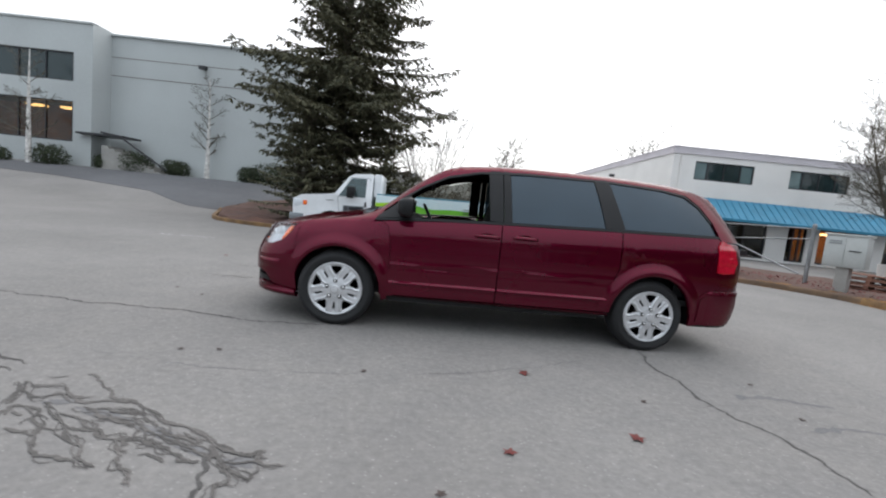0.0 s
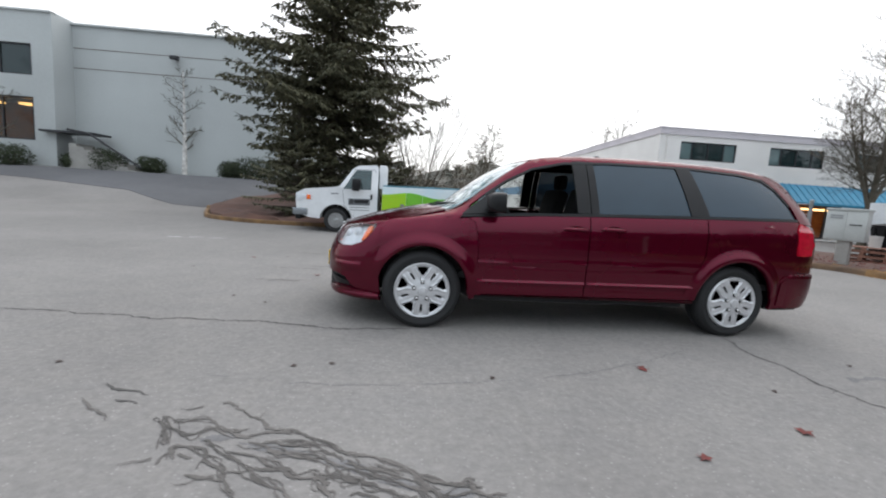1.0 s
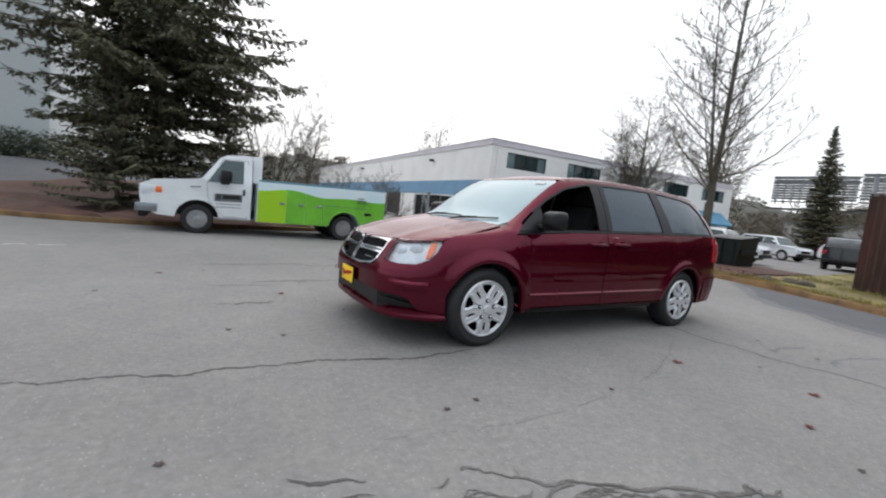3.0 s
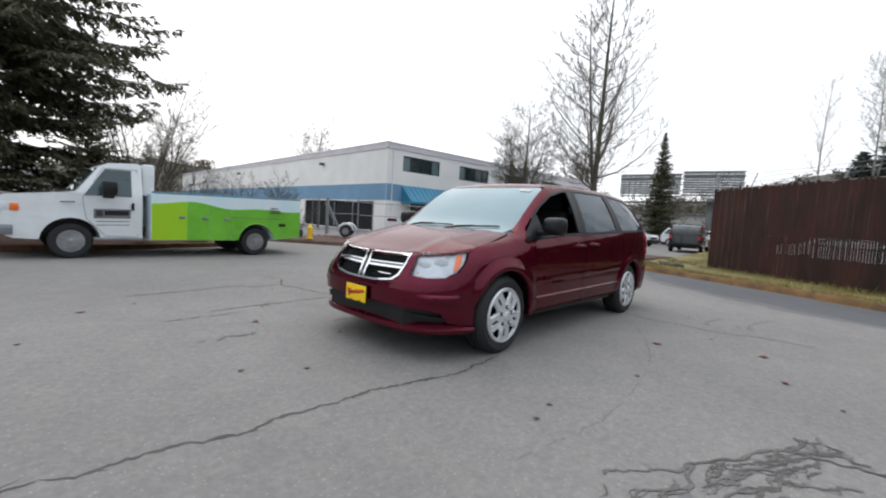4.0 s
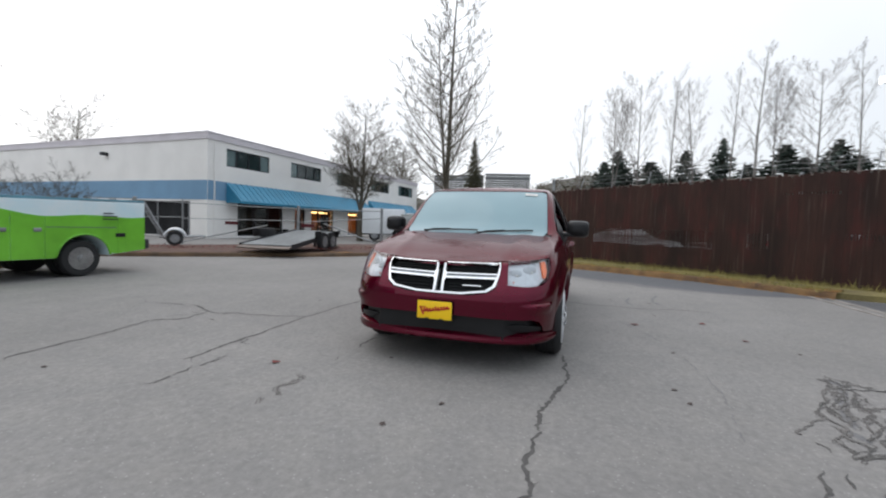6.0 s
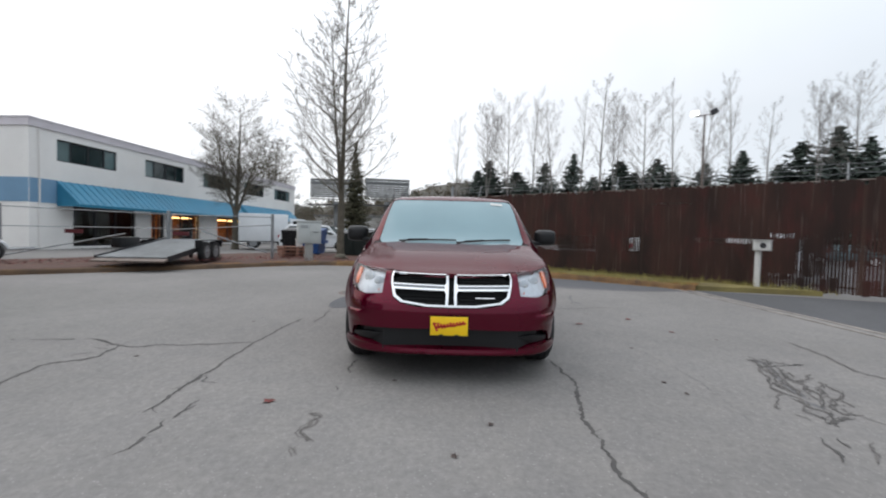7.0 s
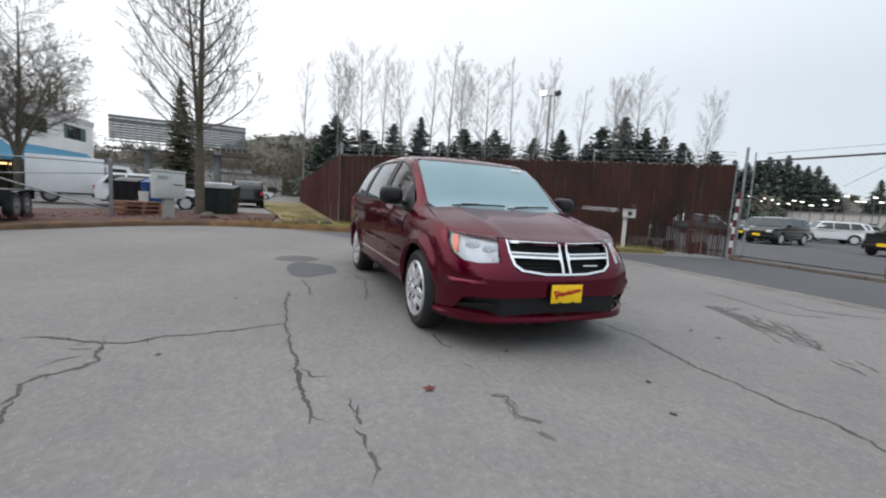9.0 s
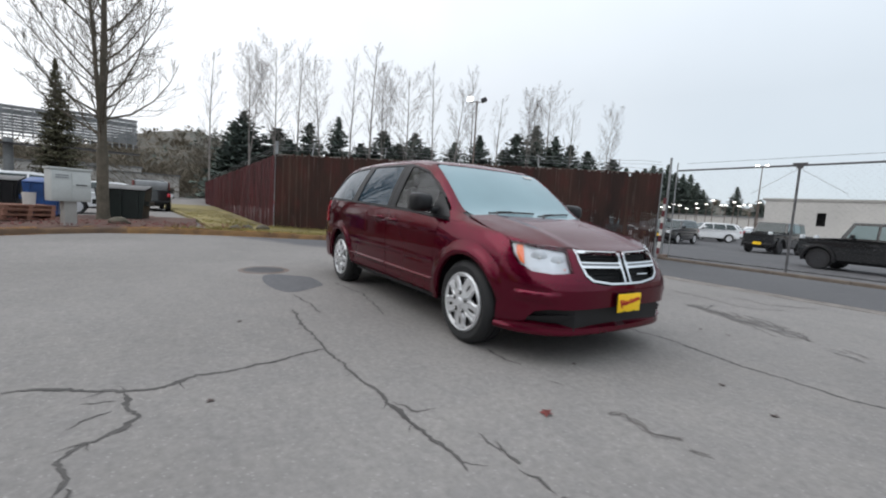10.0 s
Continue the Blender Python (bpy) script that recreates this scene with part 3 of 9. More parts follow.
def verge(name, outline, z, material, label, step=0.5, lift=0.05, seed=1):
    """A raised bed with a rolling top over an outline."""
    bm = bmesh.new()
    bm.faces.new([bm.verts.new((x, y, 0)) for x, y in outline])
    bm.normal_update()
    bmesh.ops.triangulate(bm, faces=bm.faces[:])
    xs, ys = [p[0] for p in outline], [p[1] for p in outline]
    for lo, hi, no in ((min(xs), max(xs), (1, 0, 0)), (min(ys), max(ys), (0, 1, 0))):
        c = lo + step
        while c < hi:
            bmesh.ops.bisect_plane(bm, geom=bm.verts[:] + bm.edges[:] + bm.faces[:], plane_co=[c * a for a in no], plane_no=no)
            c += step
    for v in bm.verts:
        edge = v.is_boundary
        v.co.z = z + ground_height(v.co.x, v.co.y) + (0 if edge else lift * noise.noise((v.co.x * 0.9, v.co.y * 0.9, seed)) + lift * 0.4)
    rim = [e for e in bm.edges if e.is_boundary]
    r = bmesh.ops.extrude_edge_only(bm, edges=rim)
    for v in (g for g in r["geom"] if isinstance(g, bmesh.types.BMVert)):
        v.co.z -= z + 0.06
    ob = part(name, bm, material)
    tagged(ob, label, "ground", kind="structure")
    return ob


def offset_line(line, d):
    out = []
    for i, p in enumerate(line):
        t = (line[min(i + 1, len(line) - 1)] - line[max(i - 1, 0)]).normalized()
        out.append((p.x - t.y * d, p.y + t.x * d))
    return out


kerb_in = offset_line(smooth_line(KERB, 3), 0.15)
south = [p for p in kerb_in if p[1] < 2.2]
north = [p for p in kerb_in if p[1] > 2.0]
verge("planting_strip", north + [(16.0, 2.2), (17.0, 8.5), (12.5, 12.0), (6.5, 14.6)], 0.12, M["soil"], "bark mulch bed with scattered leaves behind the kerb")
verge("grass_verge", south + [(4.1, -8.6), (11.9, 0.05), (40, -0.35), (40, 4.2), (16.0, 2.2)], 0.115, M["grass"], "yellowed winter grass verge along the slatted fence", step=0.8)
verge("mulch_island", [(-9.9, 14.9), (-8.4, 11.6), (-7.2, 10.6), (-5.6, 10.2), (-3.0, 10.4), (1.5, 11.6), (2.2, 14.2), (0.5, 18.5), (-3.5, 20.5), (-7.5, 19.5), (-9.8, 17.0)], 0.10, M["soil"],
      "reddish bark mulch island under the spruce", lift=0.25)
bm = bmesh.new()
isl = smooth_line([(-10.0, 15.3), (-9.6, 14.2), (-8.5, 11.5), (-7.3, 10.45), (-5.6, 10.05), (-3.0, 10.25), (1.6, 11.45)], 5)
for a, b in zip(isl, isl[1:]):
    m = (a + b) / 2
    box(bm, (m.x, m.y, ground_height(m.x, m.y) + 0.05), ((b - a).length + 0.03, 0.15, 0.16), math.degrees(math.atan2(b.y - a.y, b.x - a.x)), 0.02)
tagged(part("island_kerb", bm, M["kerb"]), "low weathered kerb round the mulch island", "kerb", kind="structure")

# the drive up to the grey building, laid later in darker asphalt
verge("upper_drive", [(-30, 20.6), (-20.6, 19.6), (-15.0, 18.2), (-11.7, 15.6), (-10.2, 15.3), (-10.0, 17.2), (-7.7, 19.8), (-3.5, 20.9), (0.8, 19.0), (2.6, 21.0), (2.6, 24.2), (-16, 23.6), (-30, 22.4)], 0.03, M["asphalt_damp"],
      "dark asphalt drive in front of the grey building", lift=0.0, step=0.75)

# Darker asphalt of the gateway, with its two worn seams, and the lot beyond the gate.
bm = bmesh.new()
slab(bm, [(4.6, -5.95), (-12, -6.05), (-30, -6.4), (-30, -9.6), (-6, -9.75), (3.1, -9.9)], -0.05, 0.004)
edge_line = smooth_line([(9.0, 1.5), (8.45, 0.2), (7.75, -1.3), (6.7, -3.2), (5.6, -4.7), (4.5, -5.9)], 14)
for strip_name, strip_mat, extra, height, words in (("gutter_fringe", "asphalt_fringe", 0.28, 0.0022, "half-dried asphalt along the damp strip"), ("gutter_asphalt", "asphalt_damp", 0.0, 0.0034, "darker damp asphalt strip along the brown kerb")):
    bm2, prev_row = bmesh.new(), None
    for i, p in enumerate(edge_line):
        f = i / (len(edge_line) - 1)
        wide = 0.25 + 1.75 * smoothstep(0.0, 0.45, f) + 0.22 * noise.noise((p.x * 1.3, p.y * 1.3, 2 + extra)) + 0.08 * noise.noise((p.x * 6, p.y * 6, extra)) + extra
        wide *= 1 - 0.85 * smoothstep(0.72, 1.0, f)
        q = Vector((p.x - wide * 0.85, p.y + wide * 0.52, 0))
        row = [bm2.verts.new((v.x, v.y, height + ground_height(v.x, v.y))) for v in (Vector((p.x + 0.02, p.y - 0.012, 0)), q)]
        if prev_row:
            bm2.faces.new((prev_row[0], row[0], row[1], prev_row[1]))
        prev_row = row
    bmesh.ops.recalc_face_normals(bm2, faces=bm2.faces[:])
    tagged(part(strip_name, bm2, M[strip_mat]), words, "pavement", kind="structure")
tagged(part("gateway_asphalt", bm, M["asphalt_dark"]), "darker asphalt strip in front of the rolling gate", "pavement", kind="structure")
bm = bmesh.new()
for off in (0.0, 0.24):
    pts = [(4.7 - i * 1.2, -5.80 + off * 1.0 - 0.012 * i + 0.02 * math.sin(i * 1.7)) for i in range(26)]
    for a, b in zip(pts, pts[1:]):
        m = ((a[0] + b[0]) / 2, (a[1] + b[1]) / 2)
        box(bm, (m[0], m[1], 0.006), (1.22, 0.06, 0.008), math.degrees(math.atan2(b[1] - a[1], b[0] - a[0])))
tagged(part("asphalt_seam", bm, M["seam"]), "two narrow worn seams in the asphalt", "road marking", kind="structure")
bm = bmesh.new()
for i in range(16):
    x = 3.0 - i * 1.5
    box(bm, (x - 0.75, -9.98 - 0.01 * i, 0.02), (1.49, 0.20, 0.12), 0.0, 0.02)
lot_bm = bmesh.new()
lot_xs, lot_ys = [-32 + 2.0 * k for k in range(46)], [-10.12 - 1.2 * k for k in range(6)] + [-18 - 4.0 * k for k in range(15)]
lot_grid = [[lot_bm.verts.new((x, y, ground_height(x, y) + 0.005)) for y in lot_ys] for x in lot_xs]
for a, b in zip(lot_grid, lot_grid[1:]):
    for j in range(len(lot_ys) - 1):
        lot_bm.faces.new((a[j], a[j + 1], b[j + 1], b[j]))
tagged(part("lot_pavement", lot_bm, M["asphalt_dark"]), "darker damp asphalt of the lot beyond the gate", "pavement", kind="structure")
tagged(part("gate_kerb", bm, M["gate_kerb"]), "low concrete kerb under the rolling gate", "kerb", kind="structure")


# ---- cracks and stains in the asphalt ----
def ribbon(bm, pts, w, seed, z=0.004, soft=False):
    """A ragged crack along pts, or (soft) a stain that bled out of one, with blots."""
    rng = random.Random(seed)
    step = 0.022
    line = []
    src = [(p.x, p.y) for p in smooth_line([Vector((*p, 0)) for p in pts], 5)] if soft and len(pts) > 2 else list(pts)
    for a, b in zip(src, src[1:]):
        n = max(2, int(math.dist(a, b) / step))
        line += [(lerp(a[0], b[0], i / n), lerp(a[1], b[1], i / n)) for i in range(n)]
    line.append(src[-1])
    rows = []
    for i, (x, y) in enumerate(line):
        a, b = line[max(0, i - 1)], line[min(len(line) - 1, i + 1)]
        dx, dy = b[0] - a[0], b[1] - a[1]
        s = math.hypot(dx, dy) or 1
        end = min(i, len(line) - 1 - i)
        if soft:
            off = 0.034 * noise.noise((x * 9, y * 9, seed)) + 0.014 * noise.noise((x * 30, y * 30, seed))
            ww = w * (0.40 + 1.5 * max(0, noise.noise((x * 11, y * 11, seed + 7))) + 0.5 * abs(noise.noise((x * 45, y * 45, 3)))) * min(1, 0.5 + end / 4)
        else:
            off = 0.030 * noise.noise((x * 7, y * 7, seed)) + 0.020 * noise.noise((x * 26, y * 26, seed)) + rng.uniform(-0.006, 0.006)
            ww = w * (0.30 + 1.1 * abs(noise.noise((x * 8, y * 8, seed + 7))) + rng.uniform(0, 0.45)) * min(1, 0.2 + end / 6)
        nx, ny = -dy / s, dx / s
        rows.append([bm.verts.new((x + nx * (off + k * ww), y + ny * (off + k * ww), z + 0.000008 * i + ground_height(x, y))) for k in (-0.5, 0.5)])
    for k, (p, q) in enumerate(zip(rows, rows[1:])):
        if not soft and w < 0.021 and noise.noise((line[k][0] * 6, line[k][1] * 6, seed + 20)) > 0.1:
            continue
        bm.faces.new((p[0], p[1], q[1], q[0]))
    if not soft:
        # short side cracks
        for _ in range(int(len(line) / 22)):
            k = rng.randrange(len(line) - 1)
            x, y = line[k]
            a = math.atan2(line[k + 1][1] - y, line[k + 1][0] - x) + rng.choice((-1, 1)) * rng.uniform(0.5, 1.4)
            ln, prev = rng.uniform(0.04, 0.16), None
            for m in range(6):
                f = m / 5
                px, py = x + ln * f * math.cos(a) + rng.uniform(-0.006, 0.006), y + ln * f * math.sin(a) + rng.uniform(-0.006, 0.006)
                ww = w * 0.30 * (1 - f) + 0.001
                row = [bm.verts.new((px - math.sin(a) * j * ww, py + math.cos(a) * j * ww, z + 0.0001 + ground_height(px, py))) for j in (-0.5, 0.5)]
                if prev:
                    bm.faces.new((prev[0], prev[1], row[1], row[0]))
                prev = row


CRACKS = []
def crack(w, *pts):
    CRACKS.append((w, pts))

crack(0.03, (-4.62, -0.70), (-4.50, -0.76), (-4.32, -0.77), (-4.07, -0.77), (-3.84, -0.85), (-3.59, -0.81), (-3.29, -0.83), (-2.98, -0.83), (-2.57, -0.91), (-2.26, -0.99), (-1.84, -0.93), (-1.60, -0.93))
crack(0.03, (-5.9, -0.62), (-5.17, -0.68), (-4.62, -0.70))
crack(0.028, (1.49, -0.91), (1.37, -1.41), (1.44, -1.60), (1.41, -1.98), (1.47, -2.24), (1.57, -2.41), (1.62, -2.71), (1.60, -2.92), (1.61, -3.02))
crack(0.03, (0.01, 2.07), (-0.68, 2.11), (-1.29, 2.12), (-1.82, 2.11), (-2.37, 2.07), (-2.69, 2.06), (-2.91, 2.02), (-3.07, 2.05))
crack(0.022, (-2.33, 2.05), (-2.49, 1.97), (-2.50, 1.86))
crack(0.035, (-1.29, 2.12), (-1.41, 2.46), (-1.47, 2.73), (-1.49, 2.99), (-1.60, 3.14), (-1.60, 3.32), (-1.47, 3.56), (-1.35, 3.75), (-1.35, 3.90))
crack(0.03, (-1.58, 3.36), (-1.94, 3.29), (-2.04, 3.33), (-2.11, 3.45), (-2.22, 3.52), (-2.39, 3.48), (-2.50, 3.49))
crack(0.026, (-2.46, 3.47), (-2.70, 3.40), (-2.89, 3.37), (-3.10, 3.38), (-3.32, 3.33), (-3.6, 3.30))
crack(0.018, (-1.37, 3.87), (-1.41, 4.19), (-1.46, 4.47), (-1.42, 4.9))
crack(0.02, (-1.69, 3.38), (-1.67, 3.53))
crack(0.02, (-1.81, 3.39), (-1.87, 3.48), (-1.95, 3.55))
crack(0.02, (0.72, 1.88), (0.15, 1.83), (-0.24, 1.84))
crack(0.02, (1.40, 1.16), (0.56, 1.07), (-0.20, 1.19), (-0.56, 1.25))
crack(0.045, (-3.00, 0.98), (-3.05, 0.89), (-3.15, 0.93), (-3.27, 0.94), (-3.37, 0.86))
crack(0.05, (-3.45, 0.94), (-3.53, 0.89))
crack(0.03, (-1.79, 0.93), (-2.01, 0.93), (-2.20, 0.91))
crack(0.02, (-2.50, 0.95), (-2.60, 0.91))
crack(0.02, (-2.84, 1.80), (-3.02, 1.81))
crack(0.022, (-3.16, 1.83), (-3.25, 1.81), (-3.36, 1.82))
crack(0.018, (-2.87, 1.79), (-3.27, 1.80), (-3.53, 1.79), (-3.75, 1.77))
crack(0.05, (-0.63, -4.05), (-1.21, -3.98), (-1.82, -3.81), (-2.14, -4.26))
crack(0.04, (-1.57, -3.05), (-2.11, -2.78), (-2.68, -2.33), (-2.90, -2.38))
crack(0.04, (-1.71, -3.15), (-2.24, -2.92), (-2.56, -2.92), (-2.89, -2.60))
crack(0.03, (-3.13, -2.23), (-3.31, -2.17), (-3.44, -2.11))
crack(0.03, (-1.39, -3.03), (-1.65, -2.97), (-1.54, -3.51))
crack(0.03, (-1.26, -4.61), (-1.85, -4.49), (-2.32, -5.00))
crack(0.05, (-2.84, -2.72), (-2.86, -2.63), (-2.94, -2.46), (-2.80, -2.62), (-2.72, -2.64), (-2.64, -2.59), (-2.48, -2.65), (-2.36, -2.61), (-2.25, -2.60), (-2.08, -2.73), (-1.96, -2.80), (-1.83, -2.83), (-1.69, -2.92), (-1.59, -3.00), (-1.48, -3.01), (-1.44, -2.98), (-1.41, -3.06), (-1.30, -3.09))
crack(0.045, (-2.87, -2.51), (-2.72, -2.50), (-2.59, -2.58), (-2.51, -2.60))
crack(0.045, (-2.74, -2.83), (-2.75, -2.74), (-2.65, -2.75), (-2.52, -2.87), (-2.46, -2.97), (-2.36, -3.09), (-2.29, -3.13), (-2.18, -3.14))
crack(0.045, (-2.63, -2.95), (-2.49, -2.96), (-2.48, -2.94))
crack(0.045, (-2.66, -2.69), (-2.44, -2.84), (-2.37, -2.93), (-2.26, -2.99), (-2.17, -3.11), (-2.06, -3.18))
crack(0.045, (-2.45, -2.69), (-2.29, -2.79), (-2.15, -2.79), (-2.02, -2.91), (-1.97, -2.98), (-1.91, -3.01))
crack(0.045, (-2.51, -2.76), (-2.33, -2.85), (-2.16, -2.94), (-2.09, -2.94), (-2.08, -3.01), (-2.05, -3.07), (-1.96, -3.15), (-1.90, -3.21), (-1.86, -3.25))
crack(0.045, (-2.09, -2.94), (-1.97, -2.95), (-1.86, -3.01), (-1.77, -3.08), (-1.67, -3.09))
crack(0.045, (-1.97, -2.83), (-1.90, -2.94), (-1.78, -2.98), (-1.64, -3.05), (-1.63, -3.00))
crack(0.045, (-1.67, -2.94), (-1.58, -3.08), (-1.51, -3.19), (-1.54, -3.24), (-1.50, -3.30))
crack(0.045, (-1.56, -3.08), (-1.47, -3.17), (-1.41, -3.18), (-1.40, -3.10))
crack(0.045, (-2.40, -2.72), (-2.25, -2.71), (-2.11, -2.73))
crack(0.045, (-2.35, -2.77), (-2.10, -2.84))
crack(0.045, (-1.84, -2.86), (-1.74, -2.95), (-1.89, -2.92))
crack(0.045, (-1.55, -3.06), (-1.43, -3.06))
crack(0.04, (-3.45, -2.28), (-3.31, -2.40), (-3.18, -2.51))
crack(0.03, (-3.27, -2.31), (-3.13, -2.34))
crack(0.04, (-2.92, -2.87), (-2.83, -2.81), (-2.84, -2.68))

for wet in (True, False):
    bm = bmesh.new()
    for n_c, (w, pts) in enumerate(CRACKS):
        if (w >= 0.04) == wet:
            ribbon(bm, pts, w * (0.46 if wet else 1.05), n_c, z=0.0012 + 0.00012 * n_c, soft=wet and w > 0.041)
            if wet and w > 0.041:
                # side threads that part from the stain and meet it again
                for thread in range(2):
                    amp = (0.040, -0.060)[thread]
                    bow = [(x + amp * noise.noise((x * 8, y * 8, thread)) * 1.6, y + amp * math.sin(3.1 * k + thread) * 0.6) for k, (x, y) in enumerate(pts)]
                    ribbon(bm, bow, w * 0.20, 300 + 5 * n_c + thread, z=0.0010 + 0.00011 * n_c + 0.00003 * thread, soft=True)
    if wet:
        tagged(part("damp_stain", bm, M["stain"], smooth=False), "dark damp stain spread over a web of cracks", "stain", kind="stuff")
tagged(part("asphalt_crack", bm, M["crack"], smooth=False), "dark ragged cracks running through the asphalt", "crack", kind="stuff")

# damp that has spread between the stained cracks, and a faint old tyre arc
bm = bmesh.new()
for n_b, (x, y, rx_, ry_, turn) in enumerate(((-2.28, -2.76, 0.24, 0.055, -14), (-1.98, -2.87, 0.15, 0.06, -20), (-1.74, -3.00, 0.13, 0.045, -20), (-1.50, -3.07, 0.10, 0.07, -5), (-2.60, -2.66, 0.10, 0.05, 10))):
    ring = []
    for k in range(48):
        a = 2 * math.pi * k / 48
        rr = 1 + 0.55 * noise.noise((3 * math.cos(a) + n_b * 7, 3 * math.sin(a), 1)) + 0.3 * noise.noise((9 * math.cos(a) + n_b, 9 * math.sin(a), 5))
        c, d = 0.7 * rx_ * rr * math.cos(a), 0.6 * ry_ * rr * math.sin(a)
        t = radians(turn)
        ring.append(bm.verts.new((x + c * math.cos(t) - d * math.sin(t), y + c * math.sin(t) + d * math.cos(t), 0.0009 + 0.0001 * n_b)))
    bm.faces.new(ring)
tagged(part("damp_spread", bm, M["asphalt_fringe"], smooth=False), "half-dry damp blotches between the stained cracks", "stain", kind="stuff")
bm = bmesh.new()
ribbon(bm, [(-3.0, -1.95), (-2.22, -2.09), (-1.66, -2.06), (-0.98, -1.99), (-0.30, -1.81), (0.30, -1.56), (0.72, -1.34), (1.1, -1.08)], 0.011, 91, z=0.001)
ribbon(bm, [(1.9, -2.35), (2.4, -2.3), (3.1, -2.5)], 0.05, 92, z=0.001, soft=True)
ribbon(bm, [(1.75, -1.9), (2.05, -1.85), (2.5, -1.95)], 0.06, 93, z=0.0011, soft=True)
tagged(part("tyre_scuff", bm, M["asphalt_fringe"], smooth=False), "faint old scuffs curving across the asphalt", "scuff", kind="stuff")
bm = bmesh.new()
for n_b, pts in enumerate((((-6.55, 4.86), (-6.30, 4.90)), ((-6.15, 4.92), (-5.92, 5.05)), ((-5.80, 4.98), (-5.45, 5.06)))):
    ribbon(bm, pts, 0.05, 95 + n_b, z=0.002, soft=True)
tagged(part("paint_mark", bm, M["white_dull"], smooth=False), "worn white paint strokes on the asphalt", "road marking", kind="stuff")


# ---- grey building on the rise ----
def build_grey_building():
    yaw = -3.0
    b = thing("grey_building", pose(-22.35, 25.72, 1.35, 0, 0, yaw), "large grey concrete building with two reveal lines and a recessed entrance", "building")
    part("wall", wall_mesh(12.6, 8.9, 0.3, [], -0.6), M["grey_wall"], b)
    part("coping", boxes(((6.3, 0.10, 8.95), (12.7, 0.5, 0.10))), M["grey_wall"], b)
    for z in (7.55, 6.35):
        part("reveal_line", boxes(((6.3, -0.004, z), (12.6, 0.02, 0.035))), M["rust_steel"], b)
    # the projecting entrance wing to the west
    part("wing_side_wall", boxes(((-0.15, -0.75, 4.2), (0.3, 1.6, 9.8))), M["grey_wall"], b)
    holes = [(0.0, 13.2, 5.4, 7.2), (0.0, 13.2, 1.6, 4.15)]
    bmw = wall_mesh(14.0, 9.0, 0.35, [(14.0 - h[1], 14.0 - h[0] - 0.9, h[2], h[3]) for h in holes], -0.6)
    bmesh.ops.translate(bmw, verts=bmw.verts, vec=(-14.3, -1.55, 0))
    part("wing_wall", bmw, M["grey_wall"], b)
    part("wing_coping", boxes(((-7.2, -1.4, 9.05), (14.4, 0.5, 0.1))), M["grey_wall"], b)
    for x0, x1, z0, z1 in ((-13.5, -1.3, 5.4, 7.2), (-13.5, -1.3, 1.6, 4.15)):
        win = part("window", boxes((((x0 + x1) / 2, -1.42, z1 - 0.04), (x1 - x0, 0.1, 0.08))), M["frame_dark"], b)
        part("sill", boxes((((x0 + x1) / 2, -1.42, z0 + 0.04), (x1 - x0, 0.1, 0.08))), M["frame_dark"], win)
        for k in range(8):
            part("mullion", boxes(((x0 + (x1 - x0) * k / 7, -1.42, (z0 + z1) / 2), (0.07, 0.1, z1 - z0 - 0.16))), M["frame_dark"], win)
        part("pane", boxes((((x0 + x1) / 2, -1.40, (z0 + z1) / 2), (x1 - x0, 0.012, z1 - z0))), M["lobby_glass"] if z0 < 2 else M["dark_glass"], win)
    part("lobby_wall", boxes(((-7.5, 1.8, 2.2), (14.0, 0.2, 4.2)), ((-1.35, 0.4, 2.2), (0.1, 3.0, 4.0))), M["wood_warm"], b, "orange wooden lobby wall")
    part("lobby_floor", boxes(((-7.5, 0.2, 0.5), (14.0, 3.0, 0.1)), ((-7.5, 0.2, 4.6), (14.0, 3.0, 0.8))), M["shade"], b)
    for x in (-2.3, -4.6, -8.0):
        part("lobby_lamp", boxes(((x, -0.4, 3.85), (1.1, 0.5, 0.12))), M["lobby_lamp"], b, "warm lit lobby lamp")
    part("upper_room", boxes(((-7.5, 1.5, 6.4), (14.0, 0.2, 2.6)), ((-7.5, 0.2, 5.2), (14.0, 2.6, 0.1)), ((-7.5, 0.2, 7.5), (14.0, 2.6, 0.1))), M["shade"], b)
    lamp = part("wall_floodlight", boxes(((6.3, -0.12, 7.35), (0.12, 0.3, 0.12)), ((6.3, -0.34, 7.38), (0.5, 0.28, 0.24), 0, 0.04)), M["frame_dark"], b, "small dark wall floodlight")
    # stair wall beside the entrance
    stair = part("stair", boxes(((2.9, -1.2, -0.15), (4.2, 1.5, 0.5))), M["concrete"], b, "concrete stair beside the entrance")
    for i in range(9):
        part("step", boxes(((1.0 + 0.42 * i + 0.21, -1.2, (1.55 - 0.17 * i) / 2 + 0.05), (0.418, 1.5, 1.45 - 0.17 * i))), M["concrete"], stair)
    part("stair_side", tubes(([(1.0, -2.02, 2.35), (2.2, -2.02, 2.2), (5.2, -2.02, 0.35)], 0.06)), M["frame_dark"], b, "dark handrail")
    part("landing_soffit", boxes(((0.9, -1.2, 2.2), (3.0, 1.7, 0.12))), M["frame_dark"], b)
    part("roof", boxes(((-0.9, 8.0, 8.6), (26.6, 15.6, 0.2))), M["concrete"], b)
    part("back_wall", boxes(((-0.9, 15.8, 4.0), (26.8, 0.3, 9.4)), ((12.45, 8.0, 4.0), (0.3, 15.6, 9.4)), ((-14.3, 7.0, 4.0), (0.3, 17.0, 9.4))), M["grey_wall"], b)


build_grey_building()


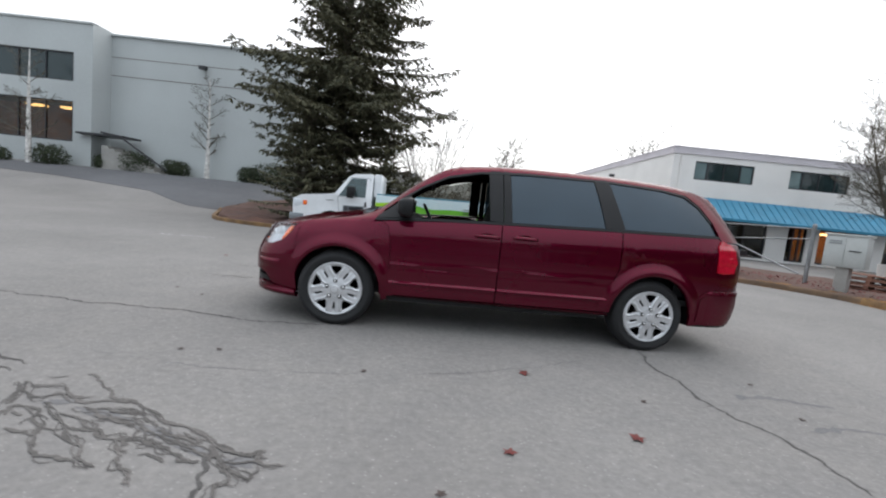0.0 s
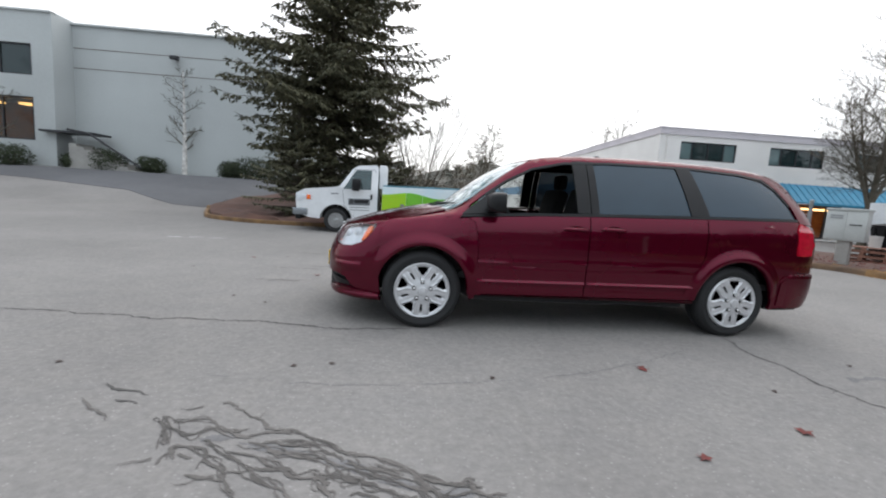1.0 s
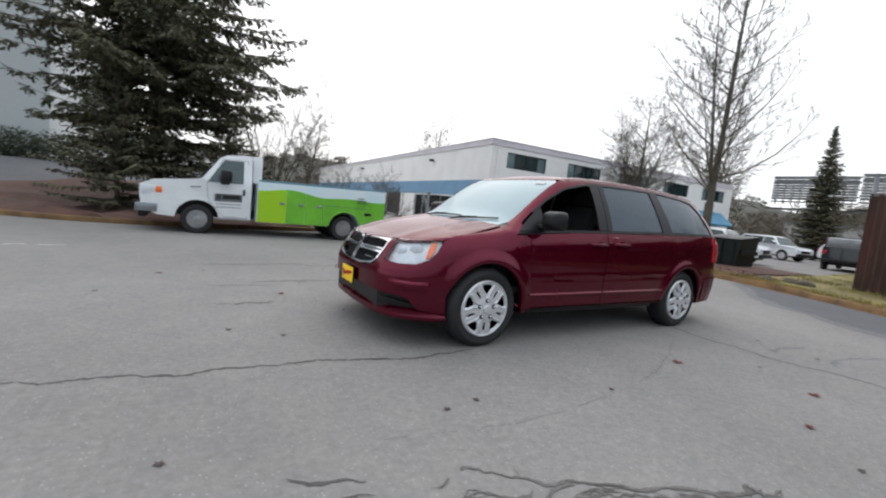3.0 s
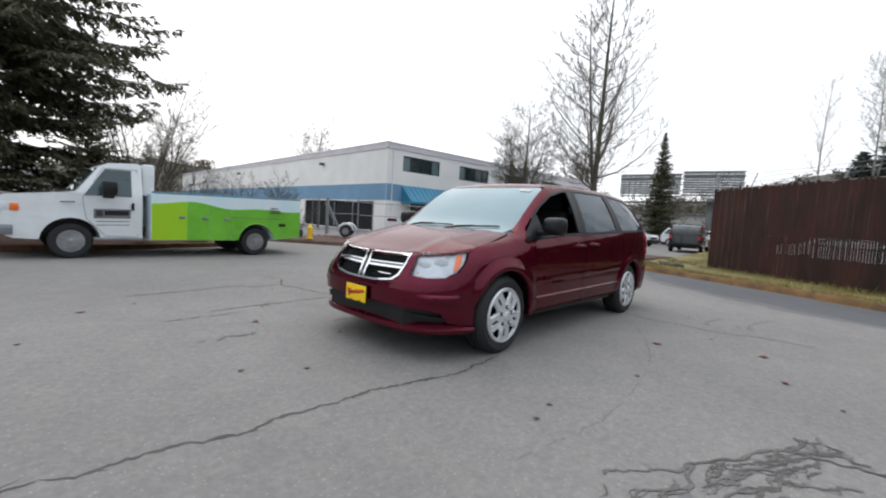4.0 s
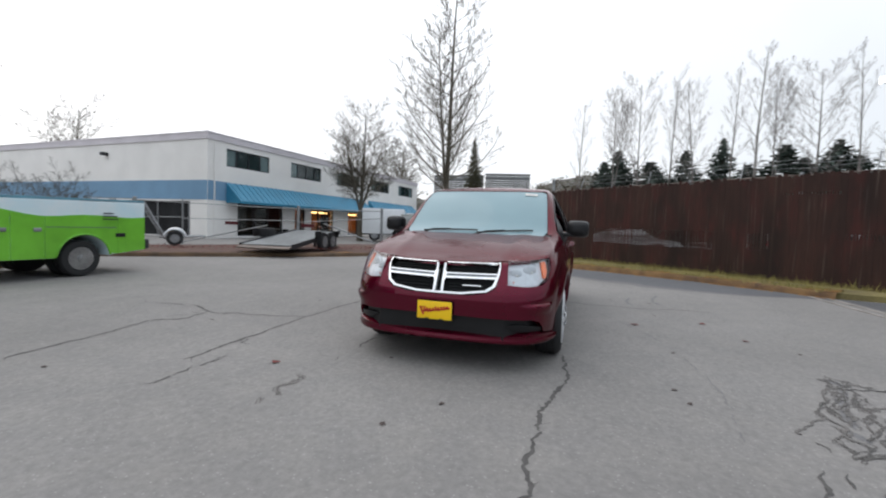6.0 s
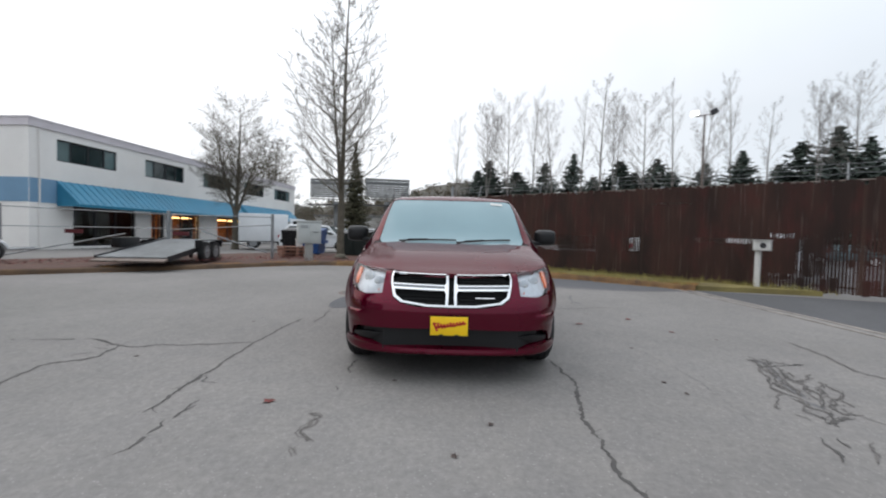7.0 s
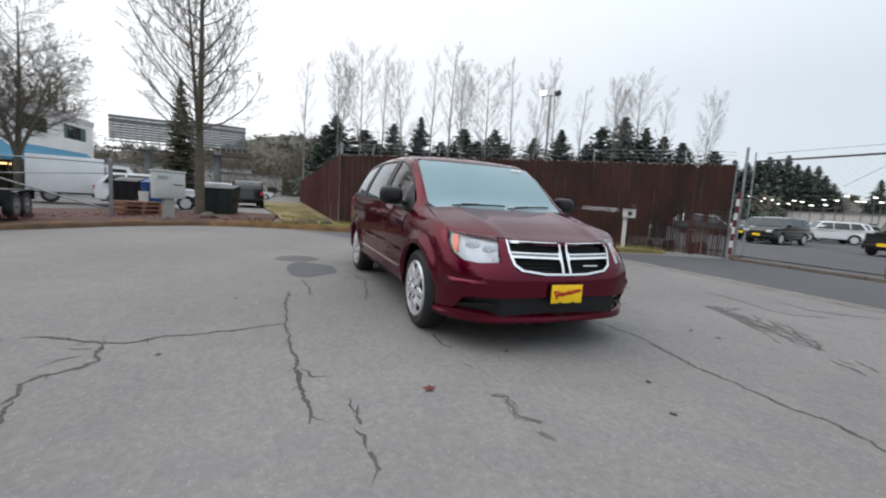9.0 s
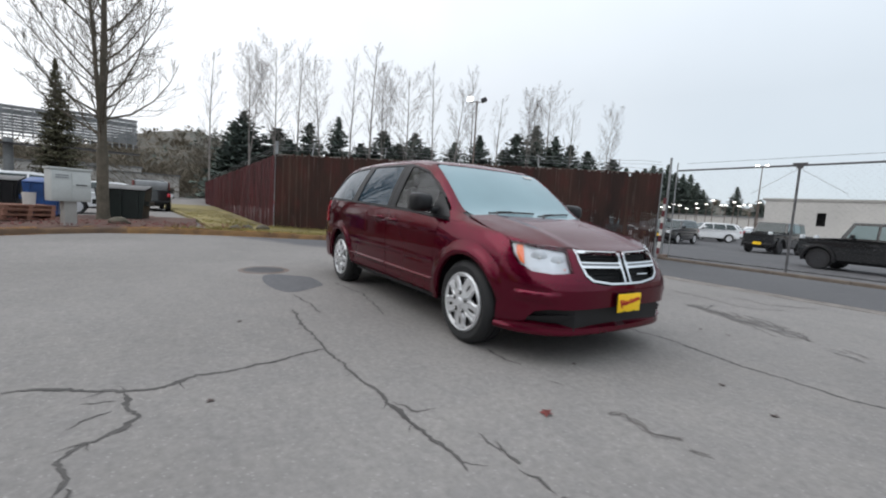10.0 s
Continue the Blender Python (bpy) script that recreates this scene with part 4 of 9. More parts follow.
# ---- white building with the blue awnings ----
def build_white_building():
    yaw = -4.3
    length, height = 27.7, 6.05
    b = thing("white_building", pose(13.40, 19.22, 0, 0, 0, yaw), "two-storey off-white building with a blue band and blue awnings", "building")
    upper = [(1.28 + 5.45 * k, 1.28 + 5.45 * k + 3.40) for k in range(5)]
    lower = [(2.1, 6.0), (7.2, 8.3), (9.0, 11.8), (13.9, 18.3), (20.6, 24.2)]
    part("front_wall", wall_mesh(length, height, 0.3, [(a, c, 4.29, 5.34) for a, c in upper] + [(a, c, 0.12, 2.15) for a, c in lower]), M["cream_wall"], b)
    part("parapet", boxes(((length / 2, -0.03, 5.86), (length + 0.1, 0.07, 0.36)), ((length / 2, 0.12, 6.06), (length + 0.16, 0.42, 0.07))), M["lilac_trim"], b, "pale mauve parapet band")
    bms = wall_mesh(60.0, height, 0.3, [(1.4, 12.3, 0.05, 2.12), (16, 20, 0.05, 2.3)])
    bmesh.ops.rotate(bms, verts=bms.verts, cent=(0, 0, 0), matrix=Matrix.Rotation(radians(90), 3, "Z"))
    bmesh.ops.scale(bms, vec=(-1, 1, 1), verts=bms.verts)
    part("side_wall", bms, M["cream_wall"], b)
    part("side_parapet", boxes(((-0.03, 30, 5.86), (0.07, 60.1, 0.36)), ((0.12, 30, 6.064), (0.42, 60.2, 0.07))), M["lilac_trim"], b)
    part("side_blue_band", boxes(((-0.006, 30, 2.78), (0.03, 60.0, 1.12))), M["blue_band"], b, "blue painted band")
    part("front_blue_band", boxes(((0.64, -0.006, 2.78), (1.3, 0.03, 1.12))), M["blue_band"], b)
    part("roof", boxes(((length / 2, 30, 5.6), (length - 0.5, 59.4, 0.15))), M["concrete"], b)
    part("far_walls", boxes(((length - 0.15, 30, 3.0), (0.3, 59.6, 6.0)), ((length / 2, 59.85, 3.0), (length, 0.3, 6.0))), M["cream_wall"], b)
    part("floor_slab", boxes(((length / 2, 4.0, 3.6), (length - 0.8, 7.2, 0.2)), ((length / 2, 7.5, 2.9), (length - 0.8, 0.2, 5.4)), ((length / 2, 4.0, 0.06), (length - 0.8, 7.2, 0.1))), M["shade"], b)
    for k, (x0, x1) in enumerate(upper):
        w = part("window", boxes((((x0 + x1) / 2, 0.10, 5.31), (x1 - x0, 0.08, 0.06))), M["frame_dark"], b)
        for f in (0.008, 0.22, 0.5, 0.78, 0.992):
            part("mullion", boxes(((lerp(x0, x1, f), 0.10, 4.815), (0.06, 0.08, 0.93))), M["frame_dark"], w)
        part("sill", boxes((((x0 + x1) / 2, 0.10, 4.32), (x1 - x0, 0.08, 0.06))), M["frame_dark"], w)
        for f0, f1 in ((0.0, 0.22), (0.22, 0.5), (0.5, 0.78), (0.78, 1.0)):
            part("pane", boxes(((lerp(x0, x1, (f0 + f1) / 2), 0.11, 4.815), ((x1 - x0) * (f1 - f0) - 0.06, 0.012, 0.98))), M["teal_glass" if f0 == 0.0 or (f1 == 1.0 and k % 2 == 0) else "dark_glass"], w)
        if k % 2 == 0:
            part("blind", boxes(((lerp(x0, x1, 0.60), 0.4, 4.55), (0.5, 0.02, 0.45))), M["white_dull"], w, "pale half-drawn blind")
            part("curtain", boxes(((lerp(x0, x1, 0.11), 0.3, 4.8), (0.68, 0.03, 0.95))), M["bluegreen"], w, "blue-green curtain")
    for k, (x0, x1) in enumerate(lower):
        w = part("shop_window", boxes((((x0 + x1) / 2, 0.12, 2.1), (x1 - x0, 0.09, 0.07))), M["frame_dark"], b)
        for f in (0.012, 0.34, 0.67, 0.988):
            part("mullion", boxes(((lerp(x0, x1, f), 0.12, 1.13), (0.07, 0.09, 1.87))), M["frame_dark"], w)
        part("sill", boxes((((x0 + x1) / 2, 0.12, 0.16), (x1 - x0, 0.09, 0.07))), M["frame_dark"], w)
        part("pane", boxes((((x0 + x1) / 2, 0.13, 1.13), (x1 - x0 - 0.1, 0.012, 1.95))), M["shop_glass"], w)
        if 2 <= k <= 3:
            part("shop_lamp", boxes((((x0 + x1) / 2 + 0.2, 0.75, 1.90), ((x1 - x0) * 0.7, 0.5, 0.10))), M["warm_lamp"], w, "warm shop light behind the glass")
            part("shop_display", boxes((((x0 + x1) / 2 + 0.4, 2.0, 1.2), (x1 - x0 + 0.8, 0.1, 2.1))), M["wood_warm"], w, "orange shop back wall")
    # standing-seam awnings
    seam = finish(boxes(((0, 0, 0), (0.035, 1.62, 0.035))), "seam", M["awning"], False)
    x0 = 1.25
    for k, ln in enumerate((14.9, 9.4)):
        bma = bmesh.new()
        for xa in (x0, x0 + ln - 0.06):
            v = [bma.verts.new((xa + d, y, z)) for d in (0, 0.06) for y, z in ((-0.03, 3.3), (-1.2, 2.22), (-1.2, 2.10), (-0.03, 2.10))]
            bma.faces.new(v[:4]), bma.faces.new(v[4:][::-1])
            for i in range(4):
                bma.faces.new((v[i], v[(i + 1) % 4], v[4 + (i + 1) % 4], v[4 + i]))
        ang = math.degrees(math.atan2(1.08, 1.17))
        box(bma, (x0 + ln / 2, -0.615, 2.76), (ln, 1.60, 0.03), rx=ang)
        box(bma, (x0 + ln / 2, -1.19, 2.16), (ln, 0.04, 0.14))
        aw = part("awning", bma, M["awning"], b, "blue standing-seam metal awning", smooth=False)
        for i in range(int(ln / 0.42)):
            piece("seam", seam, aw, pose(x0 + 0.2 + 0.42 * i, -0.62, 2.79, ang, 0, 0))
        x0 += ln + 0.9
    part("wall_lamp", boxes(((-0.2, 9.0, 5.05), (0.35, 0.3, 0.2), 0, 0.03), ((-0.2, 30.0, 5.05), (0.35, 0.3, 0.2), 0, 0.03)), M["frame_dark"], b)
    # Matt black sheet paints in the shade of the open garage.
    part("garage_dark_fill", boxes(((0.16, 6.85, 1.08), (0.06, 11.1, 2.1))), M["dark_void"], b, "dark sheet filling a garage opening")
    part("garage_dark_fill", boxes(((0.12, 18.0, 1.18), (0.06, 4.0, 2.25))), M["frame_dark"], b, "dark sheet filling a garage opening")
    for y in (1.5, 4.2, 7.0, 9.6, 12.1):
        part("gate_post", tubes(([(0.02, y, 0.0), (0.02, y, 2.08)], 0.045, 8)), M["galv"], b)
    part("corner_trim", boxes(((0.145, 0.145, 2.83), (0.33, 0.33, 5.66))), M["cream_wall"], b)
    part("downpipe", tubes(([(0.42, -0.05, 5.6), (0.42, -0.05, 0.1)], 0.035)), M["cream_wall"], b)


build_white_building()


# ---- slatted fence ----
def build_fence():
    along = FENCE_B - FENCE_A
    ln, yaw = along.length, math.degrees(math.atan2(along.y, along.x))
    f = thing("slatted_fence", pose(*FENCE_A, 0, 0, yaw), "tall chain-link fence filled with brown privacy slats, some missing or bent", "fence", kind="structure")
    rng = random.Random(11)
    for i in range(6):
        x = ln * i / 5
        part("post", tubes(([(x, 0.06, -0.1), (x, 0.06, 3.15 if i == 0 else 2.75)], 0.052 if i == 0 else 0.04, 10)), M["galv"], f)
    for z in (0.22, 1.32, 2.68):
        part("rail", tubes(([(0, 0.06, z), (ln, 0.06, z)], 0.024, 8)), M["rust_steel"], f)
    for z, y in ((2.86, 0.1), (2.98, 0.16), (3.1, 0.22)):
        part("barbed_wire", tubes(([(ln * k / 24, y, z + 0.02 * rng.uniform(-1, 1)) for k in range(25)], 0.006, 4)), M["galv"], f)
    for i in range(5):
        x = ln * (i + 0.5) / 5
        part("wire_arm", tubes(([(x, 0.06, 2.65), (x, 0.24, 3.12)], 0.015, 6)), M["galv"], f)

    def slat(gaps, h, wide=0.072, material=M["slat"]):
        """A thin slat, necked where it has shrunk or worn away: gaps of (from, to, width)."""
        bm = bmesh.new()
        prof = [(wide, 0.0)]
        for z0, z1, wd in gaps:
            prof += [(prof[-1][0], z0)] if z0 > 0 else []
            if z0 <= 0:
                prof = [(wd, 0.0)]
            else:
                prof += [(wd, z0 + 0.02)]
            prof += [(wd, z1 - 0.02), (wide, z1)]
        prof += [(wide, h)]
        ol = [(wd / 2, z) for wd, z in prof] + [(-wd / 2, z) for wd, z in prof[::-1]]
        a, b = [bm.verts.new((x, -0.004, z)) for x, z in ol], [bm.verts.new((x, 0.004, z)) for x, z in ol]
        bm.faces.new(a), bm.faces.new(b[::-1])
        for i in range(len(ol)):
            bm.faces.new((a[i], b[i], b[(i + 1) % len(ol)], a[(i + 1) % len(ol)]))
        bm.normal_update()
        return finish(bm, "slat", material, False)

    shapes = {"tight": [], "car_high": [(0.72, 1.26, 0.050)], "mid_gap": [(0.78, 1.22, 0.052)], "thin_gap": [(1.10, 1.28, 0.050)], "top_gap": [(2.14, 2.22, 0.047)],
              "foot_gap": [(0, 0.42, 0.051), (1.26, 1.40, 0.050)], "ragged": [(0, 1.46, 0.045)], "ragged_low": [(0, 0.96, 0.046)], "ragged_mid": [(0.34, 1.30, 0.047)], "torn": [(0, 0.62, 0.032), (0.78, 1.40, 0.040)]}
    kinds = {k: [slat(g, h) for h in (2.58, 2.62, 2.66)] for k, g in shapes.items()}
    streaked = [slat([], h, 0.072, M["slat_pale"]) for h in (2.50, 2.62, 2.70)]
    n = int(ln / 0.062)
    for i in range(n):
        s = i / n
        kind = "ragged" if s > 0.885 else "foot_gap" if s > 0.79 else "thin_gap" if 0.665 < s < 0.765 else "top_gap" if 0.575 < s < 0.66 else "mid_gap" if 0.515 < s < 0.57 else "car_high" if 0.15 < s < 0.46 else "tight"
        if kind == "ragged" and rng.random() < 0.015:
            continue
        if kind == "ragged":
            kind = rng.choice(("ragged", "ragged", "ragged_low", "ragged_mid", "torn"))
        elif 0.83 < s < 0.885 and rng.random() < 0.5:
            kind = rng.choice(("ragged_low", "ragged_mid"))
        me = streaked[rng.randrange(3)] if kind == "tight" and rng.random() < 0.05 or rng.random() < 0.01 else kinds[kind][rng.randrange(3)]
        piece("slat", me, f, pose(0.04 + 0.062 * i, 0.003 * (i % 2), 0.06 + rng.uniform(-0.02, 0.02), 0, rng.uniform(-0.12, 0.12), rng.uniform(-2, 2)))
    # the fence runs on eastward from the corner
    e = thing("red_fence", pose(11.5, 0.02, 0, 0, 0, -0.9), "long faded red slatted fence running back from the corner post", "fence", kind="structure")
    wide = [finish(boxes(((0, 0, 1.36), (w, 0.014, 2.62)), bevel=0.004), "slat", M["slat_red"], False) for w in (0.180, 0.178)]
    for i in range(250):
        piece("slat", wide[i % 2], e, pose(0.12 + 0.176 * i, 0.016 * (i % 2), rng.uniform(-0.02, 0.02), 0, 0, rng.uniform(-4, 4)))
    for z in (0.25, 1.35, 2.6):
        part("rail", tubes(([(0, -0.06, z), (44, -0.06, z)], 0.024, 6)), M["rust_steel"], e)
    part("barbed_wire", tubes(*[([(0, -0.1 - 0.05 * k, 2.84 + 0.12 * k), (44, -0.1 - 0.05 * k, 2.84 + 0.12 * k)], 0.006, 4) for k in range(3)]), M["galv"], e)


build_fence()


# ---- the minivan ----
# Own axes: front towards -x, ground at z = 0, mid-line at y = 0.
from mathutils.bvhtree import BVHTree

Z_TOP = ((-2.47, 0.868), (-2.43, 0.885), (-2.36, 0.915), (-2.2, 0.960), (-1.9, 1.02), (-1.6, 1.068), (-1.38, 1.105), (-1.22, 1.168), (-1.0, 1.338), (-0.8, 1.49), (-0.56, 1.632), (-0.38, 1.678),
         (-0.05, 1.705), (0.4, 1.722), (1.0, 1.727), (1.6, 1.712), (2.1, 1.682), (2.63, 1.62))
W_MAX = ((-2.455, 0.01), (-2.452, 0.16), (-2.442, 0.36), (-2.412, 0.56), (-2.33, 0.73), (-2.18, 0.85), (-1.98, 0.92), (-1.6, 0.962), (-1.2, 0.98), (-0.5, 0.99),
         (0.8, 0.995), (1.6, 0.99), (2.1, 0.965), (2.35, 0.92), (2.5, 0.83), (2.58, 0.66), (2.618, 0.36), (2.63, 0.01))
Z_BELT = ((-2.52, 0.845), (-2.3, 0.895), (-2.0, 0.945), (-1.6, 1.0), (-1.2, 1.045), (-0.5, 1.095), (0.5, 1.135), (1.0, 1.155), (2.1, 1.19), (2.63, 1.18))
W_ROOF = ((-2.455, 0.005), (-2.435, 0.30), (-2.39, 0.48), (-2.2, 0.66), (-1.8, 0.73), (-1.35, 0.80), (-0.9, 0.765), (-0.4, 0.715), (0.3, 0.705), (1.5, 0.695), (2.2, 0.665), (2.5, 0.57), (2.63, 0.005))
D_ROOF = ((-2.52, 0.012), (-2.2, 0.022), (-1.8, 0.026), (-1.35, 0.03), (-0.9, 0.037), (-0.4, 0.046), (0.5, 0.05), (2.0, 0.055), (2.63, 0.05))
Z_SILL = 0.235


def van_lean(x, z):
    """The nose leans back above the bumper, and the tailgate leans forward above the belt."""
    dx = 0.0
    if x < -1.5:
        dx += smoothstep(1.7, 2.4, -x) * ((0.155 - 0.05 * smoothstep(2.32, 2.44, -x)) * smoothstep(0.58, 0.90, z) + 0.07 * (1 - smoothstep(0.22, 0.40, z)))
    if x > 1.6:
        f = smoothstep(1.6, 2.5, x)
        dx -= f * (0.30 * smoothstep(0.95, 1.75, z) + 0.05 * (1 - smoothstep(0.25, 0.5, z)))
    return dx


def van_section(x):
    w, zb, zt = table(W_MAX, x), table(Z_BELT, x), table(Z_TOP, x)
    wr, dz = min(table(W_ROOF, x), w * 0.93), table(D_ROOF, x)
    zr = max(zt - dz, zb + 0.005)
    hood = 1 - smoothstep(-1.5, -1.1, x)
    ws = w - lerp(0.040, 0.075, hood) * min(1, w / 0.5)
    k = [w * 0.90, w * 0.965, w * 0.985, w, w * lerp(0.992, 0.985, hood)]
    zz = [Z_SILL + (zb - Z_SILL) * f for f in (0, 0.07, 0.27, 0.56, 0.84)]
    pts = list(zip(k, zz)) + [(ws, zb), (lerp(ws, wr, 0.5) + lerp(0.022, 0.018, hood), lerp(zb, zr, 0.52)), (wr, zr), (wr * 0.78, lerp(zr, zt, 0.56)), (wr * 0.42, lerp(zr, zt, 0.90)), (0.0, zt)]
    return [(0.0 if i == len(pts) - 1 else max(0.0, p[0]), p[1]) for i, p in enumerate(pts)]


def van_loft():
    us = [math.sin(lerp(-1, 1, i / 90) * math.pi / 2) for i in range(91)]
    xs = [lerp(-2.455, 2.63, (u + 1) / 2) for u in us]
    verts, faces = [], []
    rows = []
    for x in xs:
        sec = van_section(x)
        ring = [(x + van_lean(x, p[1]), p[0], p[1]) for p in smooth_line([(-y, z) for y, z in sec] + sec[-2::-1], 4)]
        rows.append(range(len(verts), len(verts) + len(ring)))
        verts += ring
    for a, b in zip(rows, rows[1:]):
        for j in range(len(a) - 1):
            faces.append((a[j], b[j], b[j + 1], a[j + 1]))
    return verts, faces


VAN_V, VAN_F = van_loft()
VAN_BVH = BVHTree.FromPolygons([Vector(v) for v in VAN_V], VAN_F)


def cast(o, d):
    o = Vector(o) + Vector((0.00013, 0.00017, 0.00011))
    hit, nrm, _, _ = VAN_BVH.ray_cast(o, Vector(d).normalized(), 6.0)
    if hit is None:
        mid = Vector(o) + Vector(d).normalized() * (Vector(o).length - 0.9 if Vector(o).length > 1 else 1)
        hit, nrm, _, _ = VAN_BVH.find_nearest(mid)
    if nrm.dot(Vector(d)) > 0:
        nrm = -nrm
    return hit, nrm


def on_side(s):
    return lambda u, v: cast((u, 3 * s, v), (0, -s, 0))


def on_top(u, v):
    return cast((u, v, 3), (0, 0, -1))


def on_front(u, v):
    """u: degrees round the nose from straight ahead, v: height."""
    a = radians(u if abs(u) > 0.9 else 0.9)
    return cast((-1.2 - 3 * math.cos(a), 3 * math.sin(a), v), (math.cos(a), -math.sin(a), 0))


def on_rear(u, v):
    a = radians(u if abs(u) > 1.5 else 1.5)
    for turn in (0.0, 0.02, 0.04, 0.06, 0.09):
        b = a + turn
        hit, nrm = cast((1.6 + 3 * math.cos(b), 3 * math.sin(b), v), (-math.cos(b), -math.sin(b), 0))
        if hit.x > 1.5:
            break
    return hit, nrm


def panel(outline, proj, step, lift=0.0, depth=0.02, swell=None):
    """A sheet over a flat outline, laid on the body, with turned-in edges."""
    bm = bmesh.new()
    bm.faces.new([bm.verts.new((u, v, 0)) for u, v in outline])
    bm.normal_update()
    bmesh.ops.triangulate(bm, faces=bm.faces[:])
    bm.faces.layers.int.new("keep")
    for ax in (0, 1):
        lo, hi = min(p[ax] for p in outline), max(p[ax] for p in outline)
        no = (1, 0, 0) if ax == 0 else (0, 1, 0)
        n = int((hi - lo) / step[ax]) + 1
        for i in range(1, n):
            c = lo + (hi - lo) * (i - 0.37) / n
            bmesh.ops.bisect_plane(bm, geom=bm.verts[:] + bm.edges[:] + bm.faces[:], plane_co=(c if ax == 0 else 0, c if ax else 0, 0), plane_no=no)
    bmesh.ops.remove_doubles(bm, verts=bm.verts[:], dist=min(step) * 0.02)
    flat = {v: (v.co.x, v.co.y) for v in bm.verts}
    norms = {}
    for v, (a, b) in flat.items():
        p, n = proj(a, b)
        norms[v] = n
        v.co = p + n * (lift + (swell(a, b) if swell else 0))
    bm.normal_update()
    for f in bm.faces:
        if f.normal.dot(sum((norms[v] for v in f.verts), Vector())) < 0:
            f.normal_flip()
    if depth:
        r = bmesh.ops.extrude_edge_only(bm, edges=[e for e in bm.edges if e.is_boundary])
        new_v = [g for g in r["geom"] if isinstance(g, bmesh.types.BMVert)]
        for nv in new_v:
            old = next(o.other_vert(nv) for o in nv.link_edges if o.other_vert(nv) in norms)
            nv.co = nv.co - norms[old] * depth
    return bm


def arc(cx, cz, r, a0, a1, n=14):
    return [(cx + r * math.cos(radians(lerp(a0, a1, i / n))), cz + r * math.sin(radians(lerp(a0, a1, i / n)))) for i in range(n + 1)]


def belt(x):
    return table(Z_BELT, x)


def wheel(parent, x, y, s, r=0.362, w=0.235):
    """A tyre and a cover with seven paired spokes. s: -1 faces -y."""
    wh = new("wheel")
    wh.parent = parent
    wh.matrix_basis = pose(x, y, r - 0.008, 0, 0, 0 if s < 0 else 180)
    prof = [(r - 0.115, -0.5 * w + 0.02), (r - 0.09, -0.5 * w), (r - 0.05, -0.5 * w - 0.004), (r - 0.022, -0.5 * w + 0.012), (r - 0.006, -0.5 * w + 0.035), (r, -0.5 * w + 0.06), (r - 0.009, -0.5 * w + 0.064), (r - 0.009, -0.5 * w + 0.070), (r, -0.5 * w + 0.074), (r, -0.012), (r - 0.009, -0.010), (r - 0.009, -0.002)]
    prof = prof + [(a, -b) for a, b in prof[::-1]]
    part("tyre", lathe(bmesh.new(), prof, n=56), M["rubber"], wh, "black tyre")
    rc = r - 0.112
    part("rim", lathe(bmesh.new(), [(0.0, -0.045), (rc - 0.02, -0.05), (rc, -0.5 * w + 0.03), (rc + 0.006, -0.5 * w + 0.004), (rc - 0.006, -0.5 * w - 0.010), (rc - 0.020, -0.5 * w - 0.004), (rc - 0.026, -0.5 * w + 0.02)], n=48), M["silver"], wh)
    part("wheel_dish", lathe(bmesh.new(), [(rc - 0.02, -0.052), (0.0, -0.05)], n=32), M["black_plastic"], wh)
    bm = bmesh.new()
    face = -0.5 * w - 0.012
    # moulded cover: five broad spokes, each with a slit, and five wedge windows between them
    nr, na = 20, 150
    grid = []
    for i in range(nr + 1):
        f = lerp(0.24, 0.985, i / nr)
        row = []
        for k in range(na):
            a = 360.0 * k / na
            d = abs((a - 90 + 36) % 72 - 36)
            e = 36 - d
            wide = 6.5 + 8.0 * smoothstep(0.52, 0.84, f)
            out = smoothstep(0.36, 0.44, f) * (1 - smoothstep(0.86, 0.93, f))
            rib = math.exp(-((d - wide - 3.5) / 3.0) ** 2) * out
            dip = math.exp(-(e / 4.0) ** 2) * smoothstep(0.50, 0.60, f) * (1 - smoothstep(0.84, 0.92, f))
            rr = rc * f
            y = face + 0.018 * (f - 0.3) ** 2 - 0.010 * rib + 0.010 * dip - 0.010 * (1 - smoothstep(0.25, 0.5, f)) + 0.012 * (1 - smoothstep(0.0, 5.0, d - wide)) * out
            hole = (d < wide and 0.54 < f < 0.875) or (e < 3.8 and 0.50 < f < 0.79)
            row.append((bm.verts.new((rr * math.cos(radians(a)), y, rr * math.sin(radians(a)))), hole))
        grid.append(row)
    for r0, r1 in zip(grid, grid[1:]):
        for k in range(na):
            q = (r0[k], r0[(k + 1) % na], r1[(k + 1) % na], r1[k])
            if sum(h for _, h in q) < 3:
                bm.faces.new([v for v, _ in q])
    lone = [v for v in bm.verts if not v.link_faces]
    bmesh.ops.delete(bm, geom=lone, context="VERTS")
    part("wheel_cover", bm, M["silver"], wh, "silver five-spoke wheel cover", sharp=60)
    part("hub_cap", lathe(bmesh.new(), [(0.066, face + 0.004), (0.062, face - 0.010), (0.05, face - 0.012), (0.040, face - 0.014), (0.034, face - 0.022), (0.0, face - 0.026)], n=32), M["silver"], wh)
    for k in range(5):
        a = 2 * math.pi * k / 5
        part("lug_nut", lathe(bmesh.new(), [(0.011, 0), (0.011, -0.012), (0.007, -0.016), (0, -0.016)], n=8, centre=(0.080 * math.cos(a + 0.31), face - 0.008, 0.080 * math.sin(a + 0.31))), M["chrome"], wh)
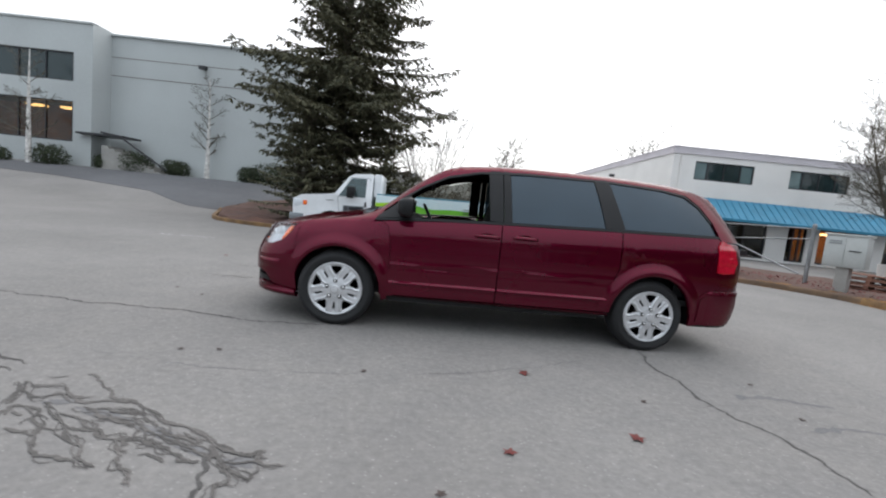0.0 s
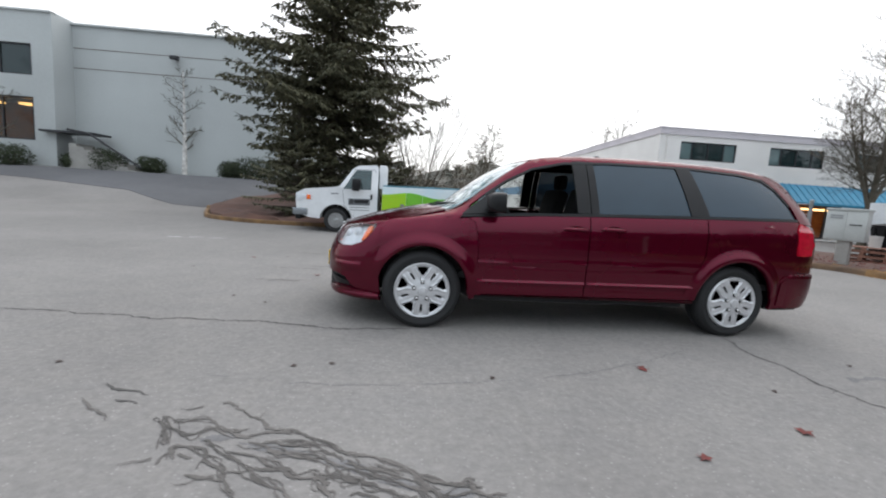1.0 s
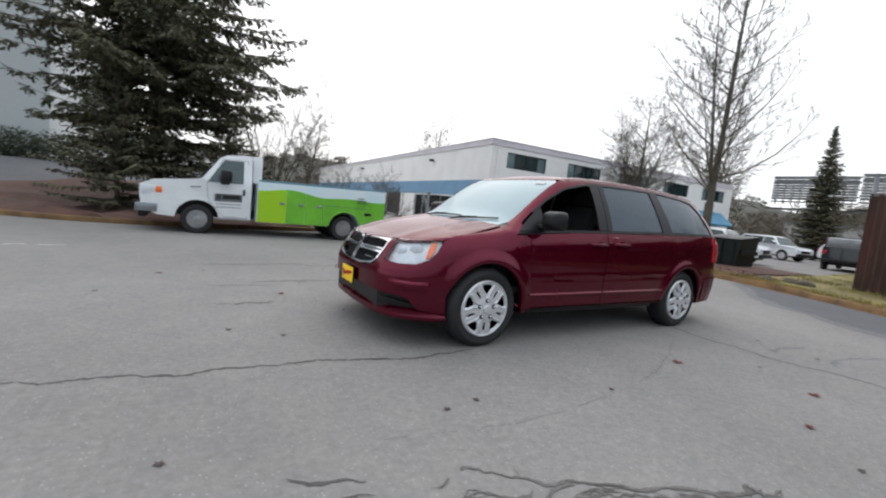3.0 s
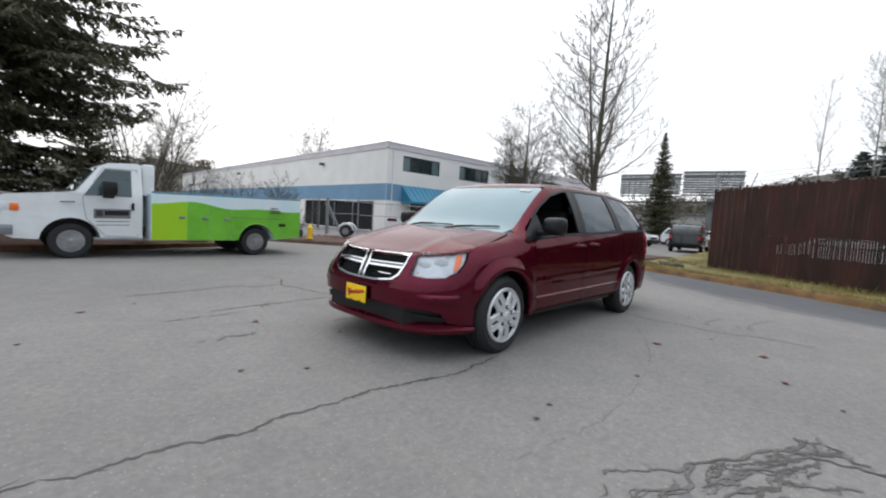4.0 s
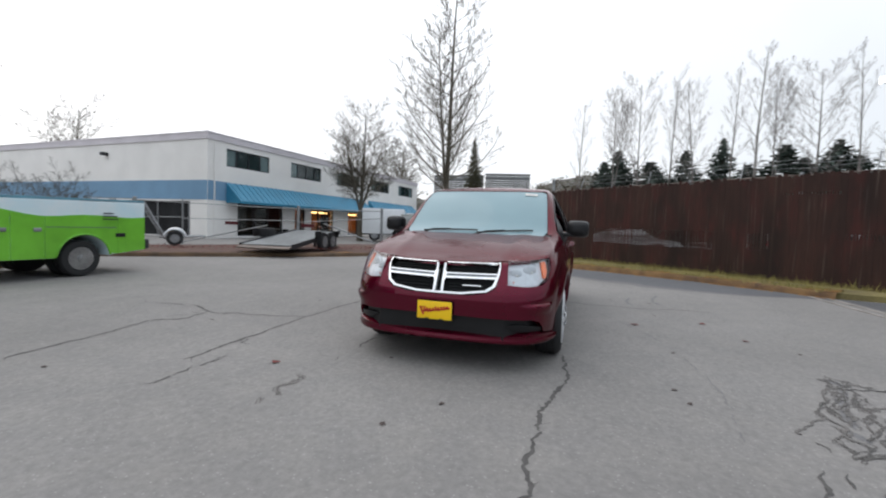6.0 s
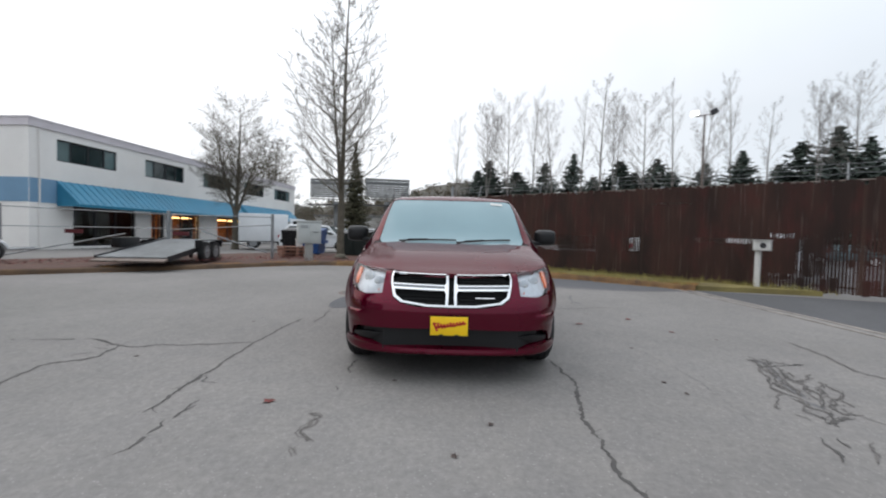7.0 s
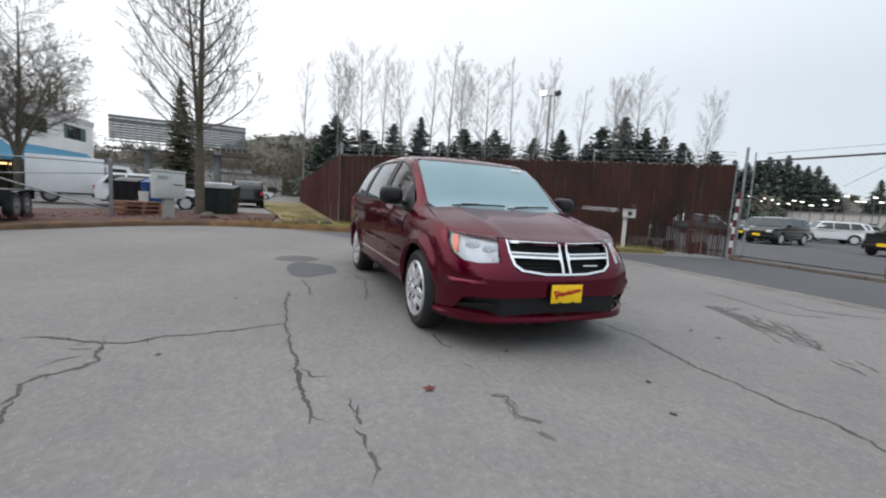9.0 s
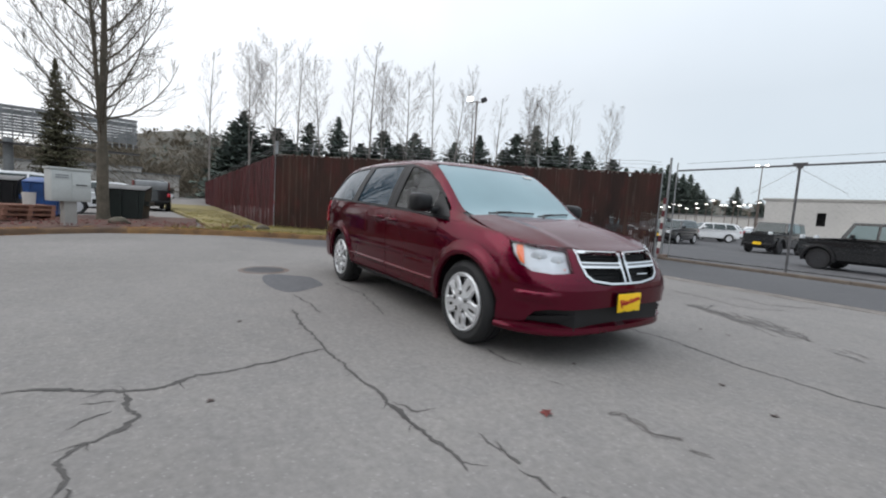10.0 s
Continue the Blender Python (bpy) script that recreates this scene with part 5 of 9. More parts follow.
        # Raised black ring paints in the shade of a recess round the nut.
        part("lug_shade_ring", lathe(bmesh.new(), [(0.019, 0.004), (0.019, -0.006), (0.011, -0.006)], n=14, centre=(0.080 * math.cos(a + 0.31), face - 0.008, 0.080 * math.sin(a + 0.31))), M["black_plastic"], wh)
    return wh


def build_van():
    van = thing("minivan", pose(0, 0.062, 0), "dark red minivan with silver wheel covers and a yellow dealer plate", "car")
    R = 0.425
    A1, A2 = (-1.539, 0.352), (1.539, 0.352)
    gap = 0.004
    # dark inner shell, seen through the shut lines and under the body
    bm = bmesh.new()
    lower = [(x, table(W_MAX, x)) for x in [lerp(-2.40, 2.52, k / 40) for k in range(41)]]
    slab(bm, [(x, -w * 0.90 + (0.30 if abs(abs(x) - 1.539) < 0.47 else 0)) for x, w in lower] + [(x, w * 0.90 - (0.30 if abs(abs(x) - 1.539) < 0.47 else 0)) for x, w in lower[::-1]], 0.275, 0.62)
    part("underbody", bm, M["black_plastic"], van, smooth=False)
    # wheel housings
    for cx, cz in (A1, A2):
        for s in (-1, 1):
            bmw = bmesh.new()
            ring = [[bmw.verts.new((cx + 0.47 * math.cos(a), s * y, cz + 0.47 * math.sin(a))) for a in [radians(lerp(2, 178, k / 20)) for k in range(21)]] for y in (0.5, 0.90)]
            for k in range(20):
                bmw.faces.new((ring[0][k], ring[0][k + 1], ring[1][k + 1], ring[1][k]))
            part("wheel_housing", bmw, M["black_plastic"], van)
    for s in (-1, 1):
        sd = on_side(s)
        # front fender, with the arch
        fz = lambda x: belt(x) - 0.012
        fender = [(-1.055, 0.30), (-1.055, 0.80), (-1.095, 1.0), (-1.155, fz(-1.16) - 0.004), (-1.40, fz(-1.40)), (-1.70, fz(-1.70)), (-1.96, fz(-1.96) - 0.01), (-1.955, 0.80), (-1.99, 0.66)]
        fender += [(x, z) for x, z in arc(*A1, R, 160, 0)] + [(A1[0] + R + 0.01, 0.28)]
        part("fender", panel(fender, sd, (0.08, 0.07), 0.0, 0.03), M["paint"], van)
        # front door and sliding door below the glass
        door = [(-1.05, 0.345), (-0.02, 0.355), (-0.02, belt(0) - 0.008), (-0.5, belt(-0.5) - 0.008), (-1.15, belt(-1.15) - 0.012), (-1.09, 1.0), (-1.05, 0.8)]
        crease = lambda u, v: 0.008 * math.exp(-((v - 0.475) / 0.018) ** 2) - 0.007 * math.exp(-((v - 0.44) / 0.03) ** 2) + 0.007 * math.exp(-((v - (0.662 + 0.02 * u)) / 0.016) ** 2) - 0.006 * math.exp(-((v - (0.632 + 0.02 * u)) / 0.016) ** 2) + 0.005 * math.exp(-((v - (0.96 + 0.025 * u)) / 0.06) ** 2)
        d1 = part("front_door", panel(door, sd, (0.12, 0.022), 0.0, 0.03, crease), M["paint"], van)
        slide = [(-0.01, 0.355), (1.085, 0.365), (1.085, 0.60), (1.16, 0.80), (1.16, belt(1.16) - 0.008), (0.5, belt(0.5) - 0.008), (-0.01, belt(0) - 0.008)]
        d2 = part("sliding_door", panel(slide, sd, (0.12, 0.022), 0.0, 0.03, crease), M["paint"], van)
        quarter = [(1.095, 0.35)] + [(x, z) for x, z in arc(*A2, R, 178, 8)] + [(2.00, 0.575), (2.10, 0.655), (2.26, 0.672), (2.26, 0.84), (2.17, 0.845), (2.15, 1.12), (2.19, 1.17), (2.16, belt(2.1) - 0.006), (1.17, belt(1.17) - 0.008), (1.17, 0.80), (1.095, 0.60)]
        part("quarter_panel", panel(quarter, sd, (0.08, 0.06), 0.0, 0.03, lambda u, v: 0.010 * math.exp(-((v - (0.96 + 0.025 * u)) / 0.05) ** 2)), M["paint"], van)
        sill = [(A1[0] + R - 0.0, 0.268), (A2[0] - R, 0.268), (A2[0] - R + 0.0, 0.345), (1.085, 0.352), (-0.01, 0.343), (-1.05, 0.333), (A1[0] + R, 0.335)]
        part("rocker_panel", panel(sill, sd, (0.15, 0.012), 0.004, 0.03, lambda u, v: -0.10 * (1 - smoothstep(0.255, 0.350, v))), M["paint"], van)
        # flared arch lips
        for (cx, cz), (a0, a1) in ((A1, (-2, 166)), (A2, (8, 178))):
            bml = bmesh.new()
            rows = []
            for k in range(29):
                a = radians(lerp(a0, a1, k / 28))
                row = []
                for rr, up in ((R + 0.115, 0.001), (R + 0.085, 0.006), (R + 0.055, 0.020), (R + 0.025, 0.032), (R - 0.002, 0.034), (R - 0.012, 0.026), (R - 0.014, -0.02)):
                    px, pz = cx + rr * math.cos(a), cz + rr * math.sin(a)
                    fade = min(1.0, min(k, 28 - k) / 4 + 0.15)
                    p, n = sd(px, max(pz, 0.25))
                    q = p + Vector((0, s, 0)) * (up * fade if up > 0 else up)
                    row.append(bml.verts.new((px, q.y, pz)))
                rows.append(row)
            for r0, r1 in zip(rows, rows[1:]):
                for j in range(6):
                    bml.faces.new((r0[j], r0[j + 1], r1[j + 1], r1[j]))
            part("arch_lip", bml, M["paint"], van, sharp=60)
        # greenhouse
        zt = lambda x: table(Z_TOP, x) - table(D_ROOF, x)
        g0 = 0.012
        frame_top = [(-1.215, belt(-1.2) + g0), (-1.0, 1.243), (-0.8, 1.385), (-0.56, 1.510), (-0.25, 1.585), (0.2, 1.618), (1.0, 1.632), (1.6, 1.608), (1.85, 1.57), (1.98, 1.48), (2.10, 1.32), (2.15, belt(2.1) + g0)]
        belt_line = [(2.15, belt(2.1) + g0), (1.0, belt(1.0) + g0), (0.0, belt(0.0) + g0), (-0.6, belt(-0.6) + g0), (-1.215, belt(-1.2) + g0)]
        strips = {
            "window_trim": [(-1.23, belt(-1.2) - 0.004), (-0.6, belt(-0.6) - 0.004), (0, belt(0) - 0.004), (1.0, belt(1) - 0.004), (2.17, belt(2.1) - 0.004), (2.165, belt(2.1) + 0.020), (1.0, belt(1) + 0.020), (0.0, belt(0) + 0.020), (-0.6, belt(-0.6) + 0.020), (-1.20, belt(-1.2) + 0.020)],
            "mirror_sail": [(-1.215, belt(-1.2) + 0.022), (-0.905, belt(-0.9) + 0.022), (-0.905, 1.305), (-1.0, 1.240)],
            "b_pillar_trim": [(-0.135, belt(0) + 0.022), (-0.008, belt(0) + 0.022), (-0.03, 1.63), (-0.165, 1.622)],
            "b_pillar_rear_trim": [(0.0, belt(0) + 0.022), (0.075, belt(0.07) + 0.022), (0.045, 1.63), (-0.022, 1.63)],
            "c_pillar_trim": [(1.0, belt(1) + 0.022), (1.19, belt(1.1) + 0.022), (1.055, 1.632), (0.905, 1.634)],
        }
        for nm, ol in strips.items():
            part(nm, panel(ol, sd, (0.15, 0.06), 0.003, 0.02), M["black_plastic"], van)
        top = [(x, z) for x, z in frame_top[1:-1]]
        upper = [(x, z + 0.020) for x, z in top]
        part("window_upper_trim", panel([(x, z) for x, z in top] + upper[::-1], sd, (0.15, 0.05), 0.003, 0.02), M["black_plastic"], van)
        panes = {
            "front_side_window": ([(-0.895, belt(-0.9) + 0.024), (-0.14, belt(-0.1) + 0.024), (-0.17, 1.588), (-0.25, 1.580), (-0.56, 1.505), (-0.8, 1.380), (-0.895, 1.312)], "clear_glass"),
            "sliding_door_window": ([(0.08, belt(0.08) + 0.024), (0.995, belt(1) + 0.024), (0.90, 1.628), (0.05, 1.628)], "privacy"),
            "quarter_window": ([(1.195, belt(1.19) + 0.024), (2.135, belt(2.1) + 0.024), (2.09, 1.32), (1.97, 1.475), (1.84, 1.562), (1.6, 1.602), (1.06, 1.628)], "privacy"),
        }
        for nm, (ol, mt) in panes.items():
            if nm == "front_side_window" and s < 0:
                continue
            part(nm, panel(ol, sd, (0.2, 0.08), -0.006, 0.0), M[mt], van, "dark tinted glass" if mt == "privacy" else "clear side glass")
        # rear bumper end, from the wheel arch round to the corner, with a ledge along its top
        flank = [(x, z) for x, z in arc(A2[0], A2[1], R, 6, -8, 4)][::-1] + [(2.005, 0.580), (2.06, 0.640), (2.13, 0.662), (2.30, 0.668), (2.44, 0.668), (2.47, 0.56), (2.46, 0.42), (2.43, 0.335), (2.30, 0.318), (2.08, 0.318)]
        part("bumper_end", panel(flank, sd, (0.05, 0.02), 0.006, 0.03, lambda u, v: 0.016 * smoothstep(2.0, 2.16, u) * (1 - smoothstep(0.640, 0.662, v))), M["paint"], van)
        # handles
        for dx, d in ((-0.15, d1), (0.215, d2)):
            hx = dx
            p, n = sd(hx, 0.985 if dx < 0 else 1.0)
            bmh = bmesh.new()
            tube(bmh, [(hx - 0.115, p.y - 0 * s, p.z), (hx - 0.09, p.y + s * 0.028, p.z + 0.004), (hx, p.y + s * 0.036, p.z + 0.006), (hx + 0.09, p.y + s * 0.028, p.z + 0.004), (hx + 0.115, p.y, p.z)], [0.014, 0.016, 0.017, 0.016, 0.014], 10)
            part("door_handle", bmh, M["paint"], d, "body-coloured pull handle")
            bmc = bmesh.new()
            lathe(bmc, [(0.0, 0.0), (0.05, 0.002), (0.062, 0.007), (0.066, 0.0)], n=24)
            bmesh.ops.scale(bmc, vec=(1.3, s * 1.0, 0.55), verts=bmc.verts)
            bmesh.ops.translate(bmc, verts=bmc.verts, vec=(hx, p.y, p.z))
            part("handle_cup", bmc, M["paint"], d)
        # bright lower crease strip
        st = [(-1.045, 0.466), (-0.025, 0.476), (-0.025, 0.498), (-1.045, 0.488)]
        part("side_moulding", panel(st, sd, (0.2, 0.005), 0.002, 0.015, lambda u, v: 0.020 * (1 - smoothstep(0.470 + 0.01 * (u + 1), 0.489 + 0.01 * (u + 1), v))), M["paint"], d1)
        st = [(0.0, 0.476), (1.075, 0.486), (1.075, 0.508), (0.0, 0.498)]
        part("side_moulding", panel(st, sd, (0.2, 0.005), 0.002, 0.015, lambda u, v: 0.020 * (1 - smoothstep(0.470 + 0.01 * (u + 1), 0.489 + 0.01 * (u + 1), v))), M["paint"], d2)
        # door mirror
        p, _ = sd(-0.96, 1.13)
        mir = new("door_mirror")
        mir.parent = van
        bmm = bmesh.new()
        prof = []
        for k, (dx, yy, zz, ry_, rz_) in enumerate(((-0.085, 0.145, 1.19, 0.045, 0.035), (-0.07, 0.145, 1.19, 0.090, 0.068), (-0.02, 0.145, 1.19, 0.112, 0.086), (0.03, 0.145, 1.19, 0.118, 0.090), (0.055, 0.145, 1.19, 0.114, 0.086))):
            ring = []
            for j in range(20):
                a = 2 * math.pi * j / 20
                c, sn = math.cos(a), math.sin(a)
                e = 0.48
                ring.append(bmm.verts.new((-0.93 + dx, p.y + s * (yy + ry_ * math.copysign(abs(c) ** e, c)), zz + rz_ * math.copysign(abs(sn) ** e, sn))))
            prof.append(ring)
        for q0, q1 in zip(prof, prof[1:]):
            for j in range(20):
                bmm.faces.new((q0[j], q0[(j + 1) % 20], q1[(j + 1) % 20], q1[j]))
        bmm.faces.new(prof[0])
        part("mirror_housing", bmm, M["black_plastic"], mir, "black mirror housing", sharp=50)
        bmg = bmesh.new()
        bmg.faces.new([bmg.verts.new((-0.882, p.y + s * (0.145 + 0.104 * math.copysign(abs(math.cos(2 * math.pi * j / 20)) ** 0.6, math.cos(2 * math.pi * j / 20))), 1.19 + 0.077 * math.copysign(abs(math.sin(2 * math.pi * j / 20)) ** 0.6, math.sin(2 * math.pi * j / 20)))) for j in range(20)])
        part("mirror_glass", bmg, M["chrome"], mir, smooth=False)
        part("mirror_arm", boxes(((-0.95, p.y + s * 0.02, 1.125), (0.10, 0.16, 0.045)), bevel=0.015), M["black_plastic"], mir)
        # tail lamp round the rear corner
        part("tail_lamp", panel([(2.185, 1.165), (2.155, 1.11), (2.172, 0.852), (2.22, 0.845), (2.36, 0.855), (2.40, 0.96), (2.36, 1.08), (2.30, 1.14)], sd, (0.04, 0.04), 0.012, 0.03,
                                lambda u, v: 0.010 * math.sin(v * 60) * 0.4), M["tail"], van, "red tail lamp")
        wheel(van, A1[0], s * 0.845, s)
        wheel(van, A2[0], s * 0.845, s)
    # roof rails over the glass
    side_open = [(-1.13, 1.160), (-1.0, 1.263), (-0.8, 1.405), (-0.56, 1.530), (-0.25, 1.605), (0.2, 1.638), (1.0, 1.650), (1.6, 1.630), (1.87, 1.592)]

    def roof_rail(s):
        hi = [(x, table(Z_TOP, x) - table(D_ROOF, x) - 0.012) for x in (-1.14, -1.0, -0.8, -0.56, -0.25, 0.2, 1.0, 1.5)] + [(1.80, 1.640), (1.90, 1.622)]
        return side_open + hi[::-1]

    for s in (-1, 1):
        part("roof_rail", panel(roof_rail(s), on_side(s), (0.10, 0.02), 0.0, 0.02), M["paint"], van)
        part("pillar_foot", panel([(-1.36, 1.030), (-1.228, 1.050), (-1.13, 1.158), (-1.0, 1.261), (-1.0, 1.292), (-1.14, 1.186), (-1.25, 1.108), (-1.36, 1.070)], on_side(s), (0.04, 0.03), 0.001, 0.02), M["paint"], van)
        part("rear_pillar", panel([(1.87, 1.594), (2.0, 1.497), (2.12, 1.337), (2.175, 1.20), (2.19, 1.165), (2.44, 1.155), (2.40, 1.335), (2.30, 1.48), (2.16, 1.60), (1.95, 1.64)], on_side(s), (0.04, 0.04), 0.003, 0.02), M["paint"], van)
    y_w = lambda x: table(W_ROOF, x)
    rx = (-0.52, -0.40, 0.0, 0.6, 1.2, 1.8, 2.1)
    roof = [(x, -y_w(x) - 0.022) for x in rx] + [(2.22, -0.5), (2.25, 0.0), (2.22, 0.5)] + [(x, y_w(x) + 0.022) for x in rx[::-1]] + [(-0.55, 0.64), (-0.59, 0.3), (-0.605, 0.0), (-0.59, -0.3), (-0.55, -0.64)]
    part("roof", panel(roof, on_top, (0.10, 0.08), 0.0, 0.02), M["paint"], van)
    # windscreen, and the pillars beside it
    wsx = (-1.22, -1.0, -0.8, -0.60)
    ws = [(-1.33, -0.72)] + [(x, -table(W_ROOF, x) + 0.03) for x in wsx] + [(-0.56, -0.64), (-0.60, -0.3), (-0.615, 0.0), (-0.60, 0.3), (-0.56, 0.64)] + [(x, table(W_ROOF, x) - 0.03) for x in wsx[::-1]] + [(-1.33, 0.72), (-1.40, 0.4), (-1.42, 0.0), (-1.40, -0.4)]
    part("windscreen", panel(ws, on_top, (0.09, 0.10), -0.004, 0.0), M["windshield"], van, "windscreen with the reflected sky put into its colour")
    for s in (-1, 1):
        px = (-1.26, -1.1, -0.9, -0.7, -0.53)
        pil = [(x, s * (table(W_ROOF, x) - 0.027)) for x in px] + [(x, s * (table(W_ROOF, x) + 0.026)) for x in px[::-1]]
        part("windscreen_pillar", panel(pil, on_top, (0.06, 0.03), 0.001, 0.02), M["paint"], van)
    part("sticker", panel([(-0.68, -0.60), (-0.63, -0.60), (-0.63, -0.46), (-0.68, -0.46)], on_top, (0.1, 0.1), 0.003, 0.0), M["white_dull"], van, "white sticker on the glass")
    # cowl, wipers
    cowl = [(-1.22, -0.80), (-1.32, -0.73), (-1.39, -0.4), (-1.41, 0), (-1.39, 0.4), (-1.32, 0.73), (-1.22, 0.80), (-1.41, 0.81), (-1.485, 0.4), (-1.52, 0), (-1.485, -0.4), (-1.41, -0.81)]
    part("cowl", panel(cowl, on_top, (0.06, 0.1), -0.004, 0.01), M["black_plastic"], van)
    for y0, y1 in ((0.55, -0.05), (-0.05, -0.62)):
        pts = []
        for k in range(7):
            y = lerp(y0, y1, k / 6)
            p, n = on_top(-1.36 + 0.07 * math.sin(k / 6 * math.pi * 0.6) + 0.10 * (y / 0.8) ** 2, y)
            pts.append(p + n * 0.010)
        wp = part("wiper", tubes((pts, 0.008, 6)), M["black_plastic"], van, "black wiper")
        p, n = on_top(-1.44, y0)
        part("wiper_arm", tubes(([p + n * 0.010, pts[1] + Vector((0, 0, 0.008)), pts[3] + Vector((0, 0, 0.006))], 0.009, 6)), M["black_plastic"], wp)
    # bonnet with two soft ridges
    ridge = lambda u, v: 0.014 * smoothstep(-1.85, -1.43, u - 0.06 * v * v) + 0.010 * math.exp(-((abs(v) - 0.50 - 0.08 * (u + 2)) / 0.07) ** 2)
    def hood_x(y, z):
        x = -2.42
        while x < -1.9 and on_top(x, y)[0].z < z:
            x += 0.0005
        return x

    lead_z = ((0.838, 0.930), (0.815, 0.925), (0.765, 0.918), (0.68, 0.908), (0.58, 0.899), (0.47, 0.891), (0.36, 0.886), (0.24, 0.884), (0.12, 0.882), (0.03, 0.882))[::-1]
    lead_y = [lerp(0.838, 0.03, k / 30) for k in range(31)]
    lead = [(hood_x(y, table(lead_z, y)), y) for y in lead_y]
    hh = [(-1.35, 0.800), (-1.70, 0.845), (-1.90, 0.845)] + [(x, y) for x, y in lead if x < -1.905]
    hood = [(x, -y) for x, y in hh] + hh[::-1] + [(-1.42, 0.4), (-1.445, 0.0), (-1.42, -0.4)]
    part("bonnet", panel(hood, on_top, (0.06, 0.06), 0.0, 0.035, ridge), M["paint"], van)
    for s in (-1, 1):
        wing = [(-1.12, s * 0.90), (-1.22, s * 0.815), (-1.36, s * 0.803), (-1.70, s * 0.848), (-1.957, s * 0.845), (-1.957, s * 0.90), (-1.7, s * 0.935), (-1.4, s * 0.93), (-1.16, s * 0.935)]
        part("fender_top", panel(wing, on_top, (0.06, 0.03), -0.001, 0.02), M["paint"], van)
    # nose: bumper skin, grille, lamps
    th = lambda x, y: math.degrees(math.atan2(y, -1.2 - x))
    edge = []
    for hx, hy in lead[::-1]:
        p, _ = on_top(hx, hy)
        edge.append((math.degrees(math.atan2(p.y, -1.2 - p.x)), p.z))

    def hood_z(u):
        return float(np.interp(abs(u), [e[0] for e in edge], [e[1] for e in edge]))

    half_nose = [(50.4, 0.90), (48.0, 0.925), (46.6, 0.84), (44.0, 0.762), (39.2, 0.716), (32.5, 0.704), (25.3, 0.718), (26.7, hood_z(26.7) - 0.004), (24.2, hood_z(24.2) - 0.004), (23.2, 0.80), (21.2, 0.694), (18.4, 0.650), (12.5, 0.626)]
    half_low = [(50.8, 0.60), (51.4, 0.29), (45.0, 0.312), (40.4, 0.342), (39.2, 0.382), (37.6, 0.424), (33.5, 0.448), (26, 0.450), (14, 0.455)]
    nose = [(-u, z) for u, z in half_nose] + [(0, 0.620)] + half_nose[::-1] + half_low + [(0, 0.462)] + [(-u, z) for u, z in half_low[::-1]]
    crease_n = lambda u, v: 0.017 * (1 - smoothstep(0.556, 0.574, v)) * smoothstep(0.47, 0.535, v) * smoothstep(29, 35, abs(u)) * (1 - smoothstep(42, 46, abs(u)))
    part("bumper_skin", panel(nose, on_front, (2.0, 0.012), 0.004, 0.04, crease_n), M["paint"], van)
    lip = [(-51, 0.30), (-38, 0.335), (-20, 0.310), (0, 0.306), (20, 0.310), (38, 0.335), (51, 0.30), (51, 0.255), (36, 0.265), (15, 0.262), (0, 0.262), (-15, 0.262), (-36, 0.265), (-51, 0.255)]
    part("lower_lip", panel(lip, on_front, (3.0, 0.010), 0.020, 0.05, lambda u, v: 0.026 * (1 - smoothstep(0.276, 0.316, v)) - 0.012 * (1 - smoothstep(0.255, 0.272, v))), M["paint"], van, "body-coloured chin lip")
    part("air_dam", panel([(-52, 0.275), (52, 0.275), (52, 0.243), (-52, 0.243)], on_front, (4, 0.03), -0.03, 0.02), M["black_plastic"], van)
    part("lower_grille", panel([(-48, 0.325), (48, 0.325), (48, 0.50), (-48, 0.50)], on_front, (4, 0.05), -0.085, 0.0), M["dark_mesh"], van, "black lower grille")
    for z in (0.375, 0.41, 0.445):
        part("grille_slat", panel([(-30, z), (30, z), (30, z + 0.012), (-30, z + 0.012)], on_front, (4, 0.02), -0.055, 0.012), M["dark_mesh"], van)
    for s in (-1, 1):
        fin = [(44 * s, 0.345), (30 * s, 0.335), (24 * s, 0.40), (30 * s, 0.405), (40 * s, 0.375)]
        part("fog_lamp_trim", panel(fin, on_front, (3, 0.02), -0.012, 0.03), M["black_plastic"], van)
    tops = (24.0, 18, 12, 6)
    lows = ((23.0, 0.80), (21.0, 0.70), (17.8, 0.656), (9, 0.632))
    grille_out = [(-u, hood_z(u) - 0.003) for u in tops] + [(0, hood_z(0) - 0.003)] + [(u, hood_z(u) - 0.003) for u in tops[::-1]] + list(lows) + [(0, 0.630)] + [(-u, z) for u, z in lows[::-1]]
    part("grille", panel(grille_out, on_front, (2, 0.03), -0.055, 0.0), M["dark_mesh"], van, "black egg-crate grille")
    for s in (-1, 1):
        out = [(23.95, hood_z(24) - 0.006), (23.0, 0.80), (21.0, 0.70), (18.0, 0.656), (9, 0.630), (0, 0.628)]
        inn = [(23.4, hood_z(23.4) - 0.006), (22.2, 0.80), (20.1, 0.708), (17.3, 0.670), (8.8, 0.645), (0, 0.643)]
        part("chrome_surround", panel([(u * s, z) for u, z in out] + [(u * s, z) for u, z in inn[::-1]], on_front, (1.5, 0.03), 0.008, 0.03), M["chrome"], van, "chrome grille surround")
        part("chrome_edge", panel([(u * s, hood_z(u) - 0.003) for u in (2.2, 8, 13, 18, 23.6)] + [(u * s, hood_z(u) - 0.008) for u in (23.6, 18, 13, 8, 2.2)], on_front, (2, 0.02), 0.000, 0.02), M["chrome"], van, "thin chrome upper edge")
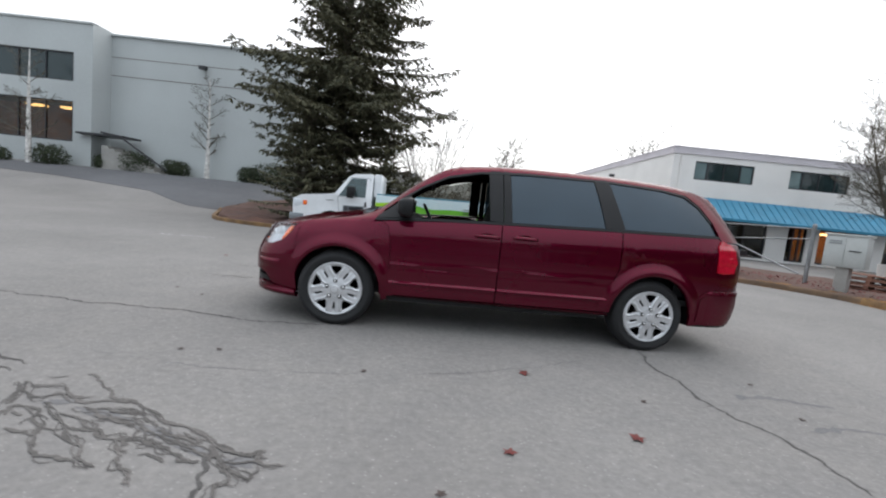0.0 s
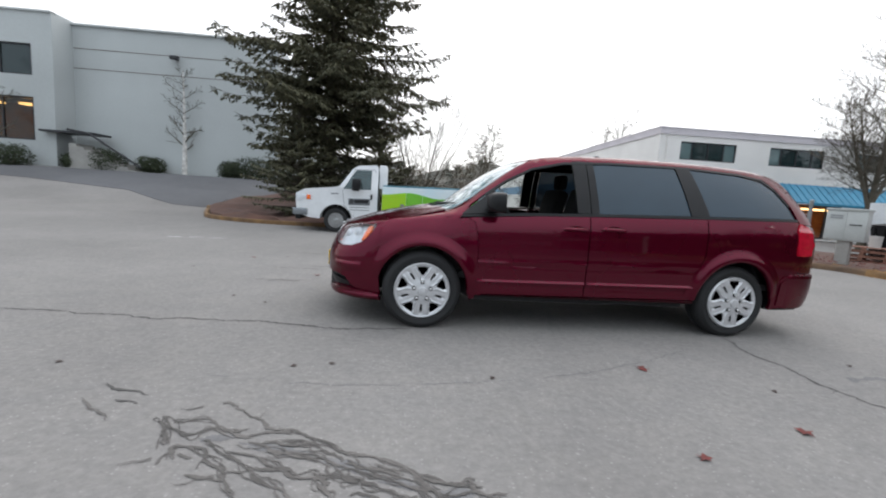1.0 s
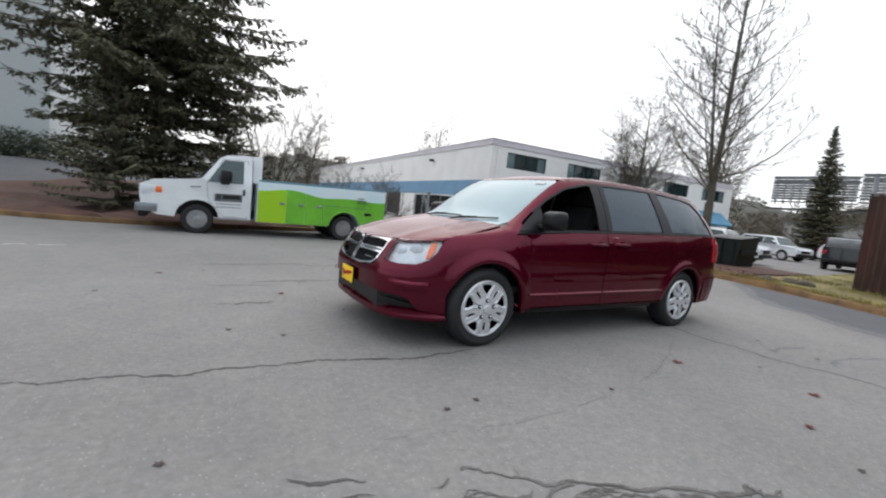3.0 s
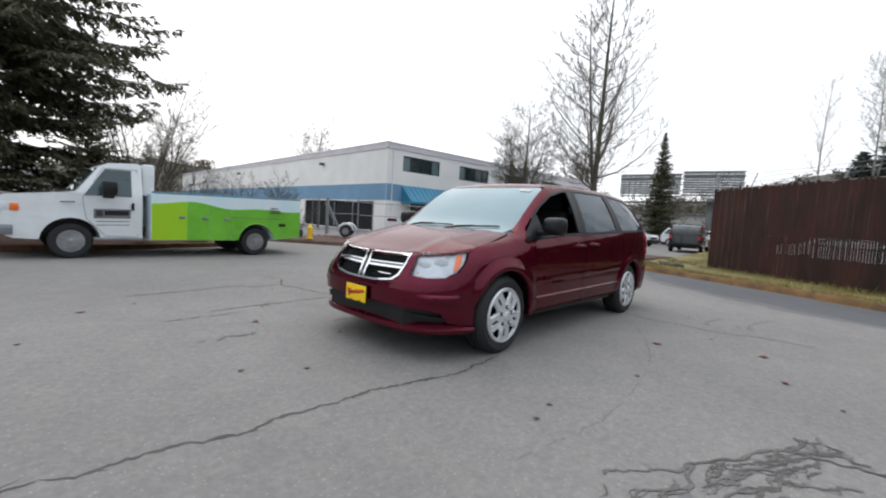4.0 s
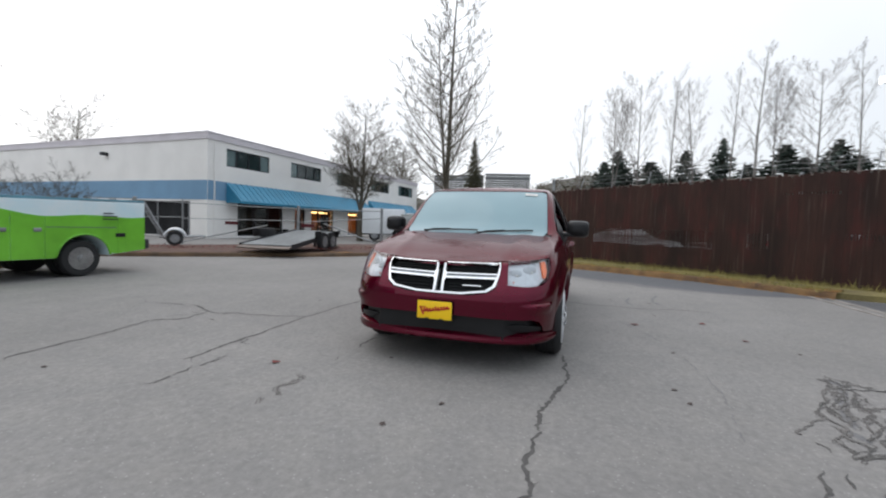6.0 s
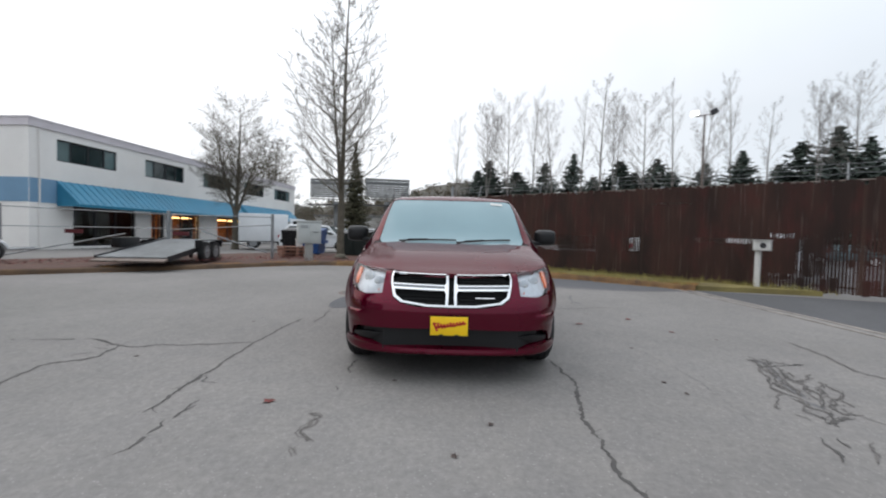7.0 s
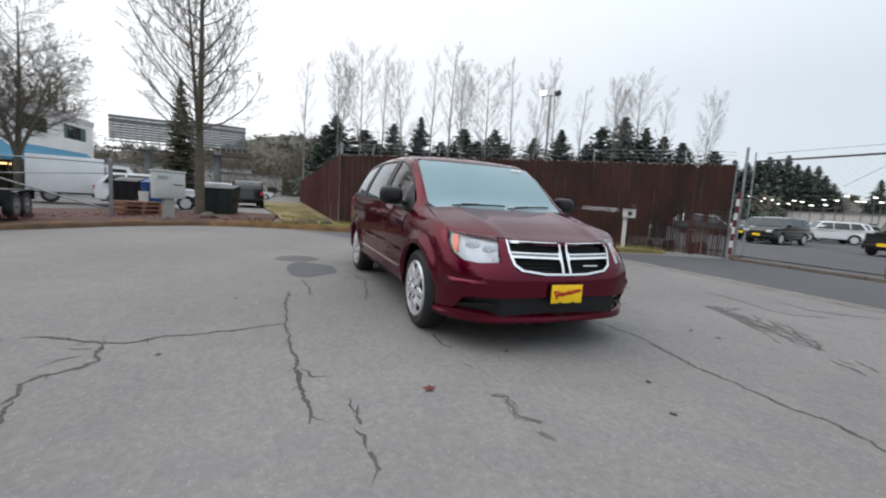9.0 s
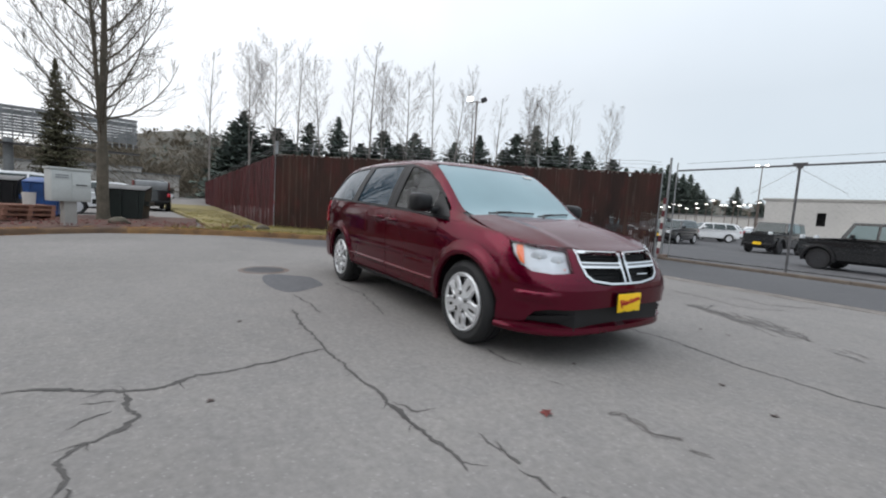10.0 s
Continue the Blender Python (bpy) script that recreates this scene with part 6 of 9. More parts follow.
        for z0, z1, zo in ((0.748, 0.764, 0.008), (0.782, 0.792, 0.008)):
            part("chrome_bar", panel([(2.4 * s, z0), (21.8 * s, z0 + zo), (22.0 * s, z1 + zo), (2.4 * s, z1)], on_front, (1.5, 0.02), 0.008, 0.035), M["chrome"], van, "chrome cross bar")
        part("bar_fill", panel([(2.0 * s, 0.764), (21.8 * s, 0.770), (22.0 * s, 0.792), (2.0 * s, 0.784)], on_front, (1.5, 0.02), -0.002, 0.03), M["silver_paint"], van)
        part("chrome_upright", panel([(1.1 * s, 0.640), (2.1 * s, 0.640), (2.0 * s, 0.72), (2.6 * s, 0.75), (2.6 * s, 0.792), (2.0 * s, 0.81), (2.1 * s, 0.868), (1.2 * s, 0.868), (1.0 * s, 0.80), (1.0 * s, 0.70)], on_front, (1.5, 0.02), 0.012, 0.04), M["chrome"], van, "chrome centre upright")
    part("grille_emblem", panel([(-0.9, 0.66), (0, 0.650), (0.9, 0.66), (0.9, 0.78), (0, 0.81), (-0.9, 0.78)], on_front, (1, 0.03), 0.012, 0.03), M["silver"], van, "plain metal emblem")
    for s in (-1, 1):
        for (u0, u1) in ((3.4, 21.6),):
            for z0, z1 in ((0.655, 0.735), (0.805, 0.862)):
                for k in range(3):
                    z = lerp(z0, z1, (k + 0.5) / 3)
                    uu = u1 - (5.0 if z < 0.68 else 2.0 if z < 0.71 else 0)
                    part("grille_slat", panel([(u0 * s, z - 0.004), (uu * s, z - 0.004), (uu * s, z + 0.004), (u0 * s, z + 0.004)], on_front, (3, 0.02), -0.035, 0.015), M["dark_mesh"], van)
    part("model_badge", panel([(-16, 0.702), (-9, 0.702), (-9, 0.709), (-16, 0.709)], on_front, (2, 0.02), -0.012, 0.01), M["chrome"], van)
    for s in (-1, 1):
        lamp = [(25.8 * s, 0.726), (27.1 * s, hood_z(27.1) - 0.004)] + [(u * s, hood_z(u) - 0.004) for u in (29, 33, 37, 41, 44.5)] + [(47.4 * s, 0.925), (45.9 * s, 0.84), (43.3 * s, 0.768), (38.7 * s, 0.724), (32.2 * s, 0.712)]
        hl = new("headlamp")
        hl.parent = van
        part("lamp_bowl", panel([(u, v + 0.014 if v > 0.86 else v) for u, v in lamp], on_front, (2, 0.03), -0.040, 0.0), M["lamp_bowl"], hl, "silver lamp bowl")
        part("lamp_lens", panel([(u, v + 0.005 if v > 0.86 else v) for u, v in lamp], on_front, (2, 0.03), 0.005, 0.006), M["lens"], hl, "clear lamp lens")
        amb = [(42.0 * s, 0.772), (43.4 * s, 0.782), (45.0 * s, 0.845), (45.2 * s, hood_z(45.2) - 0.014), (42.8 * s, hood_z(42.8) - 0.012), (42.1 * s, 0.84)]
        part("turn_signal", panel(amb, on_front, (2, 0.03), -0.020, 0.018), M["amber"], hl, "amber turn signal")
        for u, z, r in ((36.6, 0.812, 0.066), (29.8, 0.79, 0.056)):
            p, n = on_front(u * s, z)
            bmr = bmesh.new()
            lathe(bmr, [(0.0, 0.012), (r * 0.4, 0.0105), (r * 0.75, 0.006), (r * 0.95, 0.0), (r, -0.012)], axis="x", n=28)
            n2 = Vector((n.x, n.y, 0)).normalized()
            bmesh.ops.transform(bmr, matrix=Matrix.Translation(p - n2 * 0.052) @ n2.to_track_quat("X", "Z").to_matrix().to_4x4(), verts=bmr.verts)
            part("reflector", bmr, M["lamp_bowl"], hl)
            bmb = bmesh.new()
            bmesh.ops.create_uvsphere(bmb, u_segments=12, v_segments=8, radius=0.010, matrix=Matrix.Translation(p - n2 * 0.024))
            part("bulb", bmb, M["white_dull"], hl)
        p, n = on_front(28.0 * s, 0.750)
        bmb = bmesh.new()
        bmesh.ops.create_uvsphere(bmb, u_segments=10, v_segments=8, radius=0.007, matrix=Matrix.Translation(p - n * 0.025))
        part("amber_bulb", bmb, M["amber"], hl)
    # dealer plate
    pl = new("dealer_plate")
    pl.parent = van
    p, _ = on_front(3, 0.49)
    pl.matrix_basis = pose(p.x - 0.035, 0.012, 0.49, 0, 0, 0)
    part("card", boxes(((0, 0, 0), (0.008, 0.292, 0.146)), bevel=0.003), M["yellow"], pl, "yellow dealer card")
    part("plate_holder", boxes(((0.010, 0, -0.004), (0.008, 0.300, 0.158)), ((-0.004, 0.06, -0.072), (0.010, 0.03, 0.014)), ((-0.004, -0.06, -0.072), (0.010, 0.03, 0.014))), M["black_plastic"], pl)
    bmk = bmesh.new()
    rngp = random.Random(5)
    for k in range(10):
        y = 0.105 - 0.024 * k
        box(bmk, (-0.0055, y, -0.008 + 0.034 * k / 9 + rngp.uniform(-0.003, 0.003)), (0.002, 0.016, rngp.uniform(0.026, 0.040) if k else 0.072), rx=-24)
        box(bmk, (-0.0055, y - 0.011, -0.014 + 0.034 * k / 9 + rngp.uniform(-0.002, 0.006)), (0.002, 0.020, 0.013), rx=-12 + rngp.uniform(-20, 20))
    box(bmk, (-0.0055, 0.098, 0.020), (0.002, 0.050, 0.008), rx=-10)
    part("lettering", bmk, M["red_ink"], pl, "red slanted marks")
    # tail end
    part("rear_bumper", panel([(-66, 0.345), (-50, 0.325), (0, 0.32), (50, 0.325), (66, 0.345), (66, 0.575), (60, 0.662), (0, 0.668), (-60, 0.662), (-66, 0.575)], on_rear, (4, 0.05), 0.018, 0.04), M["paint"], van)
    part("tailgate", panel([(-56, 0.67), (56, 0.67), (54, 1.14), (-54, 1.14)], on_rear, (5, 0.06), 0.0, 0.02), M["paint"], van)
    part("rear_window", panel([(-54, 1.15), (54, 1.15), (46, 1.52), (-46, 1.52)], on_rear, (5, 0.06), -0.003, 0.0), M["privacy"], van)
    part("tailgate_top", panel([(-46, 1.53), (46, 1.53), (40, 1.60), (-40, 1.60)], on_rear, (5, 0.03), 0.0, 0.02), M["paint"], van)
    part("exhaust", tubes(([(2.0, -0.45, 0.27), (2.55, -0.45, 0.26)], 0.03, 12)), M["galv"], van)
    # cabin
    part("cabin_floor", boxes(((0.4, 0, 0.50), (3.2, 1.72, 0.06)), ((2.1, 0, 0.8), (0.5, 1.6, 0.5))), M["interior"], van)
    part("dashboard", boxes(((-1.05, 0, 0.98), (0.55, 1.55, 0.26), 0, 0.06), ((-1.22, 0, 0.72), (0.25, 1.5, 0.5))), M["interior"], van)
    part("headliner", panel([(-0.45, -0.6), (2.1, -0.58), (2.1, 0.58), (-0.45, 0.6)], on_top, (0.3, 0.2), -0.05, 0.0), M["interior"], van)
    for s in (-1, 1):
        part("door_card", panel([(-1.04, 0.36), (1.1, 0.36), (1.1, 1.13), (-1.04, 1.06)], on_side(s), (0.3, 0.1), -0.09, 0.0), M["interior"], van)
        for x, z in ((-0.05, 0.0), (0.95, 0.02), (1.75, 0.04)):
            seat = part("seat", boxes(((x - 0.18, s * 0.40, 0.70 + z), (0.52, 0.50, 0.16), 0, 0.05), ((x + 0.14, s * 0.40, 1.05 + z), (0.16, 0.48, 0.66), 0, 0.05, 14.0)), M["interior"], van, "dark upholstered seat")
            part("headrest", boxes(((x + 0.25, s * 0.40, 1.47 + z), (0.10, 0.26, 0.18), 0, 0.04), ((x + 0.24, s * 0.40 - 0.05, 1.36 + z), (0.015, 0.015, 0.14)), ((x + 0.24, s * 0.40 + 0.05, 1.36 + z), (0.015, 0.015, 0.14))), M["interior"], seat)
    bms = bmesh.new()
    ring = [Vector((0, 0.19 * math.cos(a), 0.19 * math.sin(a))) for a in [2 * math.pi * k / 28 for k in range(29)]]
    tilt = pose(-0.68, -0.40, 1.06, 0, -28, 0)
    tube(bms, [tilt @ p for p in ring], 0.016, 8, cap=False)
    for a in (0, 180, 270):
        tube(bms, [tilt @ Vector((0, 0, 0)), tilt @ Vector((0, 0.18 * math.cos(radians(a)), 0.18 * math.sin(radians(a))))], 0.018, 6)
    tube(bms, [tilt @ Vector((0, 0, 0)), tilt @ Vector((-0.3, 0, -0.02))], 0.035, 8)
    part("steering_wheel", bms, M["black_plastic"], van)
    part("rear_view_mirror", boxes(((-0.68, 0, 1.44), (0.03, 0.24, 0.07), 0, 0.012)), M["black_plastic"], van)


build_van()


# ---- vehicles made from side profiles ----
def profile_body(profile, half, bevel=0.03):
    """A body from a side outline (x, z), its half width given by height."""
    bm = bmesh.new()
    rows = [[bm.verts.new((x, s * half(x, z), z)) for x, z in profile] for s in (-1, 1)]
    n = len(profile)
    bm.faces.new(rows[0])
    bm.faces.new(rows[1][::-1])
    for i in range(n):
        bm.faces.new((rows[0][i], rows[1][i], rows[1][(i + 1) % n], rows[0][(i + 1) % n]))
    bmesh.ops.recalc_face_normals(bm, faces=bm.faces)
    if bevel:
        es = [e for e in bm.edges if abs(e.verts[0].co.y - e.verts[1].co.y) < abs(e.verts[0].co.x - e.verts[1].co.x) + abs(e.verts[0].co.z - e.verts[1].co.z)]
        lo, hi = min(z for _, z in profile), max(z for _, z in profile)
        cut = set()
        for k in range(1, 12):
            z = lerp(lo, hi, k / 12)
            r = bmesh.ops.bisect_plane(bm, geom=bm.verts[:] + bm.edges[:] + bm.faces[:], plane_co=(0, 0, z), plane_no=(0, 0, 1))
            cut |= {e for e in r["geom_cut"] if isinstance(e, bmesh.types.BMEdge)}
        for v in bm.verts:
            v.co.y = math.copysign(half(v.co.x, v.co.z), v.co.y)
        cut = {e for e in cut if e.is_valid}
        es = [e for e in bm.edges if e not in cut and abs(e.verts[0].co.y - e.verts[1].co.y) < 0.6 * (abs(e.verts[0].co.x - e.verts[1].co.x) + abs(e.verts[0].co.z - e.verts[1].co.z))]
        bmesh.ops.bevel(bm, geom=es, offset=bevel, segments=3, profile=0.5, affect="EDGES", clamp_overlap=True)
    bmesh.ops.triangulate(bm, faces=[f for f in bm.faces if len(f.verts) > 4])
    return bm


def side_plate(outline, half, s, lift, thick=0.012):
    """A thin plate on the side of a profile body."""
    bm = bmesh.new()
    a = [bm.verts.new((x, s * (half(x, z) + lift), z)) for x, z in outline]
    b = [bm.verts.new((x, s * (half(x, z) + lift - thick), z)) for x, z in outline]
    bm.faces.new(a), bm.faces.new(b[::-1])
    for i in range(len(a)):
        bm.faces.new((a[i], a[(i + 1) % len(a)], b[(i + 1) % len(a)], b[i]))
    return bm


def plain_wheel(parent, x, y, s, r, w, rim_mat, hub_r=0.55):
    wh = new("wheel")
    wh.parent = parent
    wh.matrix_basis = pose(x, y, r, 0, 0, 0 if s < 0 else 180)
    part("tyre", lathe(bmesh.new(), [(r * hub_r, -w / 2 + 0.02), (r * 0.8, -w / 2), (r * 0.94, -w / 2 + 0.01), (r, -w / 2 + 0.05), (r, w / 2 - 0.05), (r * 0.94, w / 2), (r * hub_r, w / 2)], n=28), M["rubber"], wh)
    bm = lathe(bmesh.new(), [(r * hub_r + 0.008, -w / 2 + 0.012), (r * hub_r - 0.015, -w / 2 + 0.03), (r * hub_r - 0.03, -w / 2 + 0.075), (r * 0.42, -w / 2 + 0.085), (r * 0.31, -w / 2 + 0.060), (r * 0.27, -w / 2 + 0.040), (r * 0.20, -w / 2 + 0.035), (r * 0.17, -w / 2 - 0.012), (0, -w / 2 - 0.018)], n=28)
    rim = part("rim", bm, rim_mat, wh)
    for k in range(8):
        a = 2 * math.pi * k / 8
        part("rim_hole", lathe(bmesh.new(), [(0.0, -0.004), (r * 0.095, -0.002), (r * 0.095, 0.02)], n=8, centre=(r * 0.42 * math.cos(a), -w / 2 + 0.078, r * 0.42 * math.sin(a))), M["black_plastic"], rim)
    return wh


def build_service_truck():
    # own axes: nose towards -x, near side at y = -1.02
    tr = thing("service_truck", pose(0, 9.45, ground_height(0, 9.4)), "white cab service truck with a green and sky-blue utility body", "truck")
    hw = lambda x, z: 1.0 - 0.16 * smoothstep(1.2, 2.1, z) - 0.10 * smoothstep(3.9, 4.8, -x)
    r = 0.365
    fx, rx = -3.58, 0.17
    cab = [(-4.74, 0.55), (-4.78, 0.86), (-4.74, 1.14), (-4.52, 1.26), (-3.62, 1.37), (-3.50, 1.40), (-3.12, 1.95), (-2.95, 2.05), (-2.42, 2.10), (-2.36, 2.02), (-2.36, 0.40), (-3.06, 0.40)] + arc(fx, r, 0.485, 4, 176, 10) + [(-4.42, 0.42)]
    cb = part("cab", profile_body(cab, hw, 0.05), M["white_paint"], tr, "white cab", sharp=40)
    part("underside", boxes(((-1.3, 0, 0.55), (5.6, 1.1, 0.25)), ((-3.8, 0, 0.75), (1.2, 1.3, 0.5))), M["black_plastic"], tr)
    for s in (-1, 1):
        win = [(-3.38, 1.33), (-2.56, 1.345), (-2.56, 1.93), (-3.02, 1.915)]
        w = part("side_window", side_plate(win, hw, s, 0.012), M["cab_glass"], cb, "blue-grey cab side window")
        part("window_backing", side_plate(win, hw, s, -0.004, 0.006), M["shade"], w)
        part("door_outline", tubes(*[([(a[0], s * (hw(*a) + 0.002), a[1]), (b[0], s * (hw(*b) + 0.002), b[1])], 0.006, 4) for a, b in zip(
            [(-3.40, 1.27), (-3.34, 0.84), (-3.02, 0.48), (-2.45, 0.46), (-2.45, 1.95), (-3.05, 1.93)], [(-3.34, 0.84), (-3.02, 0.48), (-2.45, 0.46), (-2.45, 1.95), (-3.05, 1.93), (-3.40, 1.27)])]), M["silver_paint"], cb)
        part("door_handle", boxes(((-2.54, s * (hw(-2.5, 1.1) + 0.015), 1.13), (0.05, 0.03, 0.16), 0, 0.01)), M["black_plastic"], cb)
        sg = part("door_sign", side_plate([(-3.22, 0.85), (-2.58, 0.87), (-2.58, 1.07), (-3.22, 1.05)], hw, s, 0.008), M["silver_paint"], cb, "pale door sign with dark bars")
        part("sign_bar", side_plate([(-3.04, 0.92), (-2.62, 0.935), (-2.62, 1.035), (-3.04, 1.02)], hw, s, 0.014), M["black_plastic"], sg)
        part("sign_mark", side_plate([(-3.18, 0.90), (-3.07, 0.905), (-3.07, 1.03), (-3.18, 1.02)], hw, s, 0.014), M["frame_dark"], sg)
        for z in (0.70, 0.78):
            part("sign_line", side_plate([(-3.18, z), (-2.60, z + 0.015), (-2.60, z + 0.03), (-3.18, z + 0.015)], hw, s, 0.008), M["silver_paint"], sg)
        part("side_badge", side_plate([(-3.75, 1.15), (-3.52, 1.165), (-3.52, 1.19), (-3.75, 1.175)], hw, s, 0.008), M["silver_paint"], cb)
        mir = part("door_mirror", boxes(((-2.98, s * 1.18, 1.50), (0.26, 0.22, 0.30), 0, 0.05), ((-3.00, s * 1.18, 1.34), (0.20, 0.18, 0.10), 0, 0.03)), M["black_plastic"], cb, "black tow mirror")
        part("mirror_arm", tubes(([(-3.10, s * 0.93, 1.40), (-3.02, s * 1.15, 1.42)], 0.025, 6)), M["black_plastic"], mir)
        part("headlamp", boxes(((-4.70, s * 0.70, 1.0), (0.18, 0.38, 0.26), 0, 0.03), ((-4.60, s * 0.885, 1.0), (0.30, 0.07, 0.24), 0, 0.02)), M["reflector"], cb, "clear headlamp")
        part("marker_lamp", boxes(((-4.40, s * 0.925, 1.02), (0.12, 0.05, 0.14), 0, 0.01)), M["amber"], cb)
    part("windscreen", profile_body([(-3.535, 1.42), (-3.155, 1.93), (-3.135, 1.92), (-3.515, 1.41)], lambda x, z: 0.84 - 0.08 * (z - 1.4), 0), M["dark_glass"], cb, "raked windscreen")
    part("grille", boxes(((-4.75, 0, 0.98), (0.03, 0.95, 0.26), 0, 0.01)), M["silver_paint"], cb)
    part("front_bumper", boxes(((-4.80, 0, 0.58), (0.14, 1.86, 0.22), 0, 0.04), ((-4.62, -0.94, 0.58), (0.4, 0.07, 0.20), 0, 0.02), ((-4.62, 0.94, 0.58), (0.4, 0.07, 0.20), 0, 0.02)), M["silver_paint"], tr, "grey front bumper")
    part("air_dam", boxes(((-4.72, 0, 0.42), (0.16, 1.7, 0.16), 0, 0.02)), M["black_plastic"], tr)
    part("headache_rack", boxes(((-2.22, 0, 1.75), (0.24, 1.72, 0.72), 0, 0.05)), M["white_paint"], tr, "white raised cab back fairing")
    # utility body
    bw = 1.12
    bl = [(-2.22, 0.40), (-2.22, 1.46), (1.40, 1.54), (1.40, 0.50), (0.66, 0.42)] + arc(rx, r, 0.48, 5, 175, 10) + [(-0.35, 0.40)]
    body = part("utility_body", profile_body(bl, lambda x, z: bw, 0.015), M["sky_wrap"], tr, "pale blue upper part of the wrapped utility body")
    hill_line = lambda x: 1.25 + 0.05 * math.sin((x + 2.3) * 2.1) + 0.03 * math.sin(x * 4.3 + 1) - 0.10 * smoothstep(0.5, 1.4, x)
    for s in (-1, 1):
        segs = ((-2.215, -1.496), (-1.489, -0.996), (-0.989, -0.496), (-0.489, 0.804), (0.811, 1.395))
        for a, b in segs:
            top = [(lerp(b, a, k / 6), hill_line(lerp(b, a, k / 6))) for k in range(7)]
            low = [(a, 0.405)] + [(b, 0.405)]
            if a > -0.6 and a < 0.5:
                low = [(a, 0.405), (-0.315, 0.405)] + arc(rx, r, 0.485, 172, 10, 10) + [(b, 0.438)]
            if a > 0.5:
                low = [(a, 0.445), (b, 0.505)]
            part("compartment_door", side_plate(low + top, lambda x, z: bw, s, 0.010), M["green_wrap"] if a < -2 else M["grass_wrap"], body, "lime green compartment door" if a < -2 else "grass green compartment door")
            if b < 0:
                part("latch", boxes(((b - 0.11, s * (bw + 0.016), 0.94), (0.12, 0.02, 0.07), 0, 0.01)), M["galv"], body)
        part("running_board", boxes(((-2.80, s * 1.0, 0.42), (0.84, 0.14, 0.05), 0, 0.01)), M["galv"], tr)
        part("seam_strip", boxes(((0.15, s * (bw + 0.013), 0.99), (1.25, 0.008, 0.012))), M["silver_paint"], body)
        for z, x, ln in ((1.22, 0.66, 0.28), (1.16, 0.66, 0.30), (1.28, 0.62, 0.20)):
            part("dark_bar", boxes(((x, s * (bw + 0.014), z), (ln, 0.008, 0.022))), M["frame_dark"], body)
        part("fuel_cap", boxes(((0.86, s * (bw + 0.016), 0.83), (0.20, 0.014, 0.08), 0, 0.01)), M["black_plastic"], body)
        part("arch_trim", tubes(([(x, s * (bw + 0.008), z) for x, z in arc(rx, r, 0.49, 172, 8, 14)], 0.022, 6)), M["grass_wrap"], body)
        plain_wheel(tr, fx, s * 0.86, s, r, 0.24, M["steel_rim"], 0.6)
        plain_wheel(tr, rx, s * 0.92, s, r, 0.24, M["steel_rim"], 0.6)
        plain_wheel(tr, rx, s * 0.62, s, r, 0.22, M["rust_steel"], 0.6)
        part("top_rail", boxes(((-0.4, s * (bw - 0.06), 1.53), (3.6, 0.10, 0.04), 0, 0.01, -1.25)), M["bluegreen"], tr)
    part("rear_bumper", boxes(((1.46, 0, 0.62), (0.16, 2.16, 0.22), 0, 0.02)), M["frame_dark"], tr)
    part("tail_lamp", boxes(((1.41, -1.0, 0.9), (0.02, 0.10, 0.24)), ((1.41, 1.0, 0.9), (0.02, 0.10, 0.24))), M["tail"], tr)


build_service_truck()


